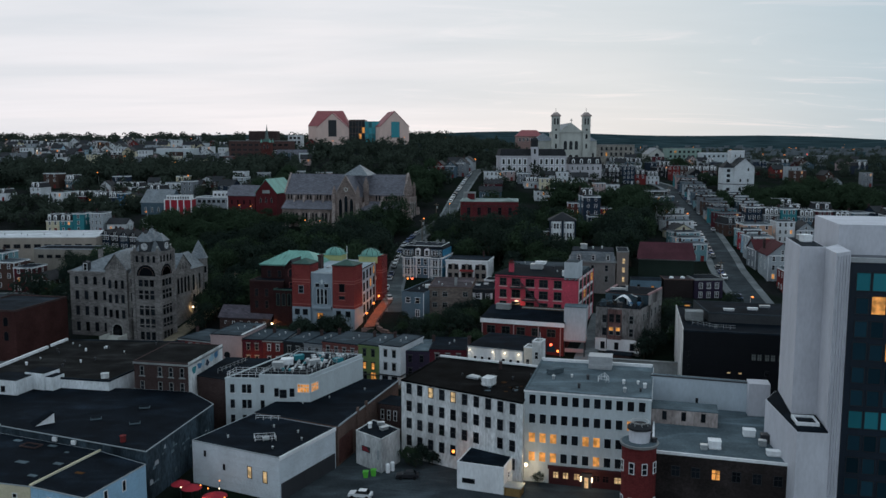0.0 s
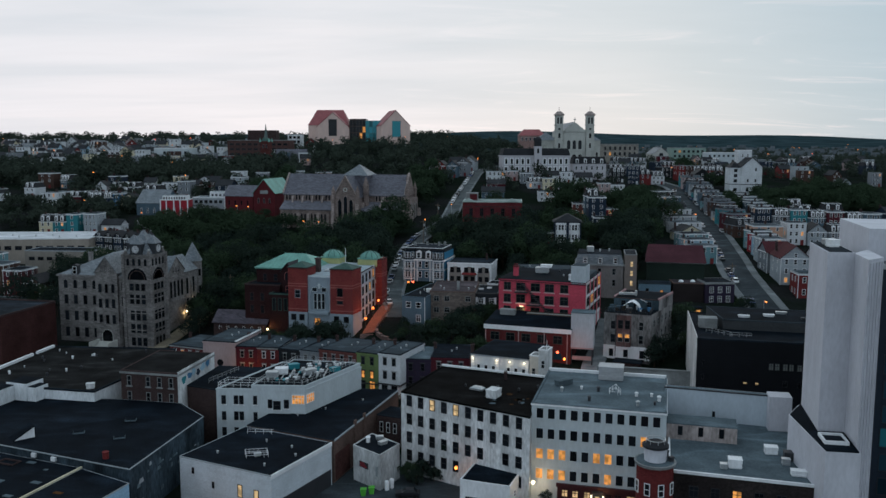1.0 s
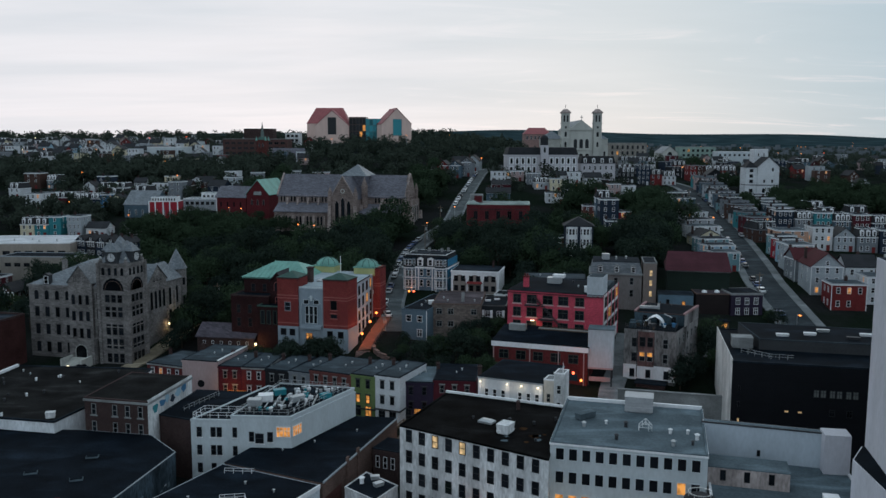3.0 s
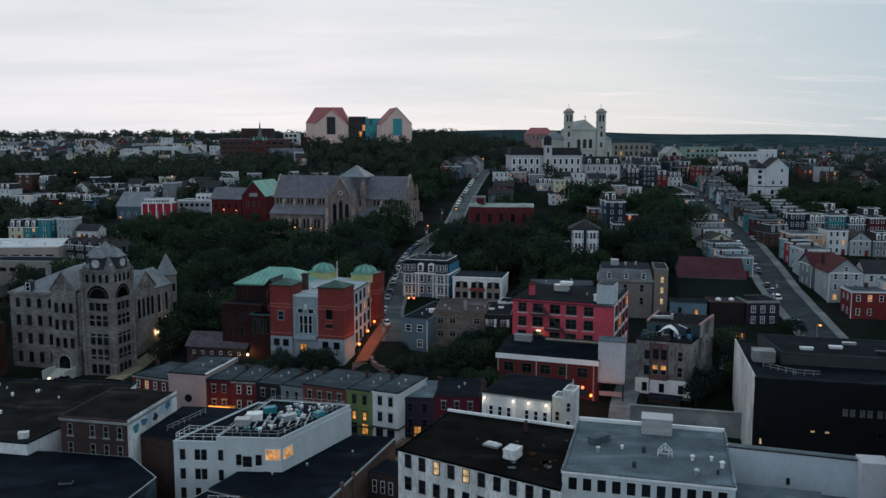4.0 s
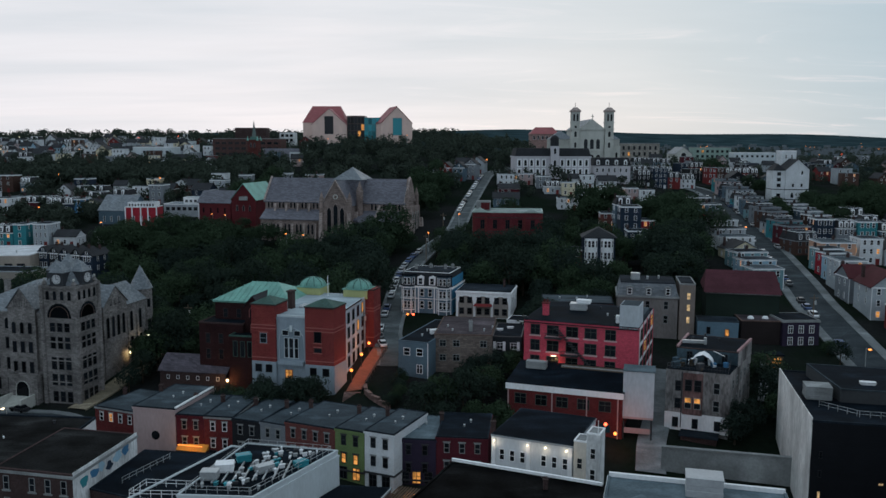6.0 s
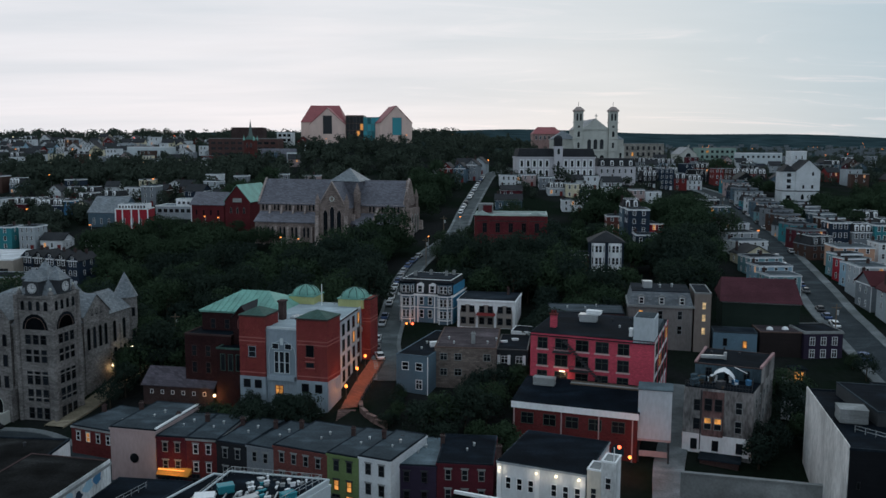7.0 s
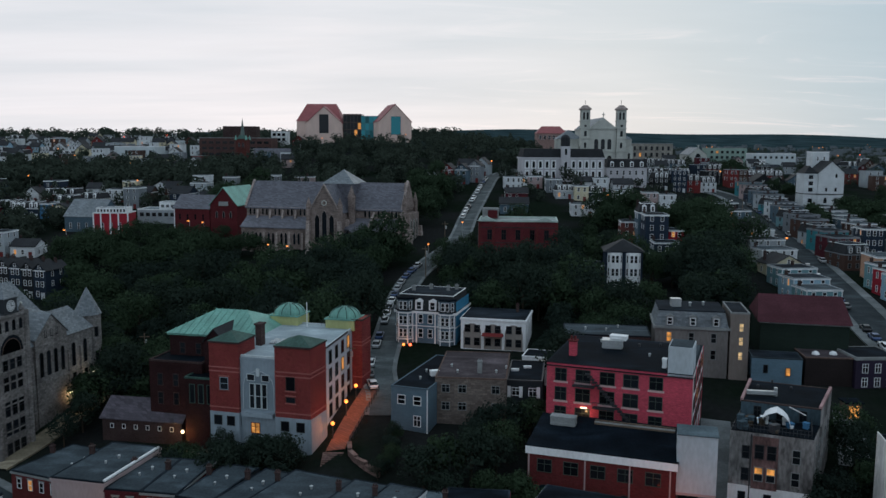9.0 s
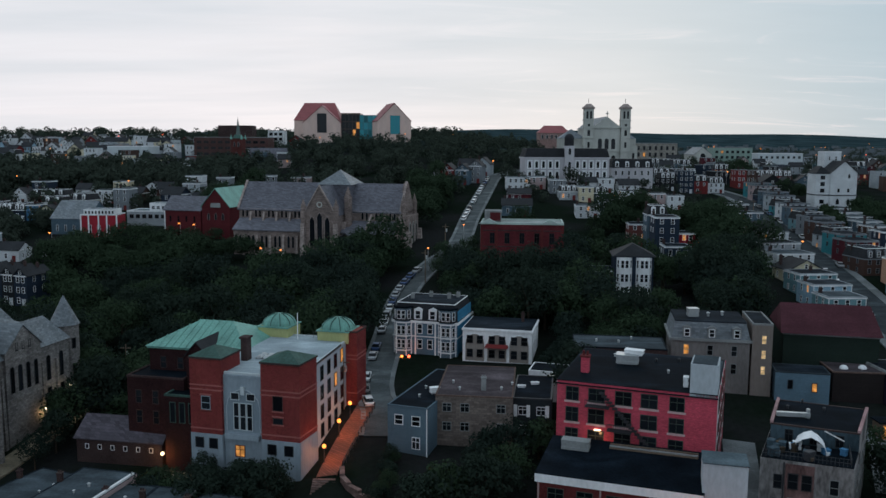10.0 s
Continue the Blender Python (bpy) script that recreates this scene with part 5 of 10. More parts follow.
part("hatch_glass", prism(bmesh.new(), rel([(54.9, 127.3), (57.7, 126.8), (58.3, 130.0), (55.5, 130.5)]), top(r, 19.0), top(r, 19.3)), FELT_MID, r)
part("penthouse", prism(bmesh.new(), rel([(63.6, 136.0), (98, 128), (102, 146), (67.5, 154)]), top(r, 44.5), top(r, 49.4)), CONCRETE_WHITE, r)
for x, y in ((70, 135.2), (75.4, 133.9)):
    part("wall_vent", box(bmesh.new(), -0.3, -0.6, 0, 0.4, 0.1, 0.5), DARK, r, "", (x - P0.x, y - P0.y, top(r, 47.2)), radians(-13))
part("parapet", ring(bmesh.new(), inset(b.poly, -0.15), inset(b.poly, 0.3), b.z1 - 0.2, b.z1 + 0.5), STEEL, r)
for fl in range(11):
    z = b.z1 - 4.6 - 3.6 * fl
    on = {1: 1, 3: 2, 6: 4}
    for i in range(14):
        if fl in (0, 6) or (i * 7 + fl * 3) % 9 == 0 or fl in on and i == on[fl]:
            b.window(0, 2.0 + i * 2.3, z, 2.1, 2.9, "plain", DARK_FRAME, LIT if fl in on and i == on[fl] else PANE_TEAL if fl in (0, 6) else PANE_BLUE)
        else:
            b.window(0, 2.0 + i * 2.3, z, 1.9, 2.6, "plain", DARK_FRAME, PANE_BLUE)
unit(r, 4.5, 10.5, top(r, 46.3), 3.0, 2.0, 1.4, 0)

# dark block with a white flank
b = block("commercial_block", "tall black-fronted block with a white flank wall", "commercial block", [(53.8, 186.6), (95, 177.5), (101, 206.5), (60.0, 215.4)], 20.7, surface("black_cladding", (0.012, 0.013, 0.016), "board", 0.7))
b.flat_roof(FELT, 0.3, FELT_MID, 0.3)
at, turn = b.spot(3, 0, b.z0)
_, _, ln = b.side(3)
part("white_flank", box(bmesh.new(), 0, -0.12, 0, ln, 0.04, b.z1 - b.z0 + 0.6), surface("peeling_white_paint", (0.62, 0.61, 0.59), "stucco", 0.8, vary=0.4), b.root, "peeling white flank wall", at, turn)
for dz in (5.6, 8.6, 11.9):
    b.window(0, 1.4, b.z1 - dz, 0.45, 1.1, "plain", DARK_FRAME, LIT_PALE if dz > 11 else PANE)
PALE_PANE = surface("dim_curtained_glass", (0.20, 0.21, 0.20), "paint", 0.4)
for u in (15.1, 16.3, 17.9, 19.1, 20.7, 21.9):
    b.window(0, u, b.z1 - 5.9, 1.0, 1.5, "cross", DARK_FRAME, PALE_PANE)
for u in (18.0, 21.0, 24.5, 27.5):
    b.window(0, u, b.z1 - 9.4, 1.0, 1.3, "cross", DARK_FRAME, PANE)
for u in (10.0, 12.4):
    b.window(0, u, b.z1 - 9.2, 0.8, 0.5, "plain", DARK_FRAME, LIT_PALE)
r = b.root
upper = Block(r, [(8.5, 9.5), (38.0, 2.6), (43.0, 16.5), (9.6, 25.5)], b.z1 - 0.1, b.z1 + 2.2, surface("grey_board", (0.06, 0.064, 0.068), "board", 0.8), "upper_wall")
upper.flat_roof(FELT, 0.2, FELT_BLUE, 0.2)
unit(r, 5.8, 12.0, b.z1 + 0.1, 4.0, 3.4, 2.2, -13, CONCRETE, "stair_head")
rail(r, [(4.0, 7.0), (8.0, 2.0), (12.0, 1.0)], b.z1 + 0.1, 1.0, STEEL)
for x, y in ((14, 12), (20, 13), (27, 9), (31, 12), (24, 16), (35, 8)):
    unit(r, x, y, b.z1 + 2.3, 2.4, 0.9, 0.5, -13, random.choice((STEEL, DARK, WHITE)))
low_wing = block("flat_roofed_store", "dark low store with a flat roof and pale rooflights", "store", [(74, 213.5), (104, 207.0), (108, 224.0), (78, 230)], 17.8, BRICK_DARK)
low_wing.flat_roof(FELT, 0.2, FELT_MID, 0.3)
for x, y in ((6, 4), (12, 3), (18, 2), (24, 6), (10, 10)):
    skylight(low_wing.root, x, y, low_wing.z1 + 0.1, 2.2, 0.7, -14)

# ---- terrace along the lower street ----
YAW = -23.5


def row_house(x, y, w, z1, colour, label, cols, kind="board", d=13.0, lit=0.0, roof=None, rows=2, shop=True, litset=(), yaw=YAW, trim=None):
    b = block("row_house", label, "house", rect(x, y, w, d, yaw), z1, paint(colour, kind) if colour in COLOURS else BRICK_RED, "terrace along the lower street")
    b.flat_roof(roof or FELT_BLUE, 0.18, FELT_MID, 0.2)
    zs = [b.z1 - 2.7 - 3.2 * k for k in range(rows)]
    b.windows(0, cols, zs, 0.95, 1.75, 0.5, 0.5, lit, "sash", WHITE if colour == "brick" else DARK_FRAME if colour in ("green", "white", "purple", "brown") else CONCRETE, lit_at=litset)
    for z in zs if cols else ():
        for i in range(cols):
            at, turn = b.spot(0, 0.5 + (w - 1.0) * (i + 0.5) / cols, z + 1.78)
            part("lintel", box(bmesh.new(), -0.65, -0.12, 0, 0.65, 0.02, 0.2), CONCRETE if colour not in ("purple", "brown", "green") else DARK, b.root, "", at, turn)
    if shop:
        b.windows(0, max(1, int(w / 2)), [max(0.2, b.z1 - 9.7)], 1.5, 2.2, 0.3, 0.3, 0.12, "cross", DARK_FRAME)
        b.band(b.z1 - 7.3, 0.3, 0.2, DARK, "shop_cornice")
    b.band(b.z1 - 0.4, 0.35, 0.14, paint(colour, kind) if colour in COLOURS else CONCRETE)
    q = Vector(b.poly[0]).lerp(Vector(b.poly[2]), 0.6)
    chimney(b.root, *(Vector(b.poly[3]).lerp(Vector(b.poly[0]), 0.35)), b.z1, 1.3, 0.7)
    vent(b.root, q.x, q.y, b.z1 + 0.1, 0.5)
    vent(b.root, q.x - 1.2, q.y - 2.2, b.z1 + 0.1, 0.4)
    return b


row_house(-72.6, 228.6, 13.0, 9.2, "brick", "low red brick house with lit arched windows", 5, lit=0.0, rows=1, shop=False, litset={(0, 1)}, yaw=-22)
b = row_house(-60.3, 216.4, 8.8, 13.1, "pale pink", "blank pale pink rendered gable with a round window", 0, "stucco", d=15, rows=0, shop=False, roof=FELT_BLUE, yaw=-13)
at, turn = b.spot(1, 0, b.z1 + 0.1)
part("party_coping", box(bmesh.new(), 0.2, -0.1, 0, 14.5, 0.25, 0.3), WHITE, b.root, "white coping on the party wall", at, turn)
at, turn = b.spot(0, 4.6, b.z1 - 5.2)
bm = bmesh.new()
prism(bm, disc(16, 0.85), 0, 0.1)
bmesh.ops.transform(bm, matrix=Matrix.Rotation(radians(90), 4, "X"), verts=bm.verts)
part("round_window", bm, PANE, b.root, "dark round window", at, turn)
row_house(-51.6, 214.4, 5.5, 12.2, "maroon", "dark maroon brick terrace house with blind windows", 2, "brick", roof=FELT_BLUE, yaw=-9)
row_house(-46.1, 213.5, 5.6, 12.2, "brick", "red brick terrace house with small white windows", 2, "brick", roof=FELT_BLUE, yaw=-9)
row_house(-40.6, 212.0, 5.8, 12.2, "black", "dark grey terrace house with small windows", 2, yaw=-18)
row_house(-35.0, 210.0, 5.4, 12.4, "grey", "pale grey terrace house with arched trim", 2)
row_house(-30.0, 207.4, 10.2, 13.3, "orange", "orange brick terrace house with white sash windows", 4, "brick", roof=FELT_BLUE)
row_house(-20.6, 203.2, 5.7, 13.6, "green", "lime green terrace house with lit lower windows", 2, roof=FELT_BLUE, litset={(1, 0), (1, 1)})
row_house(-15.3, 200.8, 5.6, 14.0, "white", "white terrace house with black window openings", 2, roof=FELT_BLUE, trim="white")
row_house(-9.8, 201.4, 6.6, 12.4, "purple", "dark purple terrace house", 2, roof=FELT_GREY, yaw=-6)
row_house(-3.2, 200.8, 8.8, 13.0, "maroon", "dark red terrace house with white sash windows", 3, roof=FELT, yaw=-6)
b = block("row_house", "white terrace building washed by wall lamps below its eave", "house", rect(6.0, 196.9, 13.6, 15.0, YAW), 14.9, paint("white", "stucco"), "terrace along the lower street")
b.flat_roof(FELT, 0.1, FELT_MID, 0.2)
b.windows(0, 7, [b.z1 - 4.1, b.z1 - 7.6], 0.9, 1.9, 0.9, 0.3, 0.0, "sash", WHITE, skip={3})
b.band(b.z1 - 0.3, 0.3, 0.15, GREY_TRIM)
for u in (0.35, 6.3, 13.2):
    at, turn = b.spot(0, u, 0)
    part("pilaster", box(bmesh.new(), -0.35, -0.18, -1, 0.35, 0.02, b.z1 - 0.3), WHITE, b.root, "", at, turn)
for u in (0.5, 6.2, 9.2, 12.6):
    at, turn = b.spot(0, u, b.z1 - 1.0)
    part("wall_lamp", box(bmesh.new(), -0.12, -0.45, 0, 0.12, 0, 0.2), BULB_WHITE, b.root, "", at, turn)
    a, d, _ = b.side(0)
    w = Vector((b.root.location.x, b.root.location.y)) + a + d * u + Vector((d.y, -d.x)) * 0.9
    lamp(w.x, w.y, b.root.location.z + b.z1 - 1.3, 20, (1.0, 0.80, 0.55))
chimney(b.root, 0.3, 1.5, b.z1, 1.6, 0.8)
CREAM_WALL = surface("cream_render", (0.60, 0.55, 0.48), "stucco", 0.8)
stepped = block("party_wall", "cream and white stepped party wall with blind panels", "wall", rect(18.6, 191.3, 2.0, 3.4, YAW), 15.8, CREAM_WALL, "terrace along the lower street")
stepped.flat_roof(CONCRETE, 0.2, WHITE, 0.2)
stepped.windows(0, 1, [stepped.z1 - 4.4, stepped.z1 - 7.8], 0.9, 1.8, 0.3, 0.3, 0.0, "sash", CREAM_WALL)
tall = Block(stepped.root, rect(1.85, -0.85, 2.1, 3.4, YAW), stepped.z0, stepped.z1 + 1.5, WHITE_OLD, "tall_wall")
tall.flat_roof(CONCRETE, 0.2, WHITE, 0.2)
tall.windows(0, 1, [tall.z1 - 4.0, tall.z1 - 7.4], 0.9, 1.8, 0.3, 0.3, 0.0, "sash", WHITE_OLD)
part("flagpole", prism(bmesh.new(), disc(6, 0.06, 3.6, -1.0), tall.z1, tall.z1 + 2.2), WHITE, stepped.root)

# ---- pink block, red annex, white lift box ----
PINK = surface("pink_painted_brick", (0.58, 0.085, 0.125), "brick", 0.75, vary=0.16)
PALE_SILL = surface("pale_pink_sill", (0.55, 0.36, 0.36), "paint", 0.7)
GREEN_FRAME = surface("dark_green_frame", (0.045, 0.06, 0.05), "paint", 0.6)
b = block("pink_block", "pink painted brick block with big dark paned windows", "office block", rect(14.6, 235.7, 23.5, 21.5, -20.4), 26.0, PINK)
b.flat_roof(FELT, 0.1, FELT_MID, 0.2)
zr = b.z1
for row, z in enumerate((zr - 3.0, zr - 6.3, zr - 9.6)):
    for u, w in ((2.4, 2.0), (6.1, 2.5), (10.1, 2.5), (13.9, 2.5), (17.9, 2.2)):
        b.window(0, u, z, w, 2.3 if row else 2.2, "cross", GREEN_FRAME)
        at, turn = b.spot(0, u, z - 0.32)
        part("sill", box(bmesh.new(), -w / 2 - 0.2, -0.16, 0, w / 2 + 0.2, 0.02, 0.3), PALE_SILL, b.root, "", at, turn)
at, turn = b.spot(0, 0, zr - 0.55)
part("gutter", box(bmesh.new(), -0.1, -0.2, 0, 23.6, 0.02, 0.16), FELT_MID, b.root, "", at, turn)
at, turn = b.spot(1, 0, b.z0)
part("white_flank", box(bmesh.new(), 0.6, -0.1, 0, 21.5, 0.04, zr - b.z0), surface("pinkish_white_render", (0.62, 0.56, 0.56), "stucco", 0.8), b.root, "off-white flank wall", at, turn)
for k in range(4):
    part("red_column", box(bmesh.new(), 5.2 + 5.2 * k, -0.2, 0, 6.0 + 5.2 * k, -0.08, zr - b.z0), PINK, b.root, "", at, turn)
for k in range(3):
    part("white_band", box(bmesh.new(), 0.6, -0.16, zr - b.z0 - 4.2 - 3.3 * k, 21.5, -0.08, zr - b.z0 - 3.4 - 3.3 * k), WHITE, b.root, "", at, turn)
for row, z in enumerate((zr - 3.2, zr - 6.5, zr - 9.8)):
    for i, u in enumerate((3.0, 8.4, 13.6, 18.8)):
        at, turn = b.spot(1, u, z)
        q = b.side(1)[1]
        window(b.root, (at[0] + q.y * 0.1, at[1] - q.x * 0.1, at[2]), turn, 3.0, 2.5, "cross", GREEN_FRAME, LIT if (row, i) in ((0, 3), (1, 1)) else PANE)
r = b.root
part("stair_tower", prism(bmesh.new(), [b.uv(19.6, 0.0), b.uv(23.45, 0.0), b.uv(23.45, 5.6), b.uv(19.6, 5.6)], zr - 0.4, top(r, 30.4)), surface("pale_cladding", (0.45, 0.49, 0.52), "stucco", 0.7), r, "pale rendered stair tower")
part("stair_tower_roof", prism(bmesh.new(), [b.uv(19.8, 0.2), b.uv(23.25, 0.2), b.uv(23.25, 5.4), b.uv(19.8, 5.4)], top(r, 30.4), top(r, 30.5)), FELT_BLUE, r)
part("rear_wall", prism(bmesh.new(), [b.uv(20.5, 5.6), b.uv(23.45, 5.6), b.uv(23.45, 16.0), b.uv(20.5, 16.0)], zr - 0.3, zr + 1.3), FELT_BLUE, r)
part("chimney", prism(bmesh.new(), [b.uv(2.6, 5.0), b.uv(3.8, 5.0), b.uv(3.8, 6.2), b.uv(2.6, 6.2)], zr - 0.4, zr + 2.6), PINK, r, "pink chimney")
part("chimney_cap", prism(bmesh.new(), [b.uv(2.45, 4.85), b.uv(3.95, 4.85), b.uv(3.95, 6.35), b.uv(2.45, 6.35)], zr + 2.6, zr + 2.85), BRICK_RED, r)
for k in (2.9, 3.5):
    part("chimney_pot", prism(bmesh.new(), disc(8, 0.2, *b.uv(k, 5.6)), zr + 2.85, zr + 3.5), BRICK_RED, r)
unit(r, *b.uv(8.6, 13.6), zr + 0.1, 3.6, 2.4, 1.5, -15, STEEL)
unit(r, *b.uv(9.6, 14.2), zr + 1.6, 3.0, 1.6, 0.7, -25, WHITE)
for u, v in ((13, 16), (15.6, 9.5), (6, 17), (16.5, 17.5)):
    vent(r, *b.uv(u, v), zr + 0.1, 0.5, random.choice((STEEL, DARK)))
unit(r, *b.uv(18.8, 3.0), zr + 0.1, 0.7, 1.2, 1.5, -20, WHITE)
bm = bmesh.new()
for k in range(22):
    box(bm, 6.6 + k * 0.42, -1.2, zr - 1.3 - k * 0.44, 7.3 + k * 0.42, -0.25, zr - 1.18 - k * 0.44)
    box(bm, 6.6 + k * 0.42, -1.25, zr - 1.3 - k * 0.44, 6.68 + k * 0.42, -1.17, zr - 0.3 - k * 0.44)
for u, z in ((4.6, zr - 3.4), (8.0, zr - 6.8), (14.0, zr - 10.4)):
    box(bm, u, -1.5, z, u + 3.6, -0.15, z + 0.15)
    for k in range(12):
        box(bm, u + 0.32 * k, -1.5, z, u + 0.06 + 0.32 * k, -1.42, z + 1.1)
    box(bm, u, -1.5, z + 1.05, u + 3.6, -1.42, z + 1.15)
bmesh.ops.transform(bm, matrix=Matrix.Rotation(radians(-20.4), 4, "Z"), verts=bm.verts)
part("fire_escape", bm, DARK, r, "black iron fire escape")
lx, ly = b.uv(6.6, -1.2)
lamp(lx + r.location.x, ly + r.location.y, r.location.z + zr - 8.1, 75, (1.0, 0.52, 0.22))
at, turn = b.spot(0, 6.4, zr - 7.2)
part("door_lamp", box(bmesh.new(), -0.5, -0.5, 0, 0.5, -0.2, 0.16), BULB_WHITE, r, "", at, turn)

b = block("brick_annex", "red brick annex with a dark lean-to roof and white eave", "annex", rect(10.3, 222.2, 22.0, 11.5, -19.0), 16.2, BRICK_RED)
p = b.poly
bm = bmesh.new()
q = inset(p, -0.3)
lo = [bm.verts.new((x, y, b.z1 + dz)) for (x, y), dz in zip(q, (0.1, 0.1, 1.6, 1.6))]
hi = [bm.verts.new((x, y, b.z1 + dz)) for (x, y), dz in zip(q, (0.3, 0.3, 1.8, 1.8))]
bm.faces.new(hi)
bm.faces.new(lo[::-1])
for i in range(4):
    bm.faces.new((lo[i], lo[(i + 1) % 4], hi[(i + 1) % 4], hi[i]))
part("roof", bm, FELT, b.root)
at, turn = b.spot(0, 0, b.z1 - 0.9)
part("eave_board", box(bmesh.new(), -0.3, -0.34, 0, 22.2, 0.02, 1.15), WHITE, b.root, "white boarded eave", at, turn)
b.windows(0, 5, [b.z1 - 3.7], 2.3, 2.1, 0.6, 1.2, 0.0, "cross", GREEN_FRAME)
b.windows(0, 5, [b.z1 - 7.6], 2.3, 2.0, 0.6, 1.2, 0.0, "arch", BRICK_DARK, pane=PANE_BLUE)
for u in (0.2, 8.8, 15.4, 21.2):
    at, turn = b.spot(0, u, b.z0)
    part("downpipe", box(bmesh.new(), -0.1, -0.2, 0, 0.1, 0, b.z1 - b.z0 - 0.8), paint("pale pink", "paint"), b.root, "", at, turn)
unit(b.root, *b.uv(3.8, 8.4), b.z1 + 1.2, 4.0, 1.8, 1.5, -19, CONCRETE)
for k in range(3):
    part("pipe", box(bmesh.new(), 8.5, 9.4 + 0.6 * k, 0, 21.0, 9.6 + 0.6 * k, 0.2), STEEL if k % 2 else WOOD, b.root, "", (*b.spot(0, 0, 0)[0][:2], b.z1 + 1.55 + 0.09 * k), b.spot(0, 0, 0)[1])
box_root = thing("lift_box", "windowless white clad box raised on posts", "lift housing", 31.2, 215.4, ground_z(31, 215.2))
part("body", prism(bmesh.new(), rect(0, 0, 5.6, 4.6, -14), top(box_root, 12.0), top(box_root, 20.6)), surface("pale_cladding", (0.45, 0.49, 0.52), "stucco", 0.7), box_root)
part("roof_sheet", prism(bmesh.new(), rect(-0.1, -0.1, 5.8, 4.8, -14), top(box_root, 20.6), top(box_root, 20.75)), FELT_GREY, box_root)
for x, y in ((0.3, 0.2), (5.2, -1.0), (1.4, 4.2), (6.2, 3.1)):
    part("post", box(bmesh.new(), x - 0.12, y - 0.12, -1, x + 0.12, y + 0.12, top(box_root, 11.9)), DARK, box_root)
part("beam", prism(bmesh.new(), rect(0, 0, 5.6, 4.6, -14), top(box_root, 11.6), top(box_root, 12.0)), paint("pale pink", "paint"), box_root)
part("rail_panel", prism(bmesh.new(), rect(0.3, 0.1, 4.8, 0.15, -14), top(box_root, 8.8), top(box_root, 9.8)), paint("pale pink", "paint"), box_root)
b = block("flat_roofed_store", "dark store with a flat blue-grey roof behind the pink block", "store", rect(21.0, 262.6, 17.0, 10.0, -8), 24.6, BRICK_DARK)
b.flat_roof(FELT_BLUE, 0.2, FELT_MID, 0.2)
for x, y in ((5, 4), (9, 3), (12, 6)):
    vent(b.root, x, y, b.z1 + 0.1, 0.5)
b = block("garage_building", "small white flat-roofed garage with a lit eave", "garage", rect(12.8, 262.0, 6.6, 6.0, -16), 20.2, WHITE)
b.flat_roof(FELT, 0.15, WHITE, 0.2)
at, turn = b.spot(0, 4.4, b.z1 - 1.2)
part("wall_lamp", box(bmesh.new(), -0.15, -0.3, 0, 0.15, 0, 0.4), BULB_WHITE, b.root, "", at, turn)

# weathered grey building with a roof terrace
GREY_OLD = surface("weathered_grey_render", (0.27, 0.255, 0.25), "stucco", 0.9, vary=0.85)
b = block("grey_building", "weathered grey three-storey building with a cluttered roof terrace", "commercial building", [(40.1, 219.4), (50.8, 215.1), (60.6, 232.0), (48.8, 237.0)], 20.0, GREY_OLD)
zr = b.z1
r = b.root
part("roof", prism(bmesh.new(), inset(b.poly, 0.1), zr, zr + 0.15), FELT, r)
OLD_BRICK = surface("stained_red_render", (0.17, 0.10, 0.095), "stucco", 0.9, vary=0.8)
at, turn = b.spot(0, 3.2, top(r, 11.6))
part("bay_front", box(bmesh.new(), 0, -0.22, 0, 3.6, 0.02, zr - top(r, 11.6) - 0.4), OLD_BRICK, r, "stained red-brown bay front", at, turn)
b.windows(0, 1, [zr - 4.0, zr - 7.4], 1.1, 2.0, 0.9, 7.8, 0.0, "sash", DARK_FRAME)
b.windows(0, 1, [zr - 4.0, zr - 7.4], 1.2, 2.2, 7.8, 0.8, 0.0, "sash", CONCRETE)
for u in (4.2, 5.9):
    for z, lit in ((zr - 3.8, False), (zr - 7.2, True)):
        at, turn = b.spot(0, u, z)
        q = b.side(0)[1]
        window(r, (at[0] + q.y * 0.24, at[1] - q.x * 0.24, at[2]), turn, 1.3, 2.2, "sash", CONCRETE if lit else DARK_FRAME, PANE)
        if lit:
            part("lit_sash", box(bmesh.new(), -0.52, -0.05, 1.2, 0.52, 0.0, 2.05), LIT, r, "", (at[0] + q.y * 0.3, at[1] - q.x * 0.3, at[2]), turn)
b.windows(1, 5, [zr - 3.4, zr - 7.0], 1.1, 1.9, 1.0, 1.0, 0.0, "sash", CONCRETE)
at, turn = b.spot(0, 0, top(r, 8.4))
part("white_base", box(bmesh.new(), 0, -0.12, 0, b.side(0)[2], 0.03, 3.4), WHITE, r, "white painted ground floor", at, turn)
for u in (2.0, 5.6, 9.6):
    at, turn = b.spot(0, u, top(r, 9.0))
    q = b.side(0)[1]
    window(r, (at[0] + q.y * 0.13, at[1] - q.x * 0.13, at[2]), turn, 1.1, 1.9, "plain", DARK_FRAME, PANE)
at, turn = b.spot(0, 6.6, top(r, 5.2))
part("lean_to", prism(bmesh.new(), [(-3.2, -3.2), (3.2, -3.2), (3.2, 0), (-3.2, 0)], 0, 3.2), BRICK_DARK, r, "dark timber lean-to", at, turn)
part("lean_to_roof", prism(bmesh.new(), [(-3.5, -3.6), (3.5, -3.6), (3.5, 0), (-3.5, 0)], 3.2, 3.5, [(-3.5, -3.5), (3.5, -3.5), (3.5, 0), (-3.5, 0)]), FELT_MID, r, "", at, turn)
TEAL_WALL = surface("sooty_blue_render", (0.055, 0.085, 0.105), "stucco", 0.85, vary=0.5)
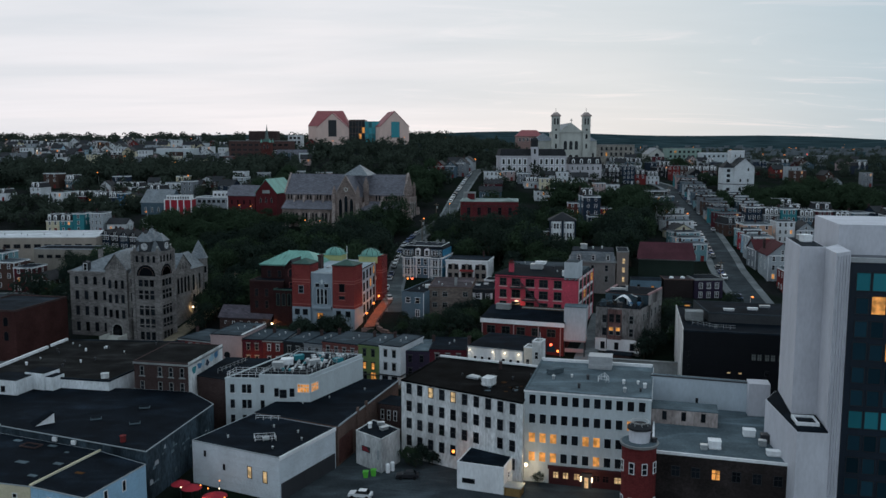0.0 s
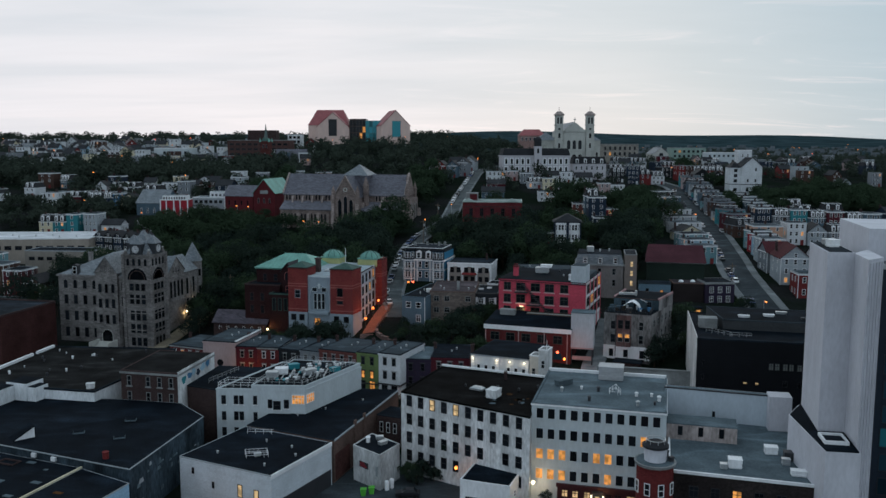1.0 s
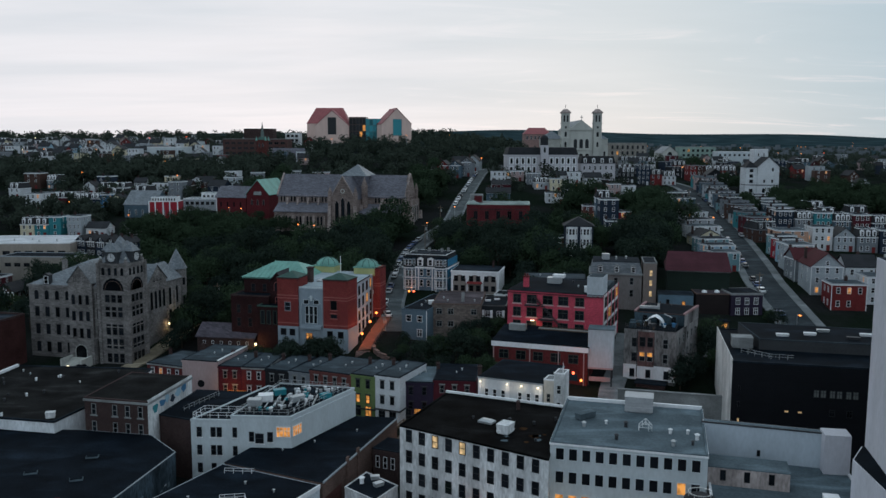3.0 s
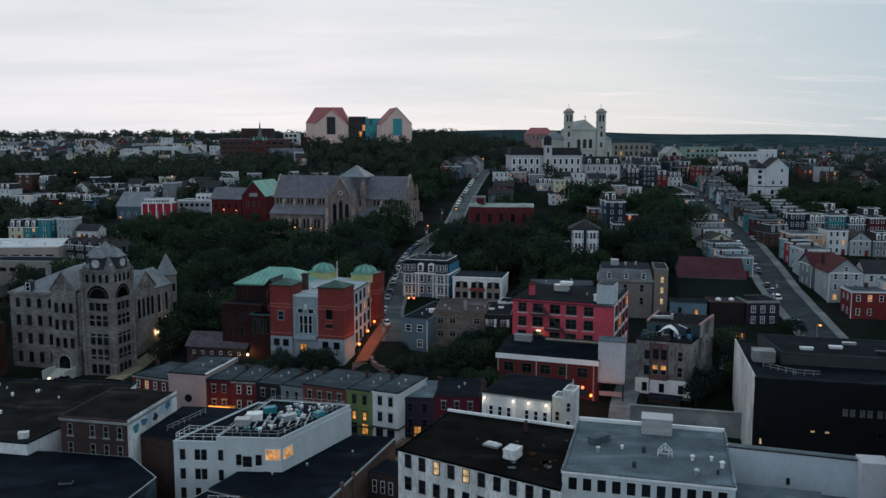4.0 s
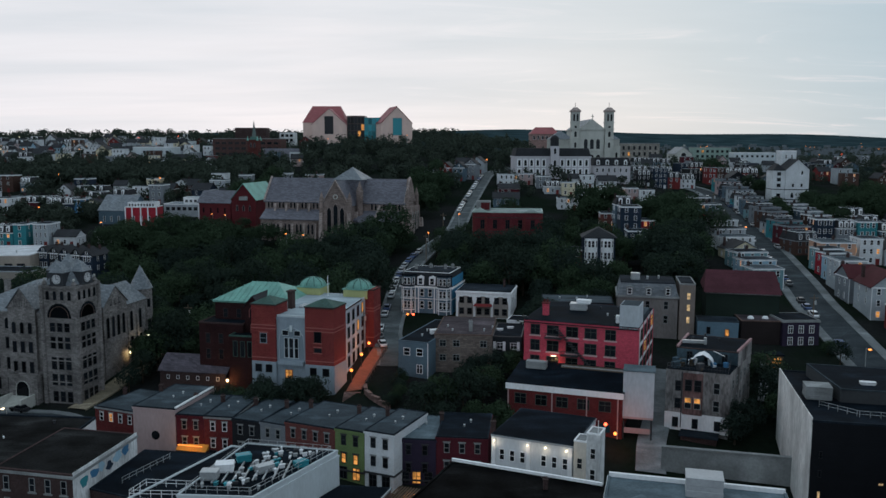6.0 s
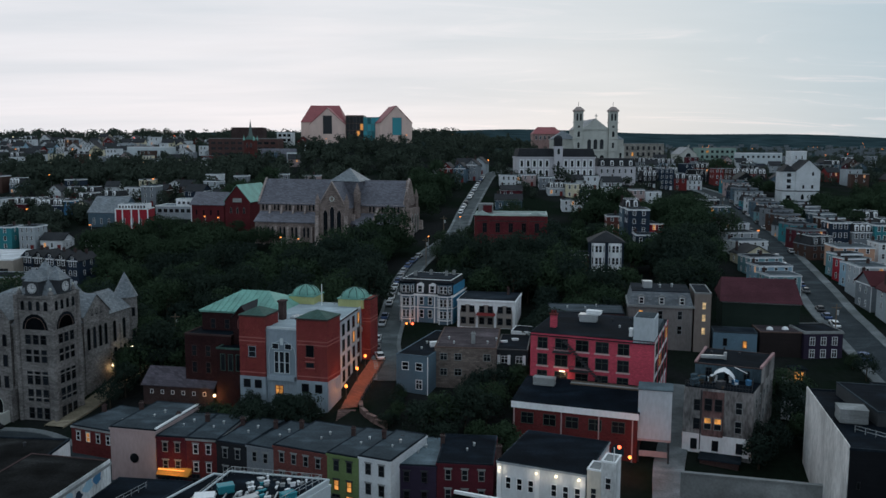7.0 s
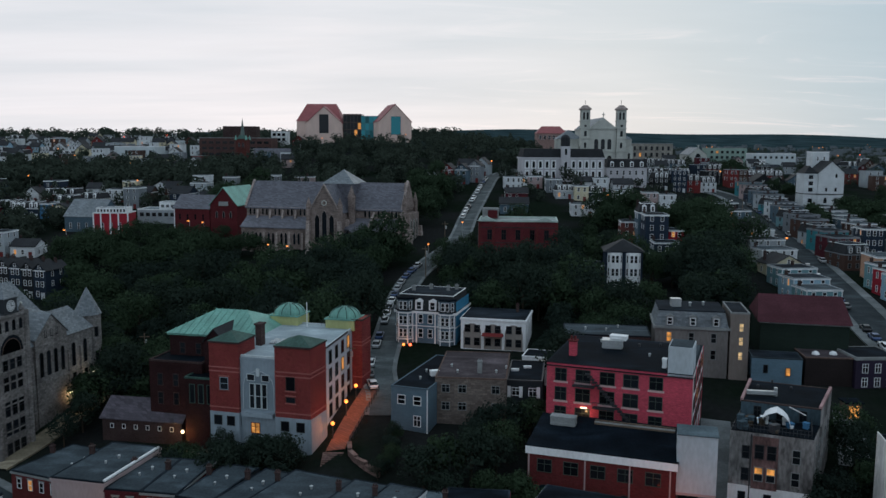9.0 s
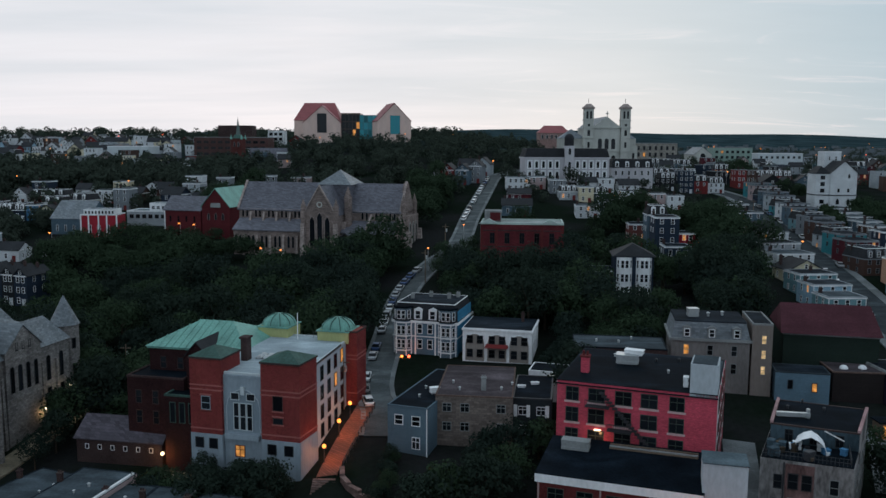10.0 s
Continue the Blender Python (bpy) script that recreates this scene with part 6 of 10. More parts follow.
P = [Vector(q) for q in b.poly]
back = Block(r, [tuple(P[0].lerp(P[3], 0.36) + Vector((0.5, -0.1))), tuple(P[1].lerp(P[2], 0.36) + Vector((-0.1, 0))), tuple(P[2] - Vector((0.1, 0.1))), tuple(P[3] + Vector((0.2, -0.2)))], zr - 0.2, top(r, 22.6), TEAL_WALL, "upper_wall")
back.flat_roof(FELT, 0.18, BRICK_DARK, 0.2)
back.windows(0, 3, [zr + 0.3], 1.1, 1.8, 0.8, 0.8, 0.0, "cross", DARK_FRAME)
at, turn = back.spot(1, 0, zr - 0.1)
part("grey_flank", box(bmesh.new(), 0, -0.1, 0, back.side(1)[2], 0.02, 2.9), GREY_OLD, r, "", at, turn)
FADED_PINK = surface("faded_pink_coping", (0.36, 0.22, 0.22), "paint", 0.8, vary=0.4)
for k in (1, 3):
    part("side_coping", box(bmesh.new(), 0, -0.12, 0, back.side(k)[2], 0.3, 0.5), FADED_PINK, r, "faded pink coping", *back.spot(k, 0, top(r, 22.6)))
part("downpipe", box(bmesh.new(), -0.09, -0.2, top(r, 9.0), 0.09, 0.0, zr - 0.2), DARK, r, "", *b.spot(0, 3.0, 0))
part("roof_duct", box(bmesh.new(), 0, -0.3, 0, 4.6, 0.3, 0.6), STEEL, r, "galvanised roof duct", (*back.uv(0.6, 3.0), top(r, 23.0)), turn - 1.2)
part("roof_flue", prism(bmesh.new(), disc(8, 0.3), 0, 1.5), STEEL, r, "", (*back.uv(4.8, 4.4), top(r, 22.6)))
for u, v in ((2.0, 8.0), (7.0, 9.0), (4.0, 12.0)):
    vent(r, *back.uv(u, v), top(r, 22.7), 0.5, DARK)
at = (*b.uv(6.2, 4.4), zr + 0.1)
bm = bmesh.new()
hoop = ((-2.1, 0.7), (-1.75, 1.5), (-1.0, 2.05), (0.1, 2.45), (1.1, 1.95), (1.8, 1.3), (2.15, 0.5))
for (x0, z0), (x1, z1) in zip(hoop, hoop[1:]):
    v = [bm.verts.new(c) for c in ((x0, -1.1, z0), (x1, -1.1, z1), (x1 * 0.9, 1.5, z1 + 0.15), (x0 * 0.9, 1.5, z0 + 0.15))]
    bm.faces.new(v)
bmesh.ops.remove_doubles(bm, verts=bm.verts, dist=0.01)
bmesh.ops.solidify(bm, geom=bm.faces[:], thickness=0.06)
part("canopy", bm, WHITE, r, "white canvas canopy with a peaked front", at, b.spot(0, 0, 0)[1])
rail(r, [b.uv(0.2, 0.2), b.uv(11.2, 0.2), b.uv(11.2, 6.4)], zr + 0.1, 1.1, DARK, 0.5)
for k in range(22):
    unit(r, *b.uv(random.uniform(0.8, 10.6), random.uniform(0.7, 5.8)), zr + 0.12, random.uniform(0.4, 1.4), random.uniform(0.4, 1.0), random.uniform(0.4, 1.3), random.uniform(0, 90), random.choice((WOOD, DARK, paint("blue", "paint"), WHITE, BARK, TEAL_WALL)), "terrace_furniture")
part("stay", box(bmesh.new(), 0, -0.06, 0, 4.2, 0.06, 0.12), STEEL, r, "", (*b.uv(8.0, 5.8), top(r, 22.8)), b.spot(0, 0, 0)[1] - 1.0)
back_lane = new("pavement", mesh_of("pavement", strip(bmesh.new(), smooth_line([(34.0, 204.0), (36.5, 214.0), (41.5, 228.0), (46.5, 246.0)], 2.0), -2.6, 2.6, 0.25, 1.0), surface("worn_pavement", (0.16, 0.175, 0.18), "felt", 0.9, vary=0.3)))
tagged(back_lane, "grey paved lane behind the pink block", "pavement", kind="structure")
lane = new("pavement", mesh_of("pavement", strip(bmesh.new(), smooth_line([(63.8, 229.0), (66.6, 236.0), (71.5, 249.0)], 2.0), -2.4, 2.4, 0.25, 1.0), surface("worn_pavement", (0.16, 0.175, 0.18), "felt", 0.9, vary=0.3)))
tagged(lane, "grey paved lane beside the weathered building", "pavement", kind="structure")
wall_root = thing("yard_wall", "pale concrete yard wall with dark stains", "wall", 36.0, 205.0, ground_z(36, 205))
part("wall", prism(bmesh.new(), rect(0, 0, 22, 0.5, -14), -1.5, 4.2), CONCRETE, wall_root)
part("coping", prism(bmesh.new(), rect(-0.1, -0.15, 22.2, 0.8, -14), 4.2, 4.45), CONCRETE, wall_root)

# pergola deck in the lane between the terrace houses
root = thing("pergola_deck", "timber pergola deck lit by an orange lamp", "deck", -11.0, 191.5, ground_z(-11, 191.5), -20)
part("deck", box(bmesh.new(), 0, 0, 0.3, 7.0, 5.0, 0.5), WOOD, root)
for k in range(14):
    part("slat", box(bmesh.new(), 0.1 + k * 0.5, -0.4, 3.2, 0.25 + k * 0.5, 5.2, 3.4), WOOD, root)
for x, y in ((0.1, 0.1), (6.7, 0.1), (0.1, 4.7), (6.7, 4.7)):
    part("post", box(bmesh.new(), x, y, -0.5, x + 0.18, y + 0.18, 3.2), WOOD, root)

# lit awning at the foot of the pink gable
root = thing("awning", "orange lit canvas awning over a shop door", "awning", -51.5, 213.2, ground_z(-51.5, 213.2), -12)
part("canvas", prism(bmesh.new(), [(0, 0), (6.0, 0), (6.0, 1.8), (0, 1.8)], 2.5, 3.5, [(0, 1.5), (6.0, 1.5), (6.0, 1.8), (0, 1.8)]), surface("orange_canvas", (0.62, 0.30, 0.06), "paint", 0.8), root)
for x in (0.1, 4.4):
    part("pole", box(bmesh.new(), x, 0.05, -0.3, x + 0.1, 0.15, 2.6), DARK, root)
part("lamp_tube", box(bmesh.new(), 0.5, -0.1, 3.5, 5.4, 0.0, 3.6), BULB, root)
# added lamp above the front edge stands in for light from beneath the canvas
lamp(-48.9, 211.6, ground_z(-48.9, 212.6) + 4.4, 150, (1.0, 0.45, 0.12))

# ---- red brick arts building with copper domes ----
SCHOOL_RED = surface("bright_red_brick", (0.165, 0.025, 0.032), "brick", 0.8, vary=0.25, mortar=(0.25, 0.07, 0.05))
BAND = surface("pale_red_band", (0.32, 0.11, 0.10), "paint", 0.8)
GREY_RENDER = surface("blue_grey_render_smooth", (0.26, 0.31, 0.35), "stucco", 0.7)
DULL_COPPER = surface("dull_copper", (0.055, 0.105, 0.09), "paint", 0.7, vary=0.4)
b = block("arts_building", "red brick and white arts building with green copper domes", "public building", [(-42.3, 239.3), (-25.1, 234.8), (-20.4, 261.4), (-37.8, 266.4)], 26.0, surface("flank_render", (0.36, 0.42, 0.47), "stucco", 0.8, vary=0.16))
r = b.root
b.flat_roof(surface("pale_roof_membrane", (0.31, 0.37, 0.40), "felt", 0.85, vary=0.22), 0.3, WHITE_BLUE, 0.3)
at, turn = b.spot(1, 5.0, b.z1 + 0.02)
part("roof_edge", box(bmesh.new(), 0, -0.14, 0, 17.0, 0.0, 0.36), DARK, r, "dark metal eave along the flank", at, turn)
F = (Vector(b.poly[1]) - Vector(b.poly[0])).normalized()
fx, fy = F, Vector((-F.y, F.x))
def sp(u, v):
    q = fx * u + fy * v
    return (q.x, q.y)
def tower(poly, z1, cap):
    t = Block(r, poly, b.z0, top(r, z1), SCHOOL_RED, "tower")
    for z in (z1 - 4.4, z1 - 5.1, z1 - 11.4):
        t.band(top(r, z), 0.22, 0.06, BAND, "brick_band")
    t.band(top(r, z1) - 0.1, 0.3, 0.15, BRICK_DARK)
    if cap:
        part("tower_roof", hip(bmesh.new(), t.poly, top(r, z1) + 0.2, 1.3, 0.15, 1.0), DULL_COPPER, r, "dull copper pyramid roof")
    return t
t1 = tower([sp(-0.3, -0.9), sp(5.2, -0.9), sp(5.2, 5.2), sp(-0.3, 5.2)], 28.4, True)
t2 = tower([sp(12.0, -1.0), sp(18.4, -1.0), sp(18.7, 5.0), sp(12.0, 5.0)], 28.4, True)
q0 = (-42.3, 239.3)
tower([(x - q0[0], y - q0[1]) for x, y in ((-20.7, 259.4), (-18.7, 258.9), (-17.5, 263.8), (-21.5, 264.8))], 27.9, False)
for t in (t1, t2):
    ln = t.side(0)[2]
    if t is t1:
        t.window(0, ln / 2, top(r, 20.2), 1.6, 2.2, "sash", GREY_RENDER)
    else:
        t.window(0, ln * 0.44, top(r, 21.0), 1.7, 2.4, "plain", BRICK_DARK)
        t.window(0, ln * 0.44, top(r, 18.9), 1.7, 1.0, "plain", BRICK_DARK)
    for z in (20.0, 20.8 if t is t2 else 22.5, 18.7 if t is t2 else 20.0):
        at, turn = t.spot(0, ln * (0.5 if t is t1 else 0.44), top(r, z))
        part("sill", box(bmesh.new(), -1.0, -0.14, 0, 1.0, 0.02, 0.2), BAND, r, "", at, turn)
    for k in (0, 1):
        part("grey_plinth", box(bmesh.new(), 0, -0.1, 0, t.side(k)[2], 0.02, top(r, 16.3) - b.z0), GREY_RENDER, r, "", *t.spot(k, 0, b.z0))
    for u in (ln * 0.28, ln * 0.72):
        at, turn = t.spot(0, u, top(r, 14.0))
        window(r, (at[0] - fy.x * 0.12, at[1] - fy.y * 0.12, at[2]), turn, 1.5, 1.7, "plain", DARK_FRAME, PANE)
mid = Block(r, [sp(5.2, -0.3), sp(12.0, -0.3), sp(12.0, 8.0), sp(5.2, 8.0)], b.z0, top(r, 25.6), GREY_RENDER, "centre_bay")
mid.flat_roof(FELT_GREY, 0.3, GREY_RENDER, 0.3)
mid.window(0, 3.4, top(r, 17.0), 5.8, 6.8, "arch", surface("arch_surround", (0.46, 0.51, 0.55), "stucco", 0.7), surface("arch_infill", (0.20, 0.245, 0.28), "stucco", 0.8))
for du in (-1.35, 1.35):
    at, turn = mid.spot(0, 3.4 + du, top(r, 22.0))
    window(r, (at[0] - fy.x * 0.1, at[1] - fy.y * 0.1, at[2]), turn, 1.5, 1.2, "plain", WHITE_BLUE, PANE)
for du, w in ((-1.15, 1.0), (0.0, 1.1), (1.15, 1.0)):
    at, turn = mid.spot(0, 3.4 + du, top(r, 17.2))
    window(r, (at[0] - fy.x * 0.12, at[1] - fy.y * 0.12, at[2]), turn, w, 4.4, "sash", WHITE_BLUE, PANE)
part("keystone", box(bmesh.new(), -0.3, -0.35, -0.7, 0.3, 0.0, 0.6), WHITE_BLUE, r, "", *mid.spot(0, 3.4, top(r, 23.6)))
mid.window(0, 2.7, top(r, 12.8), 1.7, 1.9, "cross", BRICK_RED, LIT)
part("balcony", box(bmesh.new(), -2.9, -0.9, -0.3, 2.9, 0, 0.5), GREY_RENDER, r, "", *mid.spot(0, 3.4, top(r, 16.2)))
for row, z in enumerate((22.6, 19.3, 16.0, 12.8)):
    for i in range(5):
        b.window(1, 7.6 + i * 3.7, top(r, z) + 0.1 * i, 1.6, 2.5, "plain", DARK_FRAME, LIT if (row, i) in ((0, 4), (1, 3)) else PANE)
LANTERN = surface("yellow_green_panel", (0.42, 0.43, 0.20), "paint", 0.7)
for wx, wy in ((-33.9, 265.4), (-22.4, 262.2)):
    q = Vector((wx - r.location.x, wy - r.location.y))
    sq = [tuple(q + fx * a + fy * c) for a, c in ((-2.95, -2.8), (2.95, -2.8), (2.95, 2.8), (-2.95, 2.8))]
    part("drum", prism(bmesh.new(), sq, b.z1 - 0.2, b.z1 + 1.9), LANTERN, r, "yellow-green panelled drum")
    part("drum_edge", ring(bmesh.new(), inset(sq, -0.2), inset(sq, 0.1), b.z1 + 1.8, b.z1 + 2.05), COPPER, r)
    # a rounded square dome, with seams up its slope
    bm = bmesh.new()
    rows_ = []
    for k in range(7):
        e = math.pi / 2 * k / 7
        row_ = []
        for i in range(20):
            a = 2 * math.pi * (i + 0.5) / 20
            sup = (abs(math.cos(a)) ** 3 + abs(math.sin(a)) ** 3) ** (-1 / 3)
            c = q + fx * (2.95 * sup * math.cos(a) * math.cos(e)) + fy * (2.8 * sup * math.sin(a) * math.cos(e))
            row_.append(bm.verts.new((c.x, c.y, b.z1 + 2.0 + 2.1 * math.sin(e))))
        rows_.append(row_)
    tip = bm.verts.new((q.x, q.y, b.z1 + 4.15))
    bm.faces.new(rows_[0][::-1])
    for a, c in zip(rows_, rows_[1:]):
        for i in range(20):
            bm.faces.new((a[i], a[(i + 1) % 20], c[(i + 1) % 20], c[i]))
    for i in range(20):
        bm.faces.new((rows_[-1][i], rows_[-1][(i + 1) % 20], tip))
    part("dome", bm, COPPER, r, "ribbed copper dome")
    bm = bmesh.new()
    for i in range(0, 20, 2):
        a = 2 * math.pi * (i + 0.5) / 20
        sup = (abs(math.cos(a)) ** 3 + abs(math.sin(a)) ** 3) ** (-1 / 3)
        for j in range(6):
            vs = []
            for e in (math.pi / 2 * j / 7, math.pi / 2 * (j + 1) / 7):
                c = q + fx * (2.95 * sup * math.cos(a) * math.cos(e)) + fy * (2.8 * sup * math.sin(a) * math.cos(e))
                d = (fx * -math.sin(a) + fy * math.cos(a)) * 0.07
                for k in (-1, 1):
                    for dz in (0.0, 0.12):
                        vs.append(bm.verts.new((c.x + d.x * k, c.y + d.y * k, b.z1 + 2.0 + 2.1 * math.sin(e) + dz)))
            for f in ((1, 3, 7, 5), (0, 1, 5, 4), (3, 2, 6, 7)):
                bm.faces.new([vs[m] for m in f])
    part("dome_rib", bm, DULL_COPPER, r)
part("flagpole", prism(bmesh.new(), disc(6, 0.08, 12.6, 21.6), b.z1, b.z1 + 5.0), WHITE, r)
rail(r, [sp(9.0, 26.0), sp(12.6, 26.0)], b.z1 + 0.2, 1.1, DARK, 0.8)
for k in range(6):
    skylight(r, *sp(6.6 + 1.3 * (k % 3), 9.5 + 1.6 * (k // 3)), b.z1 + 0.1, 1.0, 1.2, -15)
unit(r, *sp(11.0, 10.0), b.z1 + 0.1, 1.6, 1.2, 0.7, -15)
part("chimney", prism(bmesh.new(), [sp(4.2, 7.4), sp(5.3, 7.4), sp(5.3, 9.0), sp(4.2, 9.0)], b.z1 - 0.4, b.z1 + 3.8), BRICK_DARK, r, "dark brick chimney")
part("chimney_cap", prism(bmesh.new(), [sp(4.0, 7.2), sp(5.5, 7.2), sp(5.5, 9.2), sp(4.0, 9.2)], b.z1 + 3.8, b.z1 + 4.1), BRICK_DARK, r)
# brick darkened: the recess's shade is put into its colour
SHADED_BRICK = surface("shaded_hall_brick", (0.036, 0.016, 0.017), "brick", 0.85, vary=0.35)
wing = block("copper_roofed_hall", "red brick hall, recess shade in its brick colour, under a green copper hipped roof", "hall", rect(-55.4, 256.6, 18.5, 15.5, -12), 25.9, SHADED_BRICK)
wr = wing.root
part("roof", hip(bmesh.new(), wing.poly, wing.z1, 3.4, 0.6, 0.8), COPPER, wr, "standing-seam copper roof")
wing.band(wing.z1 - 0.4, 0.4, 0.35, COPPER)
wing.windows(0, 5, [wing.z1 - 4.0, wing.z1 - 8.0], 1.2, 2.2, 1.0, 1.0, 0.0, "sash", BRICK_DARK)
# seams of the copper sheets
p4 = [Vector(q) for q in inset(wing.poly, -0.6)]
for k in range(1, 15):
    e0, e1 = p4[0].lerp(p4[1], k / 15), p4[3].lerp(p4[2], k / 15)
    c0 = min(1.0, 2.0 * min(k, 15 - k) / 15 / 0.66)
    bm = bmesh.new()
    for a, m in ((e0, e0.lerp(e1, 0.5)),):
        h = a.lerp(m, c0)
        d = (p4[1] - p4[0]).normalized() * 0.06
        vs = [bm.verts.new((pt.x + d.x * i, pt.y + d.y * i, z + dz)) for pt, z in ((a, wing.z1), (h, wing.z1 + 3.4 * c0)) for i in (-1, 1) for dz in (0.0, 0.12)]
        for f in ((1, 3, 7, 5), (0, 1, 5, 4), (3, 2, 6, 7)):
            bm.faces.new([vs[i] for i in f])
    part("seam", bm, COPPER, wr)
gab = Block(wr, rect(8.2, -5.6, 4.0, 9.0, -12), wing.z0, top(wr, 25.6), SHADED_BRICK, "stair_wall")
part("stair_gable", gable(bmesh.new(), gab.poly, gab.z1, 2.2, 1, -0.02), SHADED_BRICK, wr)
roof_slabs(wr, gab.poly, gab.z1, 2.2, 1, SLATE_DARK, 0.3)
gab.window(0, 2.0, gab.z1 - 2.6, 1.8, 2.4, "arch", BAND)
for z in (gab.z1 - 6.5, gab.z1 - 10.0):
    gab.window(0, 2.0, z, 1.2, 2.2, "sash", BAND)
low_hall = Block(wr, rect(-2.6, -4.4, 10.8, 9.0, -12), wing.z0, top(wr, 21.4), SHADED_BRICK, "annex_wall")
low_hall.flat_roof(FELT, 0.3, BRICK_DARK, 0.3)
low_hall.windows(0, 3, [low_hall.z1 - 4.6, low_hall.z1 - 8.2], 1.2, 2.4, 0.6, 0.6, 0.0, "sash", BRICK_DARK)
front = Block(wr, rect(5.4, -9.0, 6.4, 5.0, -12), wing.z0, top(wr, 19.4), SHADED_BRICK, "porch_wall")
front.flat_roof(FELT, 0.3, DULL_COPPER, 0.3)
front.windows(0, 3, [front.z1 - 4.6], 1.1, 3.6, 0.6, 0.6, 0.0, "plain", DULL_COPPER)
shed = block("brick_shed", "long low red brick shed with a dull slate roof", "shed", rect(-67.4, 252.4, 16.2, 8.0, -10), 10.4, BRICK_DARK)
roof_slabs(shed.root, shed.poly, shed.z1, 2.8, 0, surface("mauve_slate", (0.085, 0.075, 0.09), "stone", 0.7, vary=0.2))
part("gable_wall", gable(bmesh.new(), shed.poly, shed.z1, 2.7, 0, -0.02), BRICK_RED, shed.root)
shed.windows(0, 6, [shed.z1 - 2.0], 0.7, 0.9, 0.8, 0.8, 0.0, "plain", WHITE)
# pale slab: the lamp's pool of light is put into the ground colour
court = new("courtyard", mesh_of("courtyard", prism(bmesh.new(), [(-51.0, 241.5), (-43.2, 240.2), (-41.6, 247.0), (-50.0, 250.6)], ground_z(-46, 244) - 1.0, ground_z(-46, 246) + 0.5), surface("lamplit_ground", (0.22, 0.19, 0.14), "felt", 0.9, vary=0.4)))
tagged(court, "courtyard slab with lamplight in its pale colour between the shed and the arts building", "courtyard", kind="structure")

# ---- courthouse ----
CY = -12.0
b = block("courthouse", "grey granite courthouse with a corner clock tower", "courthouse", rect(-112.0, 252.4, 22.8, 30.0, CY), 24.2, STONE)
r = b.root
cc, cs = math.cos(radians(CY)), math.sin(radians(CY))
def ct(u, v):
    return (u * cc - v * cs, u * cs + v * cc)
def cblock(u0, u1, v0, v1, z1, name="wall", material=None):
    return Block(r, [ct(u0, v0), ct(u1, v0), ct(u1, v1), ct(u0, v1)], b.z0, top(r, z1), material or STONE, name)
part("roof", hip(bmesh.new(), b.poly, b.z1, 5.6, 0.4, 0.9), SLATE, r)
for z in (9.4, 14.2, 18.4):
    b.band(top(r, z), 0.3, 0.1, STONE, "string_course")
b.band(b.z1 - 0.4, 0.6, 0.35, STONE, "eave_course")
b.windows(0, 7, [top(r, z) for z in (6.2, 11.0, 15.8)], 1.25, 2.8, 0.8, 0.4, 0.0, "plain", DARK_FRAME)
b.windows(0, 7, [top(r, 20.4)], 1.2, 2.5, 0.8, 0.4, 0.0, "arch", DARK_FRAME)
gb = cblock(12.4, 19.4, -0.7, 6.0, 25.4, "gable_bay")
PALE_CLOCK = surface("pale_clock_dial", (0.5, 0.51, 0.52), "paint", 0.6)
part("gable_top", gable(bmesh.new(), gb.poly, gb.z1, 4.4, 1, 0.05), STONE, r)
roof_slabs(r, gb.poly, gb.z1 + 0.1, 4.4, 1, SLATE, 0.3)
gb.windows(0, 3, [top(r, z) for z in (10.6, 15.2)], 1.1, 2.6, 0.4, 0.4, 0.0, "plain", DARK_FRAME)
gb.windows(0, 3, [top(r, 19.6)], 1.0, 2.6, 0.4, 0.4, 0.0, "arch", DARK_FRAME)
gb.windows(0, 3, [gb.z1 + 0.3], 0.6, 1.6, 1.4, 1.4, 0.0, "plain", DARK_FRAME)
porch = cblock(14.4, 21.6, -4.0, 0, 10.4, "porch")
porch.flat_roof(STONE, 0.7, STONE, 0.4)
porch.window(0, 3.5, 0.4, 3.4, 4.4, "arch", STONE_PALE)
bm = bmesh.new()
for k in range(9):
    u0, u1, v = 15.4, 20.4, -4.2 - 0.45 * k
    prism(bm, [ct(u0, v - 0.45), ct(u1, v - 0.45), ct(u1, v), ct(u0, v)], -1.5, 1.4 - 0.17 * k)
part("steps", bm, STONE_PALE, r, "broad granite steps")
for u in (15.1, 20.7):
    part("step_wall", prism(bmesh.new(), [ct(u - 0.25, -8.6), ct(u + 0.25, -8.6), ct(u + 0.25, -4.0), ct(u - 0.25, -4.0)], -1.5, 1.9), STONE_PALE, r)
tw = cblock(22.6, 30.8, -2.2, 6.0, 30.8, "clock_tower")
for z in (9.4, 14.2, 18.4, 22.8, 27.3):
    tw.band(top(r, z), 0.3, 0.12, STONE, "string_course")
for k in (0, 1):
    for z, h in ((5.0, 2.4), (8.7, 2.6), (12.3, 2.8), (17.0, 2.7), (20.8, 2.3)):
        for u in (2.3, 4.1, 5.9):
            tw.window(k, u, top(r, z), 1.3, h, "sash", DARK_FRAME)
        at, turn = tw.spot(k, 4.1, top(r, z) - 0.25)
        part("sill", box(bmesh.new(), -2.7, -0.2, 0, 2.7, 0.02, 0.22), STONE, r, "", at, turn)
    tw.window(k, 4.1, top(r, 23.9), 6.2, 3.4, "arch", STONE)
    tw.window(k, 4.1, top(r, 23.95), 4.8, 2.6, "arch", BRICK_BROWN)
    tw.windows(k, 4, [top(r, 27.9)], 0.85, 2.0, 0.5, 0.5, 0.0, "arch", DARK_FRAME)
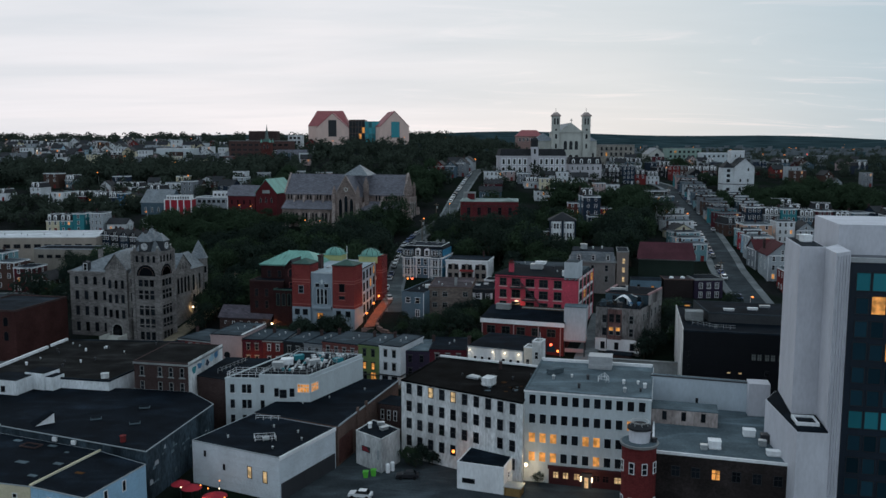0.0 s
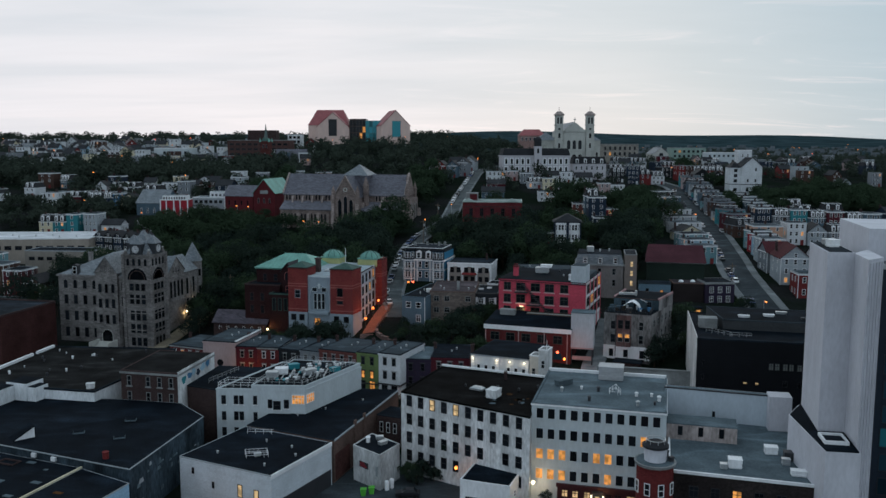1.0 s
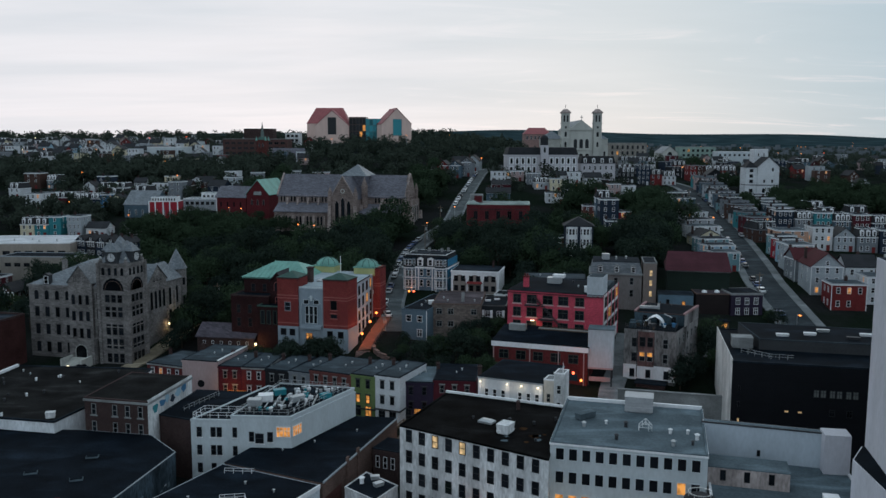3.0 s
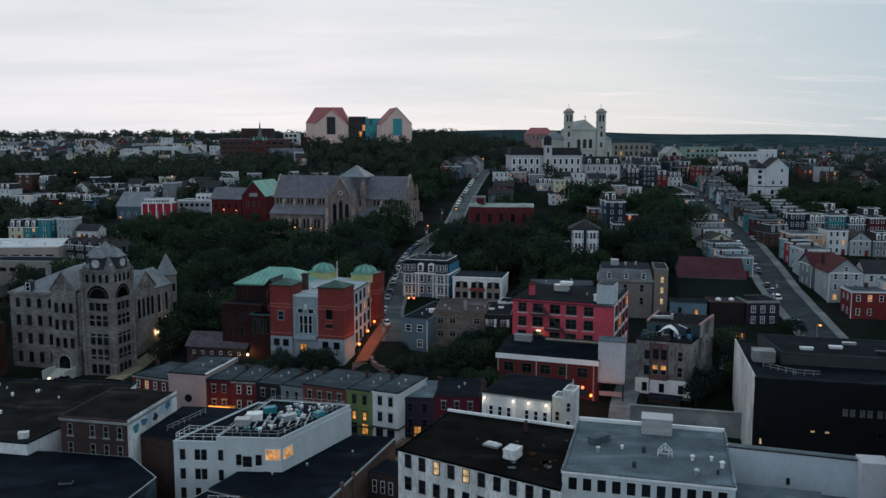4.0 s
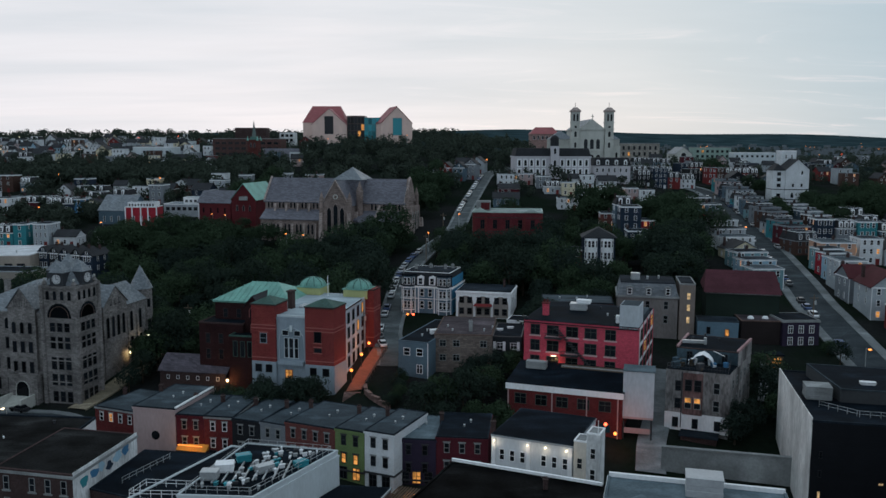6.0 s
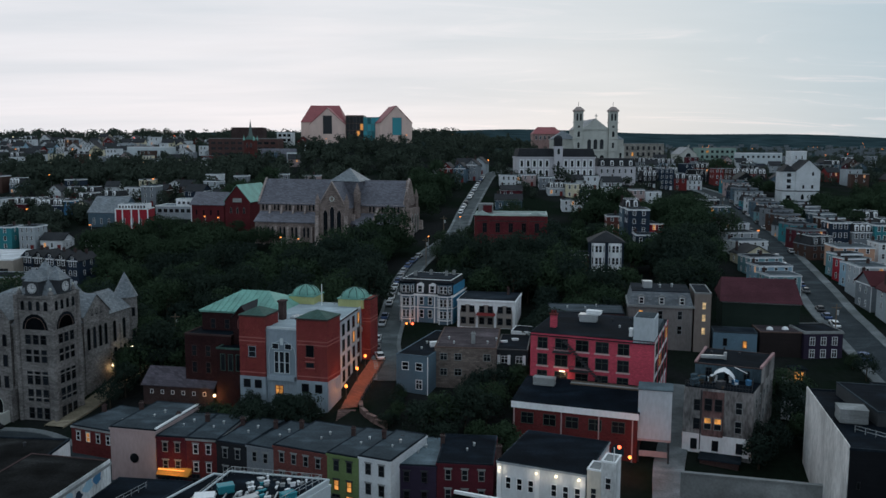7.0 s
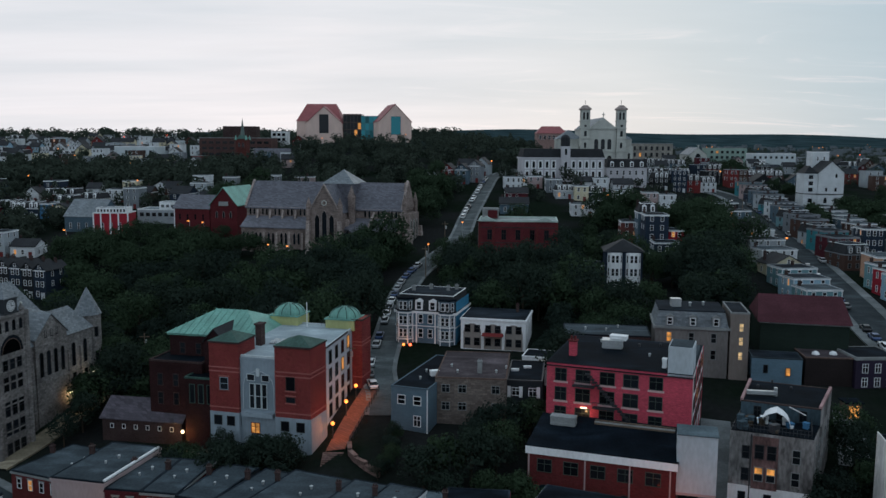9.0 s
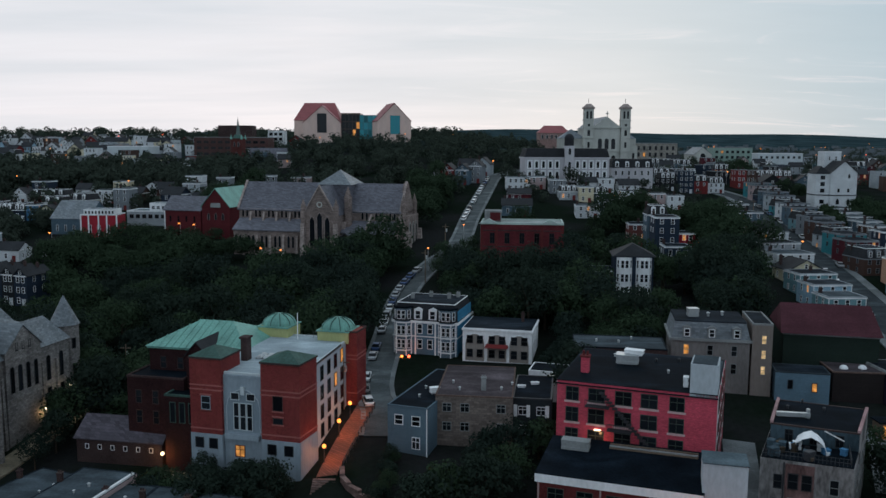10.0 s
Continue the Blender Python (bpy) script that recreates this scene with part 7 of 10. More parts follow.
tw.band(tw.z1 - 0.3, 0.6, 0.4, STONE, "tower_cornice")
tip = Vector(tw.poly[0]).lerp(Vector(tw.poly[2]), 0.5)
part("tower_roof", hip(bmesh.new(), inset(tw.poly, 0.5), tw.z1 + 0.3, 6.8, 0.1, 1.0), SLATE, r, "steep slate pyramid roof")
part("finial", cone(bmesh.new(), 6, 0.16, tip.x, tip.y, tw.z1 + 6.9, tw.z1 + 8.2), DARK, r)
CLOCK_WOOD = surface("dark_clock_timber", (0.03, 0.034, 0.04), "paint", 0.6)
for k in (0, 1, 2, 3):
    at, turn = tw.spot(k, 4.1, tw.z1 + 0.4)
    bm = box(bmesh.new(), -1.65, -0.35, 0, 1.65, 1.9, 2.7)
    box(bm, -1.85, -0.5, 2.55, 1.85, 2.0, 2.8)
    box(bm, -1.85, -0.5, -0.1, 1.85, 0.3, 0.15)
    ch = part("clock_housing", bm, CLOCK_WOOD, r, "dark timber clock housing", at, turn)
    part("housing_roof", hip(bmesh.new(), [(-1.75, -0.45), (1.75, -0.45), (1.75, 2.6), (-1.75, 2.6)], 2.8, 2.2, 0.05, 1.0), SLATE, ch, "slate pyramid over the clock")
    if k > 1:
        continue
    bm = bmesh.new()
    prism(bm, disc(24, 1.05), 0, 0.12)
    bmesh.ops.transform(bm, matrix=Matrix.Translation((0, -0.34, 1.35)) @ Matrix.Rotation(radians(90), 4, "X"), verts=bm.verts)
    part("clock_face", bm, PALE_CLOCK, ch, "white clock face")
    bm = bmesh.new()
    for k2 in range(12):
        b2 = box(bmesh.new(), -0.05, -0.5, 0.72, 0.05, -0.47, 0.96)
        for v in b2.verts:
            a = 2 * math.pi * k2 / 12
            x, z = v.co.x, v.co.z
            v.co.x, v.co.z = x * math.cos(a) + z * math.sin(a), 1.35 - x * math.sin(a) + z * math.cos(a)
        me = bpy.data.meshes.new("tmp")
        b2.to_mesh(me)
        b2.free()
        bm.from_mesh(me)
        bpy.data.meshes.remove(me)
    box(bm, -0.06, -0.51, 1.35, 0.06, -0.48, 2.1)
    box(bm, -0.06, -0.51, 1.29, 0.6, -0.48, 1.41)
    part("clock_marks", bm, DARK, ch, "black hour marks and pointers")
for q in inset(tw.poly, 0.45):
    part("pinnacle", cone(prism(bmesh.new(), disc(8, 0.55, *q), tw.z1 - 0.2, tw.z1 + 0.6), 8, 0.7, *q, tw.z1 + 0.6, tw.z1 + 1.5), STONE, r)
    part("ball_finial", dome(dome(bmesh.new(), 8, 0.3, *q, tw.z1 + 1.6, 0.3), 8, 0.3, *q, tw.z1 + 1.6, -0.3), STONE_PALE, r)
for q in inset(tw.poly, -0.05):
    part("corner_shaft", prism(bmesh.new(), disc(8, 0.55, *q), b.z0, tw.z1 + 0.1), STONE, r)
sd = cblock(21.0, 27.6, 6.0, 30.0, 22.6, "side_wing")
part("side_roof", hip(bmesh.new(), sd.poly, sd.z1, 5.0, 0.4, 0.9), SLATE, r)
sd.windows(1, 6, [top(r, z) for z in (8.6, 12.0)], 1.2, 2.2, 0.5, 0.5, 0.0, "plain", DARK_FRAME)
sd.windows(1, 6, [top(r, 15.6)], 1.2, 5.0, 0.5, 0.5, 0.0, "arch", DARK_FRAME)
for z in (11.3, 14.7, 21.2):
    sd.band(top(r, z), 0.3, 0.14, STONE, "string_course")
sd.windows(1, 8, [top(r, 5.6)], 1.1, 2.2, 0.5, 0.5, 0.0, "plain", DARK_FRAME, lit_at={(0, 3)}, lit_mat=LIT_PALE)
for v in (6.6, 10.8, 21.8, 26.0):
    q = ct(27.9, v)
    part("buttress", prism(bmesh.new(), rect(q[0] - 0.4, q[1] - 0.4, 0.8, 0.8, CY), b.z0, top(r, 19.5), rect(q[0] - 0.4, q[1] - 0.3, 0.5, 0.6, CY)), STONE, r)
sg = cblock(23.0, 28.2, 11.5, 21.0, 23.8, "side_gable")
for z in (14.7, 21.9):
    sg.band(top(r, z), 0.3, 0.14, STONE, "string_course")
part("gable_top", gable(bmesh.new(), sg.poly, sg.z1, 4.2, 0, 0.05), STONE, r)
roof_slabs(r, sg.poly, sg.z1 + 0.1, 4.2, 0, SLATE, 0.3)
sg.windows(1, 4, [top(r, 16.0)], 1.1, 5.0, 0.5, 0.5, 0.0, "arch", DARK_FRAME)
sg.windows(1, 3, [sg.z1 - 0.2], 0.6, 1.6, 2.2, 2.2, 0.0, "plain", DARK_FRAME)
q = ct(25.0, 32.6)
part("turret", prism(bmesh.new(), disc(16, 2.7, *q), b.z0, top(r, 24.8)), STONE, r, "round granite turret")
part("turret_roof", cone(bmesh.new(), 16, 3.0, *q, top(r, 24.8), top(r, 30.8)), SLATE, r, "conical slate roof")
for a in (-80, -30, -120):
    for z in (10, 14.5, 20):
        window(r, (q[0] + 2.74 * math.cos(radians(a)), q[1] + 2.74 * math.sin(radians(a)), top(r, z)), radians(a + 90), 0.9, 2.2, "plain", DARK_FRAME, PANE)
pv = cblock(9.0, 18.0, 17.0, 28.0, 24.6, "rear_pavilion")
part("pavilion_roof", hip(bmesh.new(), pv.poly, pv.z1, 8.4, 0.3, 1.0), SLATE, r)
at, turn = b.spot(0, 5.6, b.z1 + 0.3)
dormer(r, at, turn, 1.6, 2.4, DARK)
for q in (ct(4, 10), ct(16.5, 12), ct(10, 20)):
    chimney(r, *q, top(r, 26.5), 3.0, 1.1, STONE)

# pale strip over the lawn, with the lamplight put into its colour
lit_verge = new("path", mesh_of("path", strip(bmesh.new(), smooth_line([(-82.0, 241.0), (-79.4, 251.0), (-77.6, 262.0), (-75.4, 275.0)], 2.0), -2.4, 2.2, 0.3, 1.2), surface("lamplit_ground", (0.22, 0.19, 0.14), "felt", 0.9, vary=0.4)))
tagged(lit_verge, "pale lawn strip with lamplight in its colour along the courthouse side wall", "path", kind="structure")
# brick block behind the hall at the edge of the view
b = block("brick_block", "red brown brick block with arched openings", "commercial block", rect(-133, 229.3, 18, 22, -12), 17.0, surface("soot_red_brick", (0.065, 0.028, 0.026), "brick", 0.85, vary=0.35))
b.flat_roof(FELT_MID, 0.5, BRICK_DARK, 0.3)
b.windows(0, 4, [b.z1 - 4.0, b.z1 - 8.0], 1.6, 2.6, 1.0, 1.0, 0.0, "arch", BRICK_DARK)
unit(b.root, 6, 6, b.z1 + 0.1, 4, 2, 1.2, -12)

# ---- houses on the middle slope ----
b = block("house", "slate blue flat-roofed house with white trimmed windows", "house", rect(-11.9, 241.6, 6.9, 23.0, -19.5), 19.9, surface("dusk_blue_clapboard", (0.105, 0.16, 0.20), "board", 0.65))
b.flat_roof(FELT, 0.2, paint("slate blue"), 0.2)
b.windows(0, 2, [b.z1 - 3.0], 1.5, 1.7, 0.5, 0.5, 0.0, "sash", WHITE)
b.windows(0, 2, [b.z1 - 6.8], 1.4, 2.0, 0.5, 0.5, 0.0, "cross", WHITE, skip={0})
at, turn = b.spot(0, 6.8, b.z0)
part("downpipe", box(bmesh.new(), -0.07, -0.14, 0, 0.07, 0, b.z1 - b.z0), WHITE, b.root, "", at, turn)
unit(b.root, 7.5, 6.5, b.z1 + 0.1, 1.6, 1.0, 1.0, 20, WHITE)
for x, y in ((5, 4), (9, 7), (6, 9)):
    vent(b.root, x, y, b.z1 + 0.1, 0.5)
b = block("house", "brown stone row with a dull mauve flat roof", "house", rect(-4.2, 243.6, 12.6, 19.0, -6), 20.9, surface("brown_render", (0.16, 0.13, 0.115), "stone", 0.85, vary=0.3))
b.flat_roof(surface("mauve_felt", (0.06, 0.05, 0.055), "felt", 0.85, vary=0.4), 0.2, BRICK_BROWN, 0.2)
b.windows(0, 4, [b.z1 - 2.6, b.z1 - 5.8], 1.5, 1.5, 0.4, 0.4, 0.0, "cross", CONCRETE, skip={2})
chimney(b.root, 8.0, 3.0, b.z1, 2.2, 0.8, CONCRETE)
for x, y in ((4, 3), (11, 3), (13, 6), (3, 7)):
    vent(b.root, x, y, b.z1 + 0.1, 0.5)

b = block("house", "dark boarded house with white framed windows and shutters", "house", rect(8.5, 244.6, 6.4, 14.0, -8), 20.2, surface("dark_boards", (0.025, 0.03, 0.034), "board", 0.7))
b.flat_roof(FELT, 0.2, DARK, 0.2)
b.windows(0, 2, [b.z1 - 2.7, b.z1 - 5.9], 1.5, 1.5, 0.2, 0.2, 0.0, "cross", WHITE)
for u in (0.5, 2.6, 5.7):
    at, turn = b.spot(0, u, b.z1 - 3.0)
    part("shutter", box(bmesh.new(), -0.3, -0.1, 0, 0.3, 0.02, 2.0), WHITE, b.root, "", at, turn)
for x, y in ((2, 6), (4.5, 8)):
    unit(b.root, x, y, b.z1 + 0.1, 1.4, 0.5, 0.4, 0, WHITE)

b = block("mansion", "slate blue mansard terrace with white bays and dormers", "house", rect(-13.9, 287.6, 14.2, 13.0, -15), 24.2, surface("blue_clapboard_house", (0.10, 0.17, 0.23), "board", 0.65))
r = b.root
mansard_body(r, b.poly, b.z1, 3.8, 0.8)
b.band(b.z1 - 0.3, 0.5, 0.3, WHITE)
b.windows(0, 6, [b.z1 - 2.6, b.z1 - 5.9], 1.15, 2.1, 0.3, 0.3, 0.0, "sash", WHITE, skip={0, 1, 4, 5, })
b.band(b.z1 - 3.3, 0.2, 0.1, WHITE)
for u in (0.35, 5.0, 9.4, 13.85):
    at, turn = b.spot(0, u, b.z0)
    part("pilaster", box(bmesh.new(), -0.16, -0.14, 0, 0.16, 0.02, b.z1 - b.z0), WHITE, r, "", at, turn)
for u in (5.6, 8.8):
    at, turn = b.spot(0, u, b.z1 + 0.5)
    dormer(r, at, turn, 1.5, 2.0)
for u in (2.2, 12.0):
    bay = [b.spot(0, u - 1.9, 0)[0][:2], tuple(Vector(b.spot(0, u - 1.1, 0)[0][:2]) + Vector((-0.26, -0.97)) * 1.2),
           tuple(Vector(b.spot(0, u + 1.1, 0)[0][:2]) + Vector((-0.26, -0.97)) * 1.2), b.spot(0, u + 1.9, 0)[0][:2]]
    bb = Block(r, bay, b.z0, b.z1 + 2.9, surface("dusky_blue_panels", (0.10, 0.15, 0.19), "board", 0.65), "bay", "three-storey bay with white mullions")
    part("bay_roof", prism(bmesh.new(), inset(bay, -0.2), b.z1 + 2.9, b.z1 + 3.3), FELT, r)
    for z in (b.z1 - 0.3, b.z1 - 3.2, b.z1 - 6.3):
        part("bay_cornice", ring(bmesh.new(), inset(bay, -0.14), inset(bay, 0.02), z, z + 0.28), WHITE, r)
    for q in bay:
        part("bay_post", box(bmesh.new(), q[0] - 0.12, q[1] - 0.12, b.z0, q[0] + 0.12, q[1] + 0.12, b.z1), WHITE, r)
    part("bay_mansard", prism(bmesh.new(), inset(bay, -0.12), b.z1 + 0.2, b.z1 + 2.8, inset(bay, 0.25)), SLATE_DARK, r)
    for z in (b.z1 - 2.7, b.z1 - 5.7, b.z1 + 0.6):
        bb.windows(1, 2, [z], 0.85, 1.9, 0.1, 0.1, 0.0, "sash", WHITE)
        bb.windows(0, 1, [z], 0.8, 1.9, 0.1, 0.1, 0.0, "sash", WHITE)
        bb.windows(2, 1, [z], 0.8, 1.9, 0.1, 0.1, 0.0, "sash", WHITE)
at, turn = b.spot(1, 0, b.z0)
part("blue_flank", box(bmesh.new(), 0.2, -0.06, 0, 11.8, 0.03, b.z1 - b.z0 + 2.6), surface("bright_blue_clapboard", (0.05, 0.22, 0.36), "board", 0.65), r, "bright blue flank wall", at, turn)
for x, y in ((4, 5), (8, 7), (12, 5), (14, 6.5)):
    chimney(r, x, y, b.z1 + 3.5, 1.2, 0.8, CONCRETE)

b = block("arched_house", "white two-storey house with three blind arches and red canopy", "house", rect(0.9, 281.5, 14.4, 12.0, -12), 23.9, WHITE)
b.flat_roof(FELT_MID, 0.08, WHITE, 0.1)
b.band(b.z1 - 0.4, 0.35, 0.2, WHITE)
infill = surface("taupe_render", (0.27, 0.24, 0.22), "stucco", 0.8)
for u in (2.6, 7.2, 11.8):
    b.window(0, u, 0.2, 4.2, b.z1 - 1.2, "arch", WHITE, infill)
    for du in (-1.05, 1.05):
        at, turn = b.spot(0, u + du, b.z1 - 3.1)
        window(b.root, (at[0] - 0.02, at[1] - 0.1, at[2]), turn, 1.3, 1.7, "sash", DARK_FRAME, PANE)
        window(b.root, (at[0] - 0.02, at[1] - 0.1, max(0.3, at[2] - 2.9)), turn, 1.3, 1.7, "sash", DARK_FRAME, PANE)
at, turn = b.spot(0, 7.2, b.z1 - 3.5)
part("canopy", prism(bmesh.new(), [(-2.4, -1.6), (2.4, -1.6), (2.4, 0), (-2.4, 0)], -0.1, 0.4, [(-2.2, -0.4), (2.2, -0.4), (2.2, 0), (-2.2, 0)]), paint("dark red", "paint"), b.root, "dark red canopy", at, turn)
chimney(b.root, 13.0, 6.0, b.z1, 1.8, 0.6)
b.windows(1, 3, [b.z1 - 3.0], 1.0, 1.6, 0.8, 0.8, 0.0)

b = block("mansard_building", "grey stone building with a slate mansard and dormers", "house", rect(40.0, 266.0, 14.2, 12.0, -10), 25.6, surface("beige_grey_render", (0.20, 0.185, 0.178), "stucco", 0.85, vary=0.3))
r = b.root
part("mansard_roof", prism(bmesh.new(), inset(b.poly, -0.1), b.z1, top(r, 28.9), inset(b.poly, 0.7)), SLATE, r)
part("roof", prism(bmesh.new(), inset(b.poly, 0.6), top(r, 28.8), top(r, 29.0)), FELT_MID, r)
b.band(b.z1 - 0.3, 0.5, 0.4, CONCRETE)
for i in range(3):
    at, turn = b.spot(0, 2.8 + 4.5 * i, b.z1 + 0.4)
    dormer(r, at, turn, 1.3, 1.7, CONCRETE)
b.windows(0, 3, [b.z1 - 3.0, b.z1 - 6.4], 1.1, 2.0, 0.6, 0.6, 0.0, "sash", CONCRETE, lit_at={(0, 0)})
unit(r, 5, 4, top(r, 29.0), 2.0, 1.6, 1.6, 0)
vent(r, 8, 4, top(r, 29.0), 0.7)
vent(r, 11, 5, top(r, 29.0), 0.7)
b = block("house", "tall beige narrow house with three lit windows", "house", rect(54.3, 263.3, 3.6, 12.0, -10), 28.8, surface("beige_render", (0.21, 0.178, 0.16), "stucco", 0.8))
b.flat_roof(FELT_MID, 0.3, CONCRETE, 0.2)
b.windows(0, 1, [b.z1 - 3.6, b.z1 - 6.4, b.z1 - 9.4], 0.9, 1.7, 0.9, 0.3, 1.0, "sash", CONCRETE, lit_mat=LIT_PALE)

b = block("hall", "dark green hall with a broad maroon hipped roof", "hall", rect(62.6, 269.6, 17.0, 15.0, -13), 26.0, surface("dark_green_board", (0.02, 0.032, 0.026), "board", 0.7))
part("roof", hip(bmesh.new(), b.poly, b.z1, 4.6, 0.6, 0.1), surface("maroon_roof", (0.075, 0.026, 0.034), "board", 0.8, vary=0.3), b.root)
b.band(b.z1 - 0.3, 0.3, 0.2, CONCRETE)
b.windows(1, 2, [b.z1 - 4.0], 1.0, 2.0, 1.0, 8.0, 0.5, "sash", WHITE)
b = block("house", "small light blue flat-roofed house with one lit window", "house", rect(58.2, 261.4, 9.4, 6.0, -12), 20.4, surface("dull_blue_boards", (0.13, 0.21, 0.27), "board", 0.7))
b.flat_roof(FELT_MID, 0.2, FELT_BLUE, 0.2)
b.window(0, 2.6, b.z1 - 3.0, 0.9, 1.7, "plain", DARK_FRAME)
b.window(0, 6.8, b.z1 - 3.4, 1.0, 1.7, "sash", DARK_FRAME, LIT)
b = block("house", "dark brown house with a flat mauve roof", "house", rect(68.4, 260.6, 9.0, 9.0, -6), 20.6, surface("dark_brown_boards", (0.028, 0.022, 0.022), "board", 0.7))
b.flat_roof(surface("mauve_felt", (0.06, 0.05, 0.055), "felt", 0.85, vary=0.4), 0.2, BRICK_BROWN, 0.2)
for x in (3.0, 6.5):
    part("roof_dome", dome(bmesh.new(), 10, 0.8, x, 2.4, b.z1 + 0.1, 0.7), WHITE, b.root, "white roof dome")
b = block("house", "plum boarded house with white trimmed windows and lit shop", "house", rect(77.6, 258.9, 8.8, 9.0, 3), 21.0, paint("purple"))
b.flat_roof(FELT, 0.2, CONCRETE, 0.2)
b.windows(0, 3, [b.z1 - 3.0, b.z1 - 5.8], 1.2, 1.9, 0.6, 0.6, 0.0, "cross", WHITE)
b.band(b.z1 - 0.4, 0.35, 0.16, CONCRETE)
b.band(b.z1 - 6.6, 0.3, 0.14, CONCRETE, "shop_cornice")
root = thing("kiosk", "small brown kiosk with a lit doorway", "kiosk", 70.2, 246.4, ground_z(70.2, 246.4) - 0.4)
part("wall", box(bmesh.new(), 0, 0, 0, 2.8, 2.6, 3.4), WOOD, root)
part("lit_door", box(bmesh.new(), 0.5, -0.06, 0.4, 2.3, 0.02, 2.9), LIT, root)
part("roof", box(bmesh.new(), -0.3, -0.4, 3.4, 3.1, 2.9, 3.6), FELT, root)
house(106.0, 275.0, 9.0, 12.4, "pale grey", "gable_front", -6, 12, 3, words="pale grey gabled house with a dark red roof", roof=surface("red_shingle", (0.075, 0.022, 0.026), "board", 0.8))
house(106.5, 262.5, 9.5, 7.4, "dark red", "flat", -6, 8, 3, words="dark red flat-roofed house with white windows")
house(107.2, 289.7, 8.0, 10.0, "grey", "gable_side", -2, 9, 2, words="grey gabled house with porch", roof=surface("red_shingle", (0.075, 0.022, 0.026), "board", 0.8))
house(110.0, 302.4, 8.0, 9.0, "pale grey", "flat", -4, 9, 2)
house(118.5, 280, 9.0, 10.0, "white", "gable_side", -6, 9, 3)
house(118.5, 266.8, 8.0, 8.0, "white", "flat", -6, 9, 3)

# ---- cathedral ----
KY = -13.9
kc, ks = math.cos(radians(KY)), math.sin(radians(KY))
root, _ = building("cathedral", "brown sandstone gothic cathedral with steep slate roofs", "cathedral", rect(-76, 378.2, 62, 30, KY))
root.location = (-72.1, 406.2, 24.0)
r = root
def kt(u, v):
    return (u * kc - v * ks, u * ks + v * kc)
def kpoly(u0, u1, v0, v1):
    return [kt(u0, v0), kt(u1, v0), kt(u1, v1), kt(u0, v1)]
def kz(z):
    return z - 24.0
SLATE_BLUE = surface("grey_blue_slate", (0.115, 0.115, 0.138), "stone", 0.6, vary=0.16)
nave = Block(r, kpoly(0, 57.6, -7.0, 7.0), -8, kz(39.4), STONE_WARM, "nave_wall")
part("nave_gable", gable(bmesh.new(), nave.poly, nave.z1, 8.6, 0, -0.02), STONE_WARM, r)
roof_slabs(r, nave.poly, nave.z1, 8.6, 0, SLATE_BLUE, 0.5)
aisle = Block(r, kpoly(0.5, 57.0, -12.5, -6.5), -8, kz(32.6), STONE_WARM, "aisle_wall")
bm = bmesh.new()
q = kpoly(0.2, 57.3, -13.0, -6.5)
vs = [bm.verts.new((x, y, z)) for (x, y), z in zip(q, (kz(32.4), kz(32.4), kz(36.2), kz(36.2)))] + [bm.verts.new((x, y, z)) for (x, y), z in zip(q, (kz(32.7), kz(32.7), kz(36.5), kz(36.5)))]
for f in ((0, 3, 2, 1), (4, 5, 6, 7), (0, 1, 5, 4), (1, 2, 6, 5), (2, 3, 7, 6), (3, 0, 4, 7)):
    bm.faces.new([vs[i] for i in f])
part("aisle_roof", bm, SLATE_BLUE, r)
for k in range(12):
    u = 2.2 + k * 4.8
    if 26 < u < 42:
        continue
    for du in (-0.75, 0.75):
        nave.window(0, u + du, kz(36.6), 1.0, 2.6, "lancet", STONE_BUFF)
    aisle.window(0, u - 0.5 - 0.8, kz(27.0), 1.1, 4.2, "lancet", STONE_BUFF)
    aisle.window(0, u - 0.5 + 0.8, kz(27.0), 1.1, 4.2, "lancet", STONE_BUFF)
    if u + 2.4 < 57:
        bm = prism(bmesh.new(), kpoly(u + 2.0, u + 2.8, -14.2, -12.4), -8, kz(31.0), kpoly(u + 2.0, u + 2.8, -13.2, -12.4))
        part("buttress", bm, STONE_BUFF, r)
        bm = bmesh.new()
        a0, a1 = kt(u + 2.1, -12.6), kt(u + 2.1, -6.4)
        a2, a3 = kt(u + 2.7, -12.6), kt(u + 2.7, -6.4)
        vs = [bm.verts.new((*p, z)) for p, z in ((a0, kz(32.0)), (a2, kz(32.0)), (a3, kz(36.4)), (a1, kz(36.4)), (a0, kz(34.4)), (a2, kz(34.4)), (a3, kz(38.8)), (a1, kz(38.8)))]
        for f in ((0, 3, 2, 1), (4, 5, 6, 7), (0, 1, 5, 4), (1, 2, 6, 5), (2, 3, 7, 6), (3, 0, 4, 7)):
            bm.faces.new([vs[i] for i in f])
        if u > 34:
            part("flying_buttress", bm, STONE_BUFF, r)
        else:
            bm.free()
            part("clerestory_pier", prism(bmesh.new(), kpoly(u + 2.05, u + 2.75, -8.6, -6.9), kz(34.6), kz(38.4), kpoly(u + 2.05, u + 2.75, -7.6, -6.9)), STONE_BUFF, r)
nave.band(nave.z1 - 0.5, 0.5, 0.25, STONE_BUFF, "eave_course")
tr = Block(r, kpoly(28.6, 39.0, -17.5, 0), -10, kz(39.0), STONE_WARM, "transept_wall")
part("transept_gable", gable(bmesh.new(), tr.poly, tr.z1, 8.8, 1, 0.02), STONE_WARM, r)
roof_slabs(r, kpoly(28.6, 39.0, -17.2, 0), tr.z1, 8.7, 1, SLATE_BLUE, 0.4)
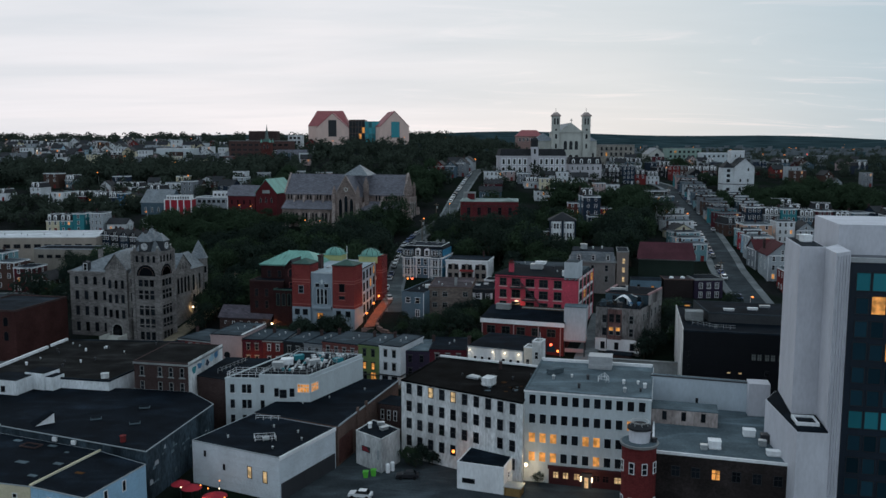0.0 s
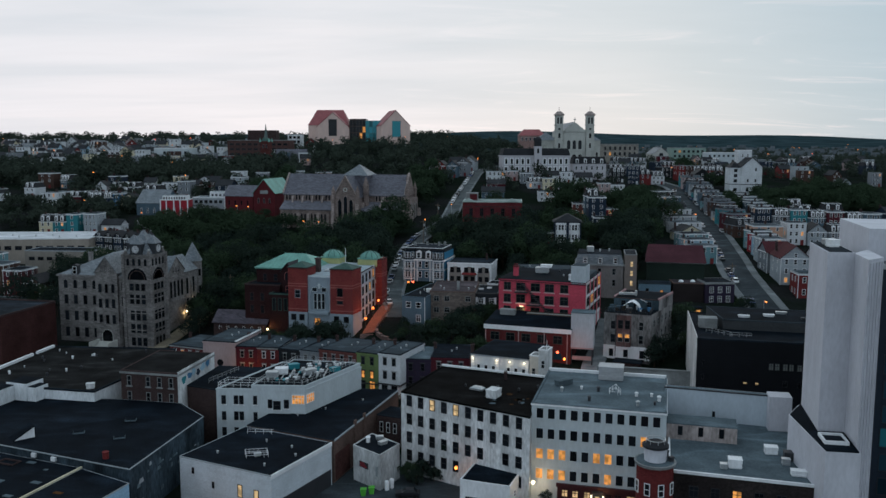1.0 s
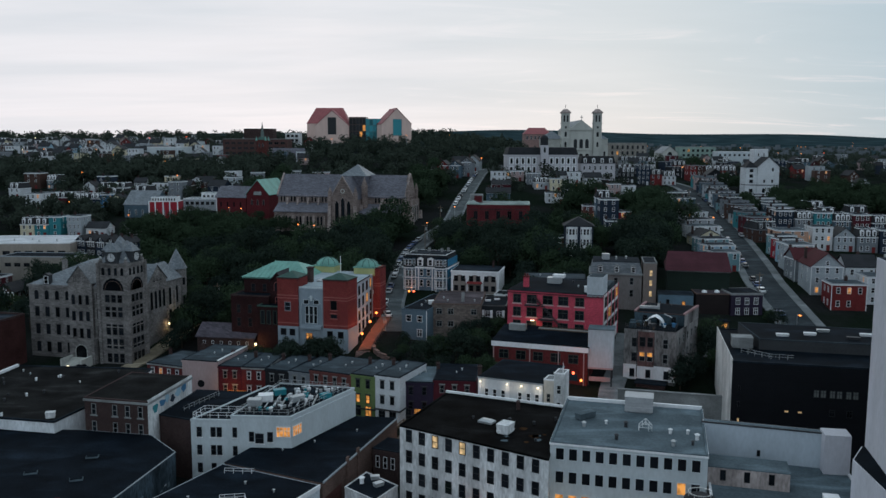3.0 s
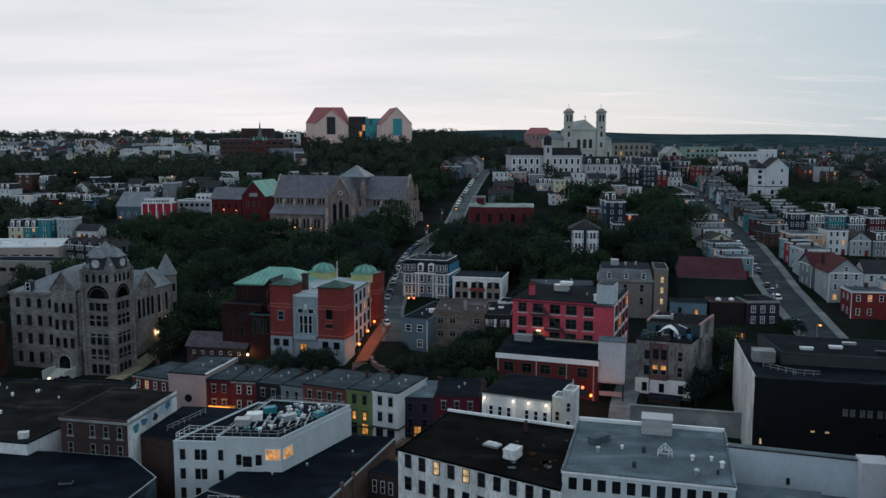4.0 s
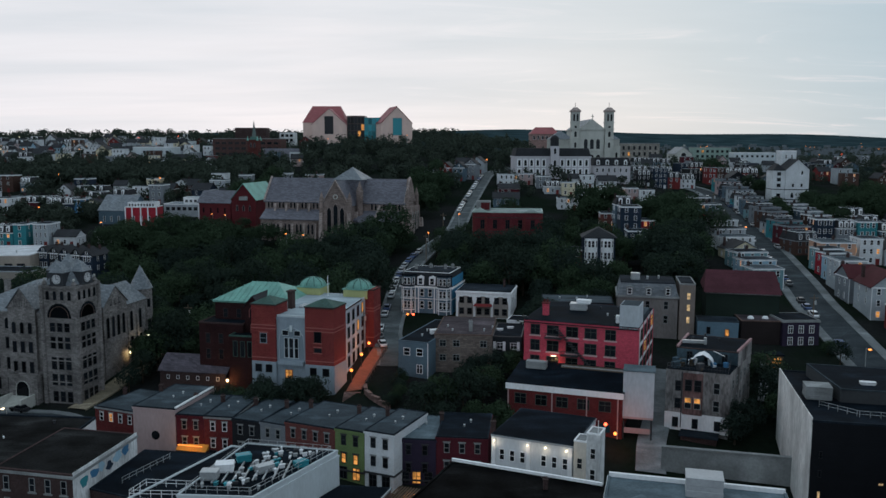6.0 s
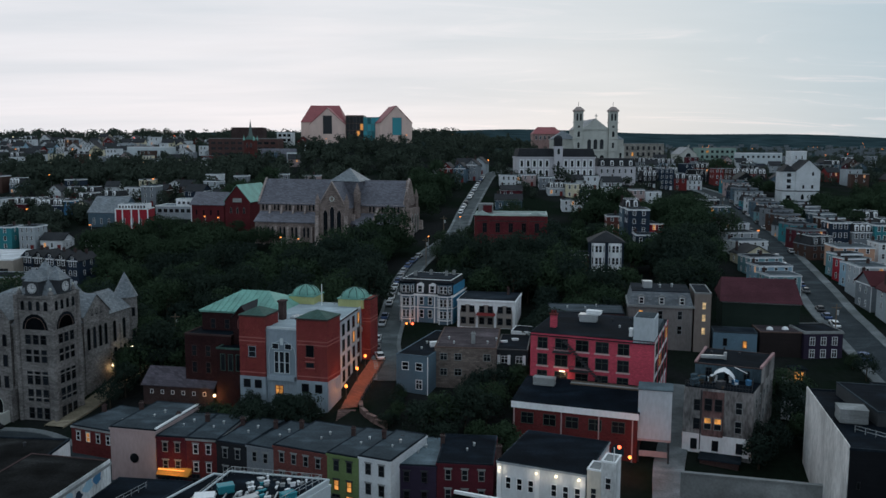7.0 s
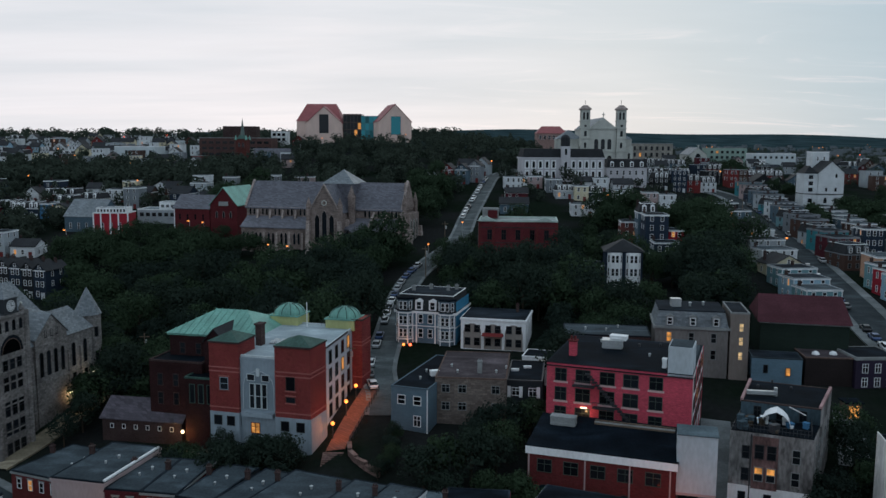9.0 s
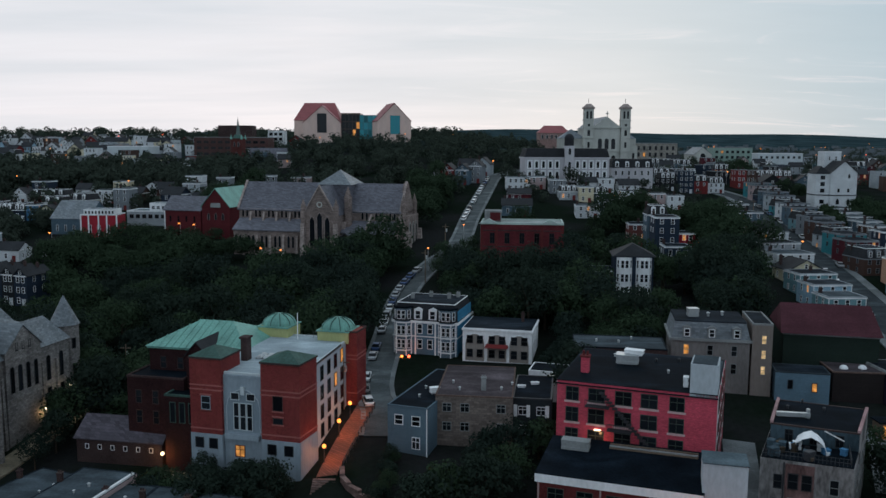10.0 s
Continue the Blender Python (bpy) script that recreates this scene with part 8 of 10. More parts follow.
for u, h in ((2.6, 9.6), (5.2, 11.0), (7.8, 9.6)):
    tr.window(0, u, kz(28.6), 1.9, h, "lancet", STONE_BUFF)
at, turn = tr.spot(0, 5.2, kz(42.0))
bm = bmesh.new()
ring(bm, disc(16, 0.95), disc(16, 0.65), 0, 0.2)
bmesh.ops.transform(bm, matrix=Matrix.Rotation(radians(90), 4, "X"), verts=bm.verts)
part("rose_window", bm, STONE_PALE, r, "", at, turn)
for u in (28.2, 39.4):
    for v in (-18.4, -11.0):
        part("buttress", prism(bmesh.new(), kpoly(u - 0.9, u + 0.9, v - 1.3, v + 0.9), -10, kz(36.0), kpoly(u - 0.6, u + 0.6, v - 0.2, v + 0.9)), STONE_BUFF, r)
    q = kt(u, -17.4)
    part("pinnacle", cone(prism(bmesh.new(), disc(8, 0.9, *q), kz(35.6), kz(41.0)), 8, 1.0, *q, kz(41.0), kz(44.0)), STONE_WARM, r)
porch = Block(r, kpoly(39.0, 44.5, -16.0, -12.4), -8, kz(30.4), STONE_WARM, "porch")
roof_slabs(r, kpoly(39.0, 44.5, -16.0, -12.4), kz(30.4), 2.6, 1, SLATE_BLUE, 0.3)
def coping(u0, v0, u1, v1, z0, rise, along):
    """Pale coping stones up both slopes of a gable."""
    for s0 in (0, 1):
        bm = bmesh.new()
        if along:
            a, m = (u0 if s0 == 0 else u1, v0), ((u0 + u1) / 2, v0)
            off = (0, 0.7)
        else:
            a, m = (u0, v0 if s0 == 0 else v1), (u0, (v0 + v1) / 2)
            off = (0.7, 0)
        vs = [bm.verts.new((*kt(p[0] + off[0] * k, p[1] + off[1] * k), z + dz)) for p, z in ((a, z0), (m, z0 + rise)) for k in (0, 1) for dz in (0.1, 0.75)]
        for f in ((0, 1, 3, 2), (4, 6, 7, 5), (0, 4, 5, 1), (2, 3, 7, 6), (1, 5, 7, 3), (0, 2, 6, 4)):
            bm.faces.new([vs[i] for i in f])
        part("gable_coping", bm, STONE_BUFF, r)


coping(28.4, -17.8, 39.2, -17.8, kz(38.8), 8.9, True)
coping(-0.6, -7.4, -0.6, 7.4, kz(39.2), 8.8, False)
coping(57.4, -7.0, 57.4, 7.0, kz(39.2), 9.2, False)
cross = Block(r, kpoly(28.9, 39.9, -5.8, 5.8), kz(39), kz(47.9), SLATE_BLUE, "crossing_wall")
part("crossing_roof", hip(bmesh.new(), cross.poly, cross.z1, 4.8, 0.6, 1.0), SLATE, r, "low pyramid slate roof")
q = kt(40.4, -9.0)
part("stair_turret", cone(prism(bmesh.new(), disc(8, 1.3, *q), kz(30), kz(43.4)), 8, 1.5, *q, kz(43.4), kz(47.6)), STONE_WARM, r)
end = Block(r, kpoly(57.0, 60.0, -6.2, 6.2), -8, kz(38.0), STONE_WARM, "east_front")
part("east_gable", gable(bmesh.new(), kpoly(56.8, 58.4, -6.6, 6.6), kz(39.4), 9.2, 0, 0.0), STONE_WARM, r)
for v in (-13.0, -6.5, 6.5):
    for s, z in ((0, 31.5 if v < -8 else 39.5),):
        part("buttress", prism(bmesh.new(), kpoly(57.0, 60.4, v - 0.7, v + 0.7), -8, kz(z), kpoly(57.0, 58.6, v - 0.5, v + 0.5)), STONE_BUFF, r)
        part("buttress", prism(bmesh.new(), kpoly(57.0, 62.2, v - 0.75, v + 0.75), -8, kz(z - 6.5), kpoly(57.0, 61.0, v - 0.6, v + 0.6)), STONE_BUFF, r)
    q = kt(58.6, v)
    part("pinnacle", cone(prism(bmesh.new(), disc(8, 0.8, *q), kz(30), kz(34 if v < -8 else 41.5)), 8, 0.95, *q, kz(34 if v < -8 else 41.5), kz(37 if v < -8 else 45)), STONE_WARM, r)
end.windows(1, 3, [kz(27)], 1.8, 9.0, 0.8, 0.8, 0.0, "lancet", STONE_PALE)

# ---- red gabled halls beside the cathedral ----
HALL_RED = surface("deep_red_clapboard", (0.105, 0.020, 0.024), "board", 0.7, vary=0.2)
b = block("hall", "red gabled timber hall with a pale green roof", "hall", rect(-92.0, 417.9, 11.0, 22.0, -13), 38.6, HALL_RED)
part("gable_wall", gable(bmesh.new(), b.poly, b.z1, 6.4, 1, -0.02), HALL_RED, b.root)
roof_slabs(b.root, b.poly, b.z1, 6.4, 1, COPPER, 0.4)
b.windows(0, 3, [b.z1 - 5.0], 0.9, 2.6, 1.2, 1.2, 0.0, "lancet", CONCRETE)
part("white_pediment", gable(bmesh.new(), rect(3.6, -1.3, 3.6, 0.5, -13), b.z1 - 0.4, 1.6, 0, 0.1), CONCRETE, b.root)
b = block("hall", "dark red timber hall with a slate pitched roof", "hall", rect(-107.0, 421.2, 15.0, 12.0, -13), 37.0, HALL_RED)
part("gable_wall", gable(bmesh.new(), b.poly, b.z1, 4.6, 0, -0.02), HALL_RED, b.root)
roof_slabs(b.root, b.poly, b.z1, 4.6, 0, SLATE_BLUE, 0.4)
b.windows(0, 4, [b.z1 - 4.4], 1.0, 2.2, 1.0, 1.0, 0.0, "sash", HALL_RED)
at, turn = b.spot(0, 0.3, b.z0)
part("corner_board", box(bmesh.new(), -0.2, -0.1, 0, 0.2, 0.05, b.z1 - b.z0), WHITE, b.root, "", at, turn)

# ---- museum on the hill ----
PEACH = surface("peach_stone_panels", (0.66, 0.49, 0.43), "stucco", 0.7, vary=0.12)
ROOF_RED = surface("red_tile_roof", (0.30, 0.085, 0.09), "board", 0.6, vary=0.15)
root, _ = building("museum_building", "museum of two peach gabled blocks with red roofs joined by glass", "museum", rect(-120, 763, 96, 40, 0))
root.location = (-121.4, 762.0, 60.0)
r = root
left_block = Block(r, [(0, 12), (36, 10), (36, 40), (0, 40)], -6, 18.5, PEACH, "rear_wall")
part("rear_roof", hip(bmesh.new(), left_block.poly, 18.5, 14.0, 0.4, 0.42), ROOF_RED, r)
lg = Block(r, [(9.0, 0), (37.5, 0), (37.5, 26), (9.0, 26)], -6, 16.6, PEACH, "gable_block")
part("front_gable", gable(bmesh.new(), lg.poly, 16.6, 12.6, 1, -0.02), PEACH, r)
roof_slabs(r, lg.poly, 16.6, 12.6, 1, ROOF_RED, 0.3, 0.5)
lg.window(0, 14.2, 9.0, 7.2, 14.5, "plain", DARK_FRAME, PANE)
glass_block = Block(r, [(37.5, 4), (52.0, 4), (52.0, 26), (37.5, 26)], -6, 24.0, surface("bronze_glass", (0.05, 0.028, 0.02), "paint", 0.3), "bronze_link")
for i in range(5):
    for j in range(4):
        glass_block.window(0, 1.6 + 2.8 * i, 1.0 + 5.6 * j, 2.5, 5.0, "plain", DARK_FRAME, LIT if (i, j) in ((3, 1), (4, 2)) else PANE)
teal_block = Block(r, [(52.0, 0), (68, 0), (68, 26), (52.0, 26)], -6, 22.4, surface("teal_cladding", (0.03, 0.20, 0.24), "paint", 0.35), "teal_link")
for i in range(5):
    for j in range(4):
        teal_block.window(0, 1.6 + 3.1 * i, 0.8 + 5.4 * j, 2.8, 5.0, "plain", surface("teal_frame", (0.04, 0.16, 0.18), "paint", 0.5), PANE_TEAL)
rg = Block(r, rect(67.5, -22.0, 25.0, 30.0, 15), -6, 17.6, PEACH, "gable_block")
part("front_gable", gable(bmesh.new(), rg.poly, 17.6, 12.8, 1, -0.02), PEACH, r)
roof_slabs(r, rg.poly, 17.6, 12.8, 1, ROOF_RED, 0.3, 0.5)
rg.window(0, 13.0, 8.0, 7.4, 13.6, "plain", DARK_FRAME, PANE_TEAL)

# ---- twin-towered basilica and palace ----
root, _ = building("basilica", "pale stone twin-towered basilica with a pedimented front", "church", rect(78, 617.5, 30, 60, 0))
root.location = (92.7, 622.4, 50.0)
r = root
body = Block(r, [(-8, 0), (8, 0), (8, 62), (-8, 62)], -8, 21.6, STONE_PALE, "nave_wall")
part("pediment", gable(bmesh.new(), body.poly, 21.6, 6.2, 1, 0.2), STONE_PALE, r)
roof_slabs(r, [(-8, 3), (8, 3), (8, 62), (-8, 62)], 21.6, 6.2, 1, SLATE, 0.3)
body.band(21.0, 0.7, 0.5, STONE_PALE)
body.windows(0, 3, [8.6], 2.6, 6.4, 2.0, 2.0, 0.0, "arch", STONE_PALE)
body.windows(0, 3, [0.0], 2.8, 5.0, 1.6, 1.6, 0.0, "arch", STONE_PALE)
body.band(7.2, 0.5, 0.4, STONE_PALE)
part("cross", box(box(bmesh.new(), -0.2, -0.3, 27.5, 0.2, 0.1, 31.0), -0.9, -0.3, 29.4, 0.9, 0.1, 29.9), STONE_PALE, r)
for sx in (-11, 11):
    t = Block(r, [(sx - 2.75, -1.2), (sx + 2.75, -1.2), (sx + 2.75, 4.3), (sx - 2.75, 4.3)], -8, 33.0, STONE_PALE, "tower")
    for z in (7.2, 15.0, 21.0, 25.4):
        t.band(z, 0.5, 0.35, STONE_PALE)
    t.band(32.4, 1.0, 0.6, STONE_BUFF)
    part("tower_cap", prism(bmesh.new(), inset(t.poly, -0.4), 33.4, 35.4, inset(t.poly, 1.6)), STONE_BUFF, r)
    part("tower_tip", box(bmesh.new(), sx - 0.12, 1.9, 35.8, sx + 0.12, 2.1, 38.4), DARK, r)
    for k in (0, 1, 3):
        t.windows(k, 2, [26.6], 1.4, 4.6, 0.6, 0.6, 0.0, "arch", STONE_PALE)
    t.window(0, 2.75, 16.4, 1.8, 3.6, "arch", STONE_PALE)
    t.window(0, 2.75, 9.4, 1.6, 3.6, "arch", STONE_PALE)
    t.window(0, 2.75, 22.0, 1.6, 1.6, "plain", STONE_PALE)
for sx in (-1, 1):
    arm = Block(r, [(min(sx * 8, sx * 24), 30), (max(sx * 8, sx * 24), 30), (max(sx * 8, sx * 24), 46), (min(sx * 8, sx * 24), 46)], -8, 15.0, STONE_PALE, "transept_wall")
    part("transept_roof", hip(bmesh.new(), arm.poly, 15.0, 6.0, 0.4, 0.9), SLATE, r)
    arm.windows(0, 3, [4.0], 2.0, 6.5, 1.0, 1.0, 0.0, "arch", STONE_PALE)
    low_arm = Block(r, [(min(sx * 14.2, sx * 19), 2), (max(sx * 14.2, sx * 19), 2), (max(sx * 14.2, sx * 19), 26), (min(sx * 14.2, sx * 19), 26)], -8, 10.4, STONE_PALE, "aisle_wall")
    low_arm.flat_roof(SLATE, 0.4, STONE_PALE, 0.3)
    low_arm.windows(0, 1, [2.0], 1.6, 4.5, 0.8, 0.8, 0.0, "arch", STONE_PALE)

PALE_GREY = surface("pale_grey_stone", (0.49, 0.475, 0.50), "stucco", 0.8, vary=0.14)
b = block("palace", "long pale stone residence with a dark mansard roof and cupola", "residence", rect(33.5, 504.8, 39.8, 14.0, 5), 55.2, PALE_GREY)
r = b.root
part("mansard_roof", prism(bmesh.new(), inset(b.poly, -0.2), b.z1, b.z1 + 4.4, inset(b.poly, 1.0)), SLATE_DARK, r)
b.band(b.z1 - 0.4, 0.7, 0.4, PALE_GREY)
b.windows(0, 12, [b.z1 - 4.6, b.z1 - 9.4], 1.5, 3.1, 0.6, 0.6, 0.0, "arch", WHITE, skip={5})
for z in (b.z1 - 4.6, b.z1 - 9.4):
    for i in range(12):
        u = 0.6 + (b.side(0)[2] - 1.2) * (i + 0.5) / 12
        if i != 5:
            at, turn = b.spot(0, u, z)
            part("window_trim", box(box(box(box(bmesh.new(), -1.15, -0.2, -0.1, -0.78, 0.02, 3.0), 0.78, -0.2, -0.1, 1.15, 0.02, 3.0), -1.15, -0.24, 3.15, 1.15, 0.02, 3.6), -1.2, -0.26, -0.45, 1.2, 0.02, -0.1), WHITE, r, "", at, turn)
cen = Block(r, [(18.4, -0.7), (22.6, -0.7), (22.6, 5), (18.4, 5)], b.z0, b.z1 + 5.6, PALE_GREY, "centre_tower")
part("cupola", prism(bmesh.new(), disc(10, 2.2, 20.5, 2.1), cen.z1, cen.z1 + 3.2), SLATE_DARK, r)
part("cupola_dome", dome(bmesh.new(), 10, 2.3, 20.5, 2.1, cen.z1 + 3.2, 2.4), SLATE_DARK, r)
cen.windows(0, 1, [b.z1 - 4.6, b.z1 - 9.4, b.z1 + 1.6], 1.5, 3.0, 0.5, 0.5, 0.0, "arch", WHITE)
b = block("residence_wing", "pale stone wing with a dark mansard and dormers", "residence", rect(76.6, 520.4, 20.0, 12.0, 1), 50.4, PALE_GREY)
part("mansard_roof", prism(bmesh.new(), inset(b.poly, -0.2), b.z1, b.z1 + 4.2, inset(b.poly, 0.9)), SLATE_DARK, b.root)
b.windows(0, 6, [b.z1 - 3.6, b.z1 - 7.4], 1.2, 2.2, 0.6, 0.6, 0.0, "sash", WHITE)
for i in range(4):
    at, turn = b.spot(0, 2.6 + 4.9 * i, b.z1 + 0.4)
    dormer(b.root, at, turn, 1.5, 2.2)
b = block("brick_school", "far red-roofed brick building beside the basilica", "school", rect(58.8, 686, 20.5, 14, 0), 68.8, surface("pinkish_brick", (0.34, 0.22, 0.2), "brick", 0.8))
part("roof", hip(bmesh.new(), b.poly, b.z1, 5.0, 0.5, 0.6), ROOF_RED, b.root)
b.windows(0, 6, [b.z1 - 4], 1.6, 2.6, 1, 1, 0, "sash")

# ---- white timber church ----
b = block("church", "white timber church with a steep gable and square tower", "church", rect(162.2, 475.6, 11.0, 24.0, -3), 50.0, paint("white"))
r = b.root
part("gable_wall", gable(bmesh.new(), b.poly, b.z1, 4.8, 1, -0.02), paint("white"), r)
roof_slabs(r, b.poly, b.z1, 4.8, 1, SLATE_DARK, 0.3)
b.windows(0, 2, [top(r, 41.6)], 0.9, 1.6, 1.4, 1.4, 0.0, "sash", DARK_FRAME)
b.windows(0, 2, [top(r, 36.4)], 1.4, 2.6, 1.0, 1.0, 0.0, "lancet", DARK_FRAME)
b.window(0, 7.6, b.z1 - 2.4, 0.9, 2.0, "lancet", DARK_FRAME)
b.band(top(r, 40.2), 0.35, 0.3, DARK)
tw = Block(r, [(-5.4, 2.4), (0.0, 1.0), (0.5, 11), (-5.0, 12)], b.z0, top(r, 49.4), paint("white"), "side_wing")
tw.windows(0, 1, [top(r, z) for z in (36.6, 41.4, 44.2, 47.0)], 1.8, 1.7, 0.5, 0.5, 0.0, "sash", DARK_FRAME)
tw.band(top(r, 40.2), 0.35, 0.2, DARK)
part("wing_roof", hip(bmesh.new(), tw.poly, tw.z1, 3.4, 0.3, 0.9), SLATE_DARK, r)
bt = Block(r, [(2.4, 13.0), (9.8, 13.0), (9.8, 20.0), (2.4, 20.0)], b.z0, top(r, 58.6), paint("white"), "tower")
bt.flat_roof(SLATE_DARK, 0.4, WHITE, 0.2)
bt.windows(0, 2, [top(r, 55.0)], 0.8, 1.8, 0.8, 0.8)
house(148.0, 520.0, 12.0, 11.0, "black", "gable_front", -5, 14, 3, words="dark timber hall with a black gabled roof")

# ---- brick spire church and schools on the ridge ----
b = block("spire_church", "red brick church with a copper spire and slate nave", "church", rect(-130.2, 614.0, 6.4, 6.4, -6), 63.8, surface("dull_church_brick", (0.105, 0.034, 0.03), "brick", 0.85, vary=0.3))
r = b.root
part("spire_skirt", hip(bmesh.new(), b.poly, b.z1, 3.4, 0.1, 1.0), DULL_COPPER, r)
q = Vector(b.poly[0]).lerp(Vector(b.poly[2]), 0.5)
part("spire", cone(bmesh.new(), 8, 1.5, q.x, q.y, b.z1 + 1.2, top(r, 76.6)), surface("weathered_spire_copper", (0.13, 0.17, 0.16), "paint", 0.7, vary=0.3), r)
b.windows(0, 2, [b.z1 - 5.0], 1.1, 3.2, 0.8, 0.8, 0.0, "lancet", CONCRETE)
b.windows(0, 1, [b.z1 - 11.0], 1.6, 3.2, 0.8, 0.8, 0.0, "lancet", CONCRETE)
for q in b.poly:
    part("pinnacle", cone(bmesh.new(), 6, 0.8, *q, b.z1 - 0.5, b.z1 + 2.6), COPPER, r)
nv = Block(r, rect(9.0, 4.0, 22.0, 12.0, -6), b.z0, top(r, 51.0), BRICK_DARK, "nave_wall")
roof_slabs(r, nv.poly, nv.z1, 7.0, 0, SLATE_BLUE, 0.4)
part("nave_gable", gable(bmesh.new(), nv.poly, nv.z1, 7.0, 0, -0.02), BRICK_DARK, r)
b = block("school", "long brown brick school with banded windows", "school", rect(-160.5, 642.0, 46.0, 20.0, 0), 64.4, surface("dark_red_brown_brick", (0.10, 0.055, 0.05), "brick", 0.85, vary=0.3))
b.flat_roof(FELT_MID, 0.4, CONCRETE, 0.3)
b.windows(0, 10, [b.z1 - 3.6, b.z1 - 7.2, b.z1 - 10.8], 3.0, 1.6, 1, 1, 0.03, "cross", DARK_FRAME)
up = Block(b.root, rect(14, 5, 21, 13, 0), b.z1, b.z1 + 7.6, BRICK_DARK, "upper_floor")
b = block("office_block", "pale far office block with dark windows", "office block", rect(-126.5, 700.0, 11.0, 12.0, 0), 69.4, WHITE_OLD)
b.flat_roof(FELT_MID, 0.4, CONCRETE, 0.3)
b.windows(0, 3, [b.z1 - 3.2, b.z1 - 6.6], 2.2, 2.0, 0.6, 0.6, 0, "plain", DARK_FRAME)

# red brick block by the hill road
b = block("brick_hall", "red brick hall with a pale parapet and tall windows", "hall", rect(7.4, 356.1, 24.0, 13.0, -5), 38.4, surface("deep_red_brick", (0.135, 0.028, 0.034), "brick", 0.85, vary=0.3))
at, turn = b.spot(3, 0, b.z0)
part("grey_flank", box(bmesh.new(), 0, -0.12, 0, 13.0, 0.03, b.z1 - b.z0 + 0.3), CONCRETE, b.root, "grey rendered flank wall", at, turn)
b.flat_roof(surface("pale_gravel_roof", (0.33, 0.36, 0.35), "felt", 0.9, vary=0.3), 0.6, surface("mint_trim", (0.40, 0.48, 0.45), "paint", 0.7), 0.4)
b.windows(0, 5, [b.z1 - 5.6], 1.5, 3.2, 1.2, 1.2, 0.0, "cross", BRICK_DARK)
b.windows(0, 5, [b.z1 - 10.4], 1.4, 2.6, 1.2, 1.2, 0.12, "cross", BRICK_DARK)
for u in (2.4, 20.0):
    at, turn = b.spot(0, u, b.z1 + 0.2)
    part("pediment", gable(bmesh.new(), [(-2.8, -0.45), (2.8, -0.45), (2.8, 0.5), (-2.8, 0.5)], 0, 1.5, 1, 0.1), surface("mint_trim", (0.40, 0.48, 0.45), "paint", 0.7), b.root, "", at, turn)
for z in (b.z1 - 6.6, b.z1 - 1.9, b.z1 - 11.2):
    b.band(z, 0.3, 0.14, BRICK_DARK, "string_course")
for u in (0.3, 4.6, 17.8, 23.7):
    part("pilaster", box(bmesh.new(), -0.35, -0.22, b.z0, 0.35, 0.02, b.z1 - 0.1), BRICK_RED, b.root, "", *b.spot(0, u, 0))
at, turn = b.spot(0, 4.0, b.z1 + 0.4)
part("stair_panel", box(bmesh.new(), -1.5, 5.6, 0.2, 1.5, 6.1, 2.6), HALL_RED, b.root, "dark red panel on the stair head", at, turn)
unit(b.root, 4.0, 8.0, b.z1 + 0.1, 5.0, 4.0, 3.4, -5, CONCRETE, "stair_head")

# ---- houses across the slope ----
house(-183.0, 390.8, 6.0, 8.4, "cream", "mansard", 0, 9, 2)
house(-176.8, 390.8, 6.0, 8.4, "teal", "mansard", 0, 9, 2)
house(-170.6, 390.9, 5.0, 8.8, "teal", "flat", 0, 9, 1)
house(-162.9, 391.1, 6.2, 9.0, "pale grey", "flat", -4, 9, 3, win_w=0.7)
house(-155.0, 391.1, 9.0, 6.2, "white", "gable_side", -4, 8, 3)
house(-140.0, 394.7, 9.0, 5.0, "white", "flat", -4, 8, 3)
house(-130.0, 396.9, 5.0, 5.0, "white", "gable_front", -4, 7, 1)
for k in range(5):
    house(-141.0 + k * 4.3, 349.0 - k * 1.4, 4.3, 10.6, "navy" if k % 2 == 0 else "black", "gable_front", -16, 9, 2, group="navy bay-fronted terrace", lit=0.04)
house(-204.0, 454.2, 6.8, 6.5, "brown", "flat", -3, 9, 2)
house(-197.0, 454.2, 6.4, 6.5, "maroon", "mansard", -3, 9, 2)
house(-190.3, 455.4, 5.4, 6.5, "navy", "mansard", -3, 9, 2)
house(-184.2, 449.5, 7.0, 7.0, "navy", "mansard", -3, 9, 3)
house(-177.0, 449.5, 5.0, 7.0, "navy", "mansard", -3, 9, 2)
house(-172.0, 449.5, 4.0, 6.4, "blue", "flat", -3, 9, 1)
house(-168.0, 449.4, 8.0, 6.4, "cream", "gable_front", -3, 9, 2, 0.3)
b = block("hall", "blue-grey timber hall with a broad slate roof", "hall", rect(-152.0, 427.8, 15.0, 16.0, -8), 33.0, paint("slate blue"))
roof_slabs(b.root, b.poly, b.z1, 6.0, 0, SLATE, 0.4)
part("gable_wall", gable(bmesh.new(), b.poly, b.z1, 6.0, 0, -0.02), paint("slate blue"), b.root)
b.windows(0, 4, [1.2], 0.9, 2.4, 0.8, 0.8, 0.0)
b = block("parish_hall", "bright red hall with white trim and a curved front", "hall", rect(-138.4, 421.8, 13.4, 10.0, 4), 34.6, paint("red"))
b.flat_roof(FELT_MID, 0.3, WHITE, 0.2)
for u in (0.2, 3.0, 6.6, 9.6, 13.2):
    at, turn = b.spot(0, u, b.z0)
    part("pilaster", box(bmesh.new(), -0.25, -0.12, 0, 0.25, 0.03, b.z1 - b.z0), WHITE, b.root, "", at, turn)
b.windows(0, 3, [1.6], 1.2, 3.2, 1.8, 1.8, 0.0, "sash", WHITE)
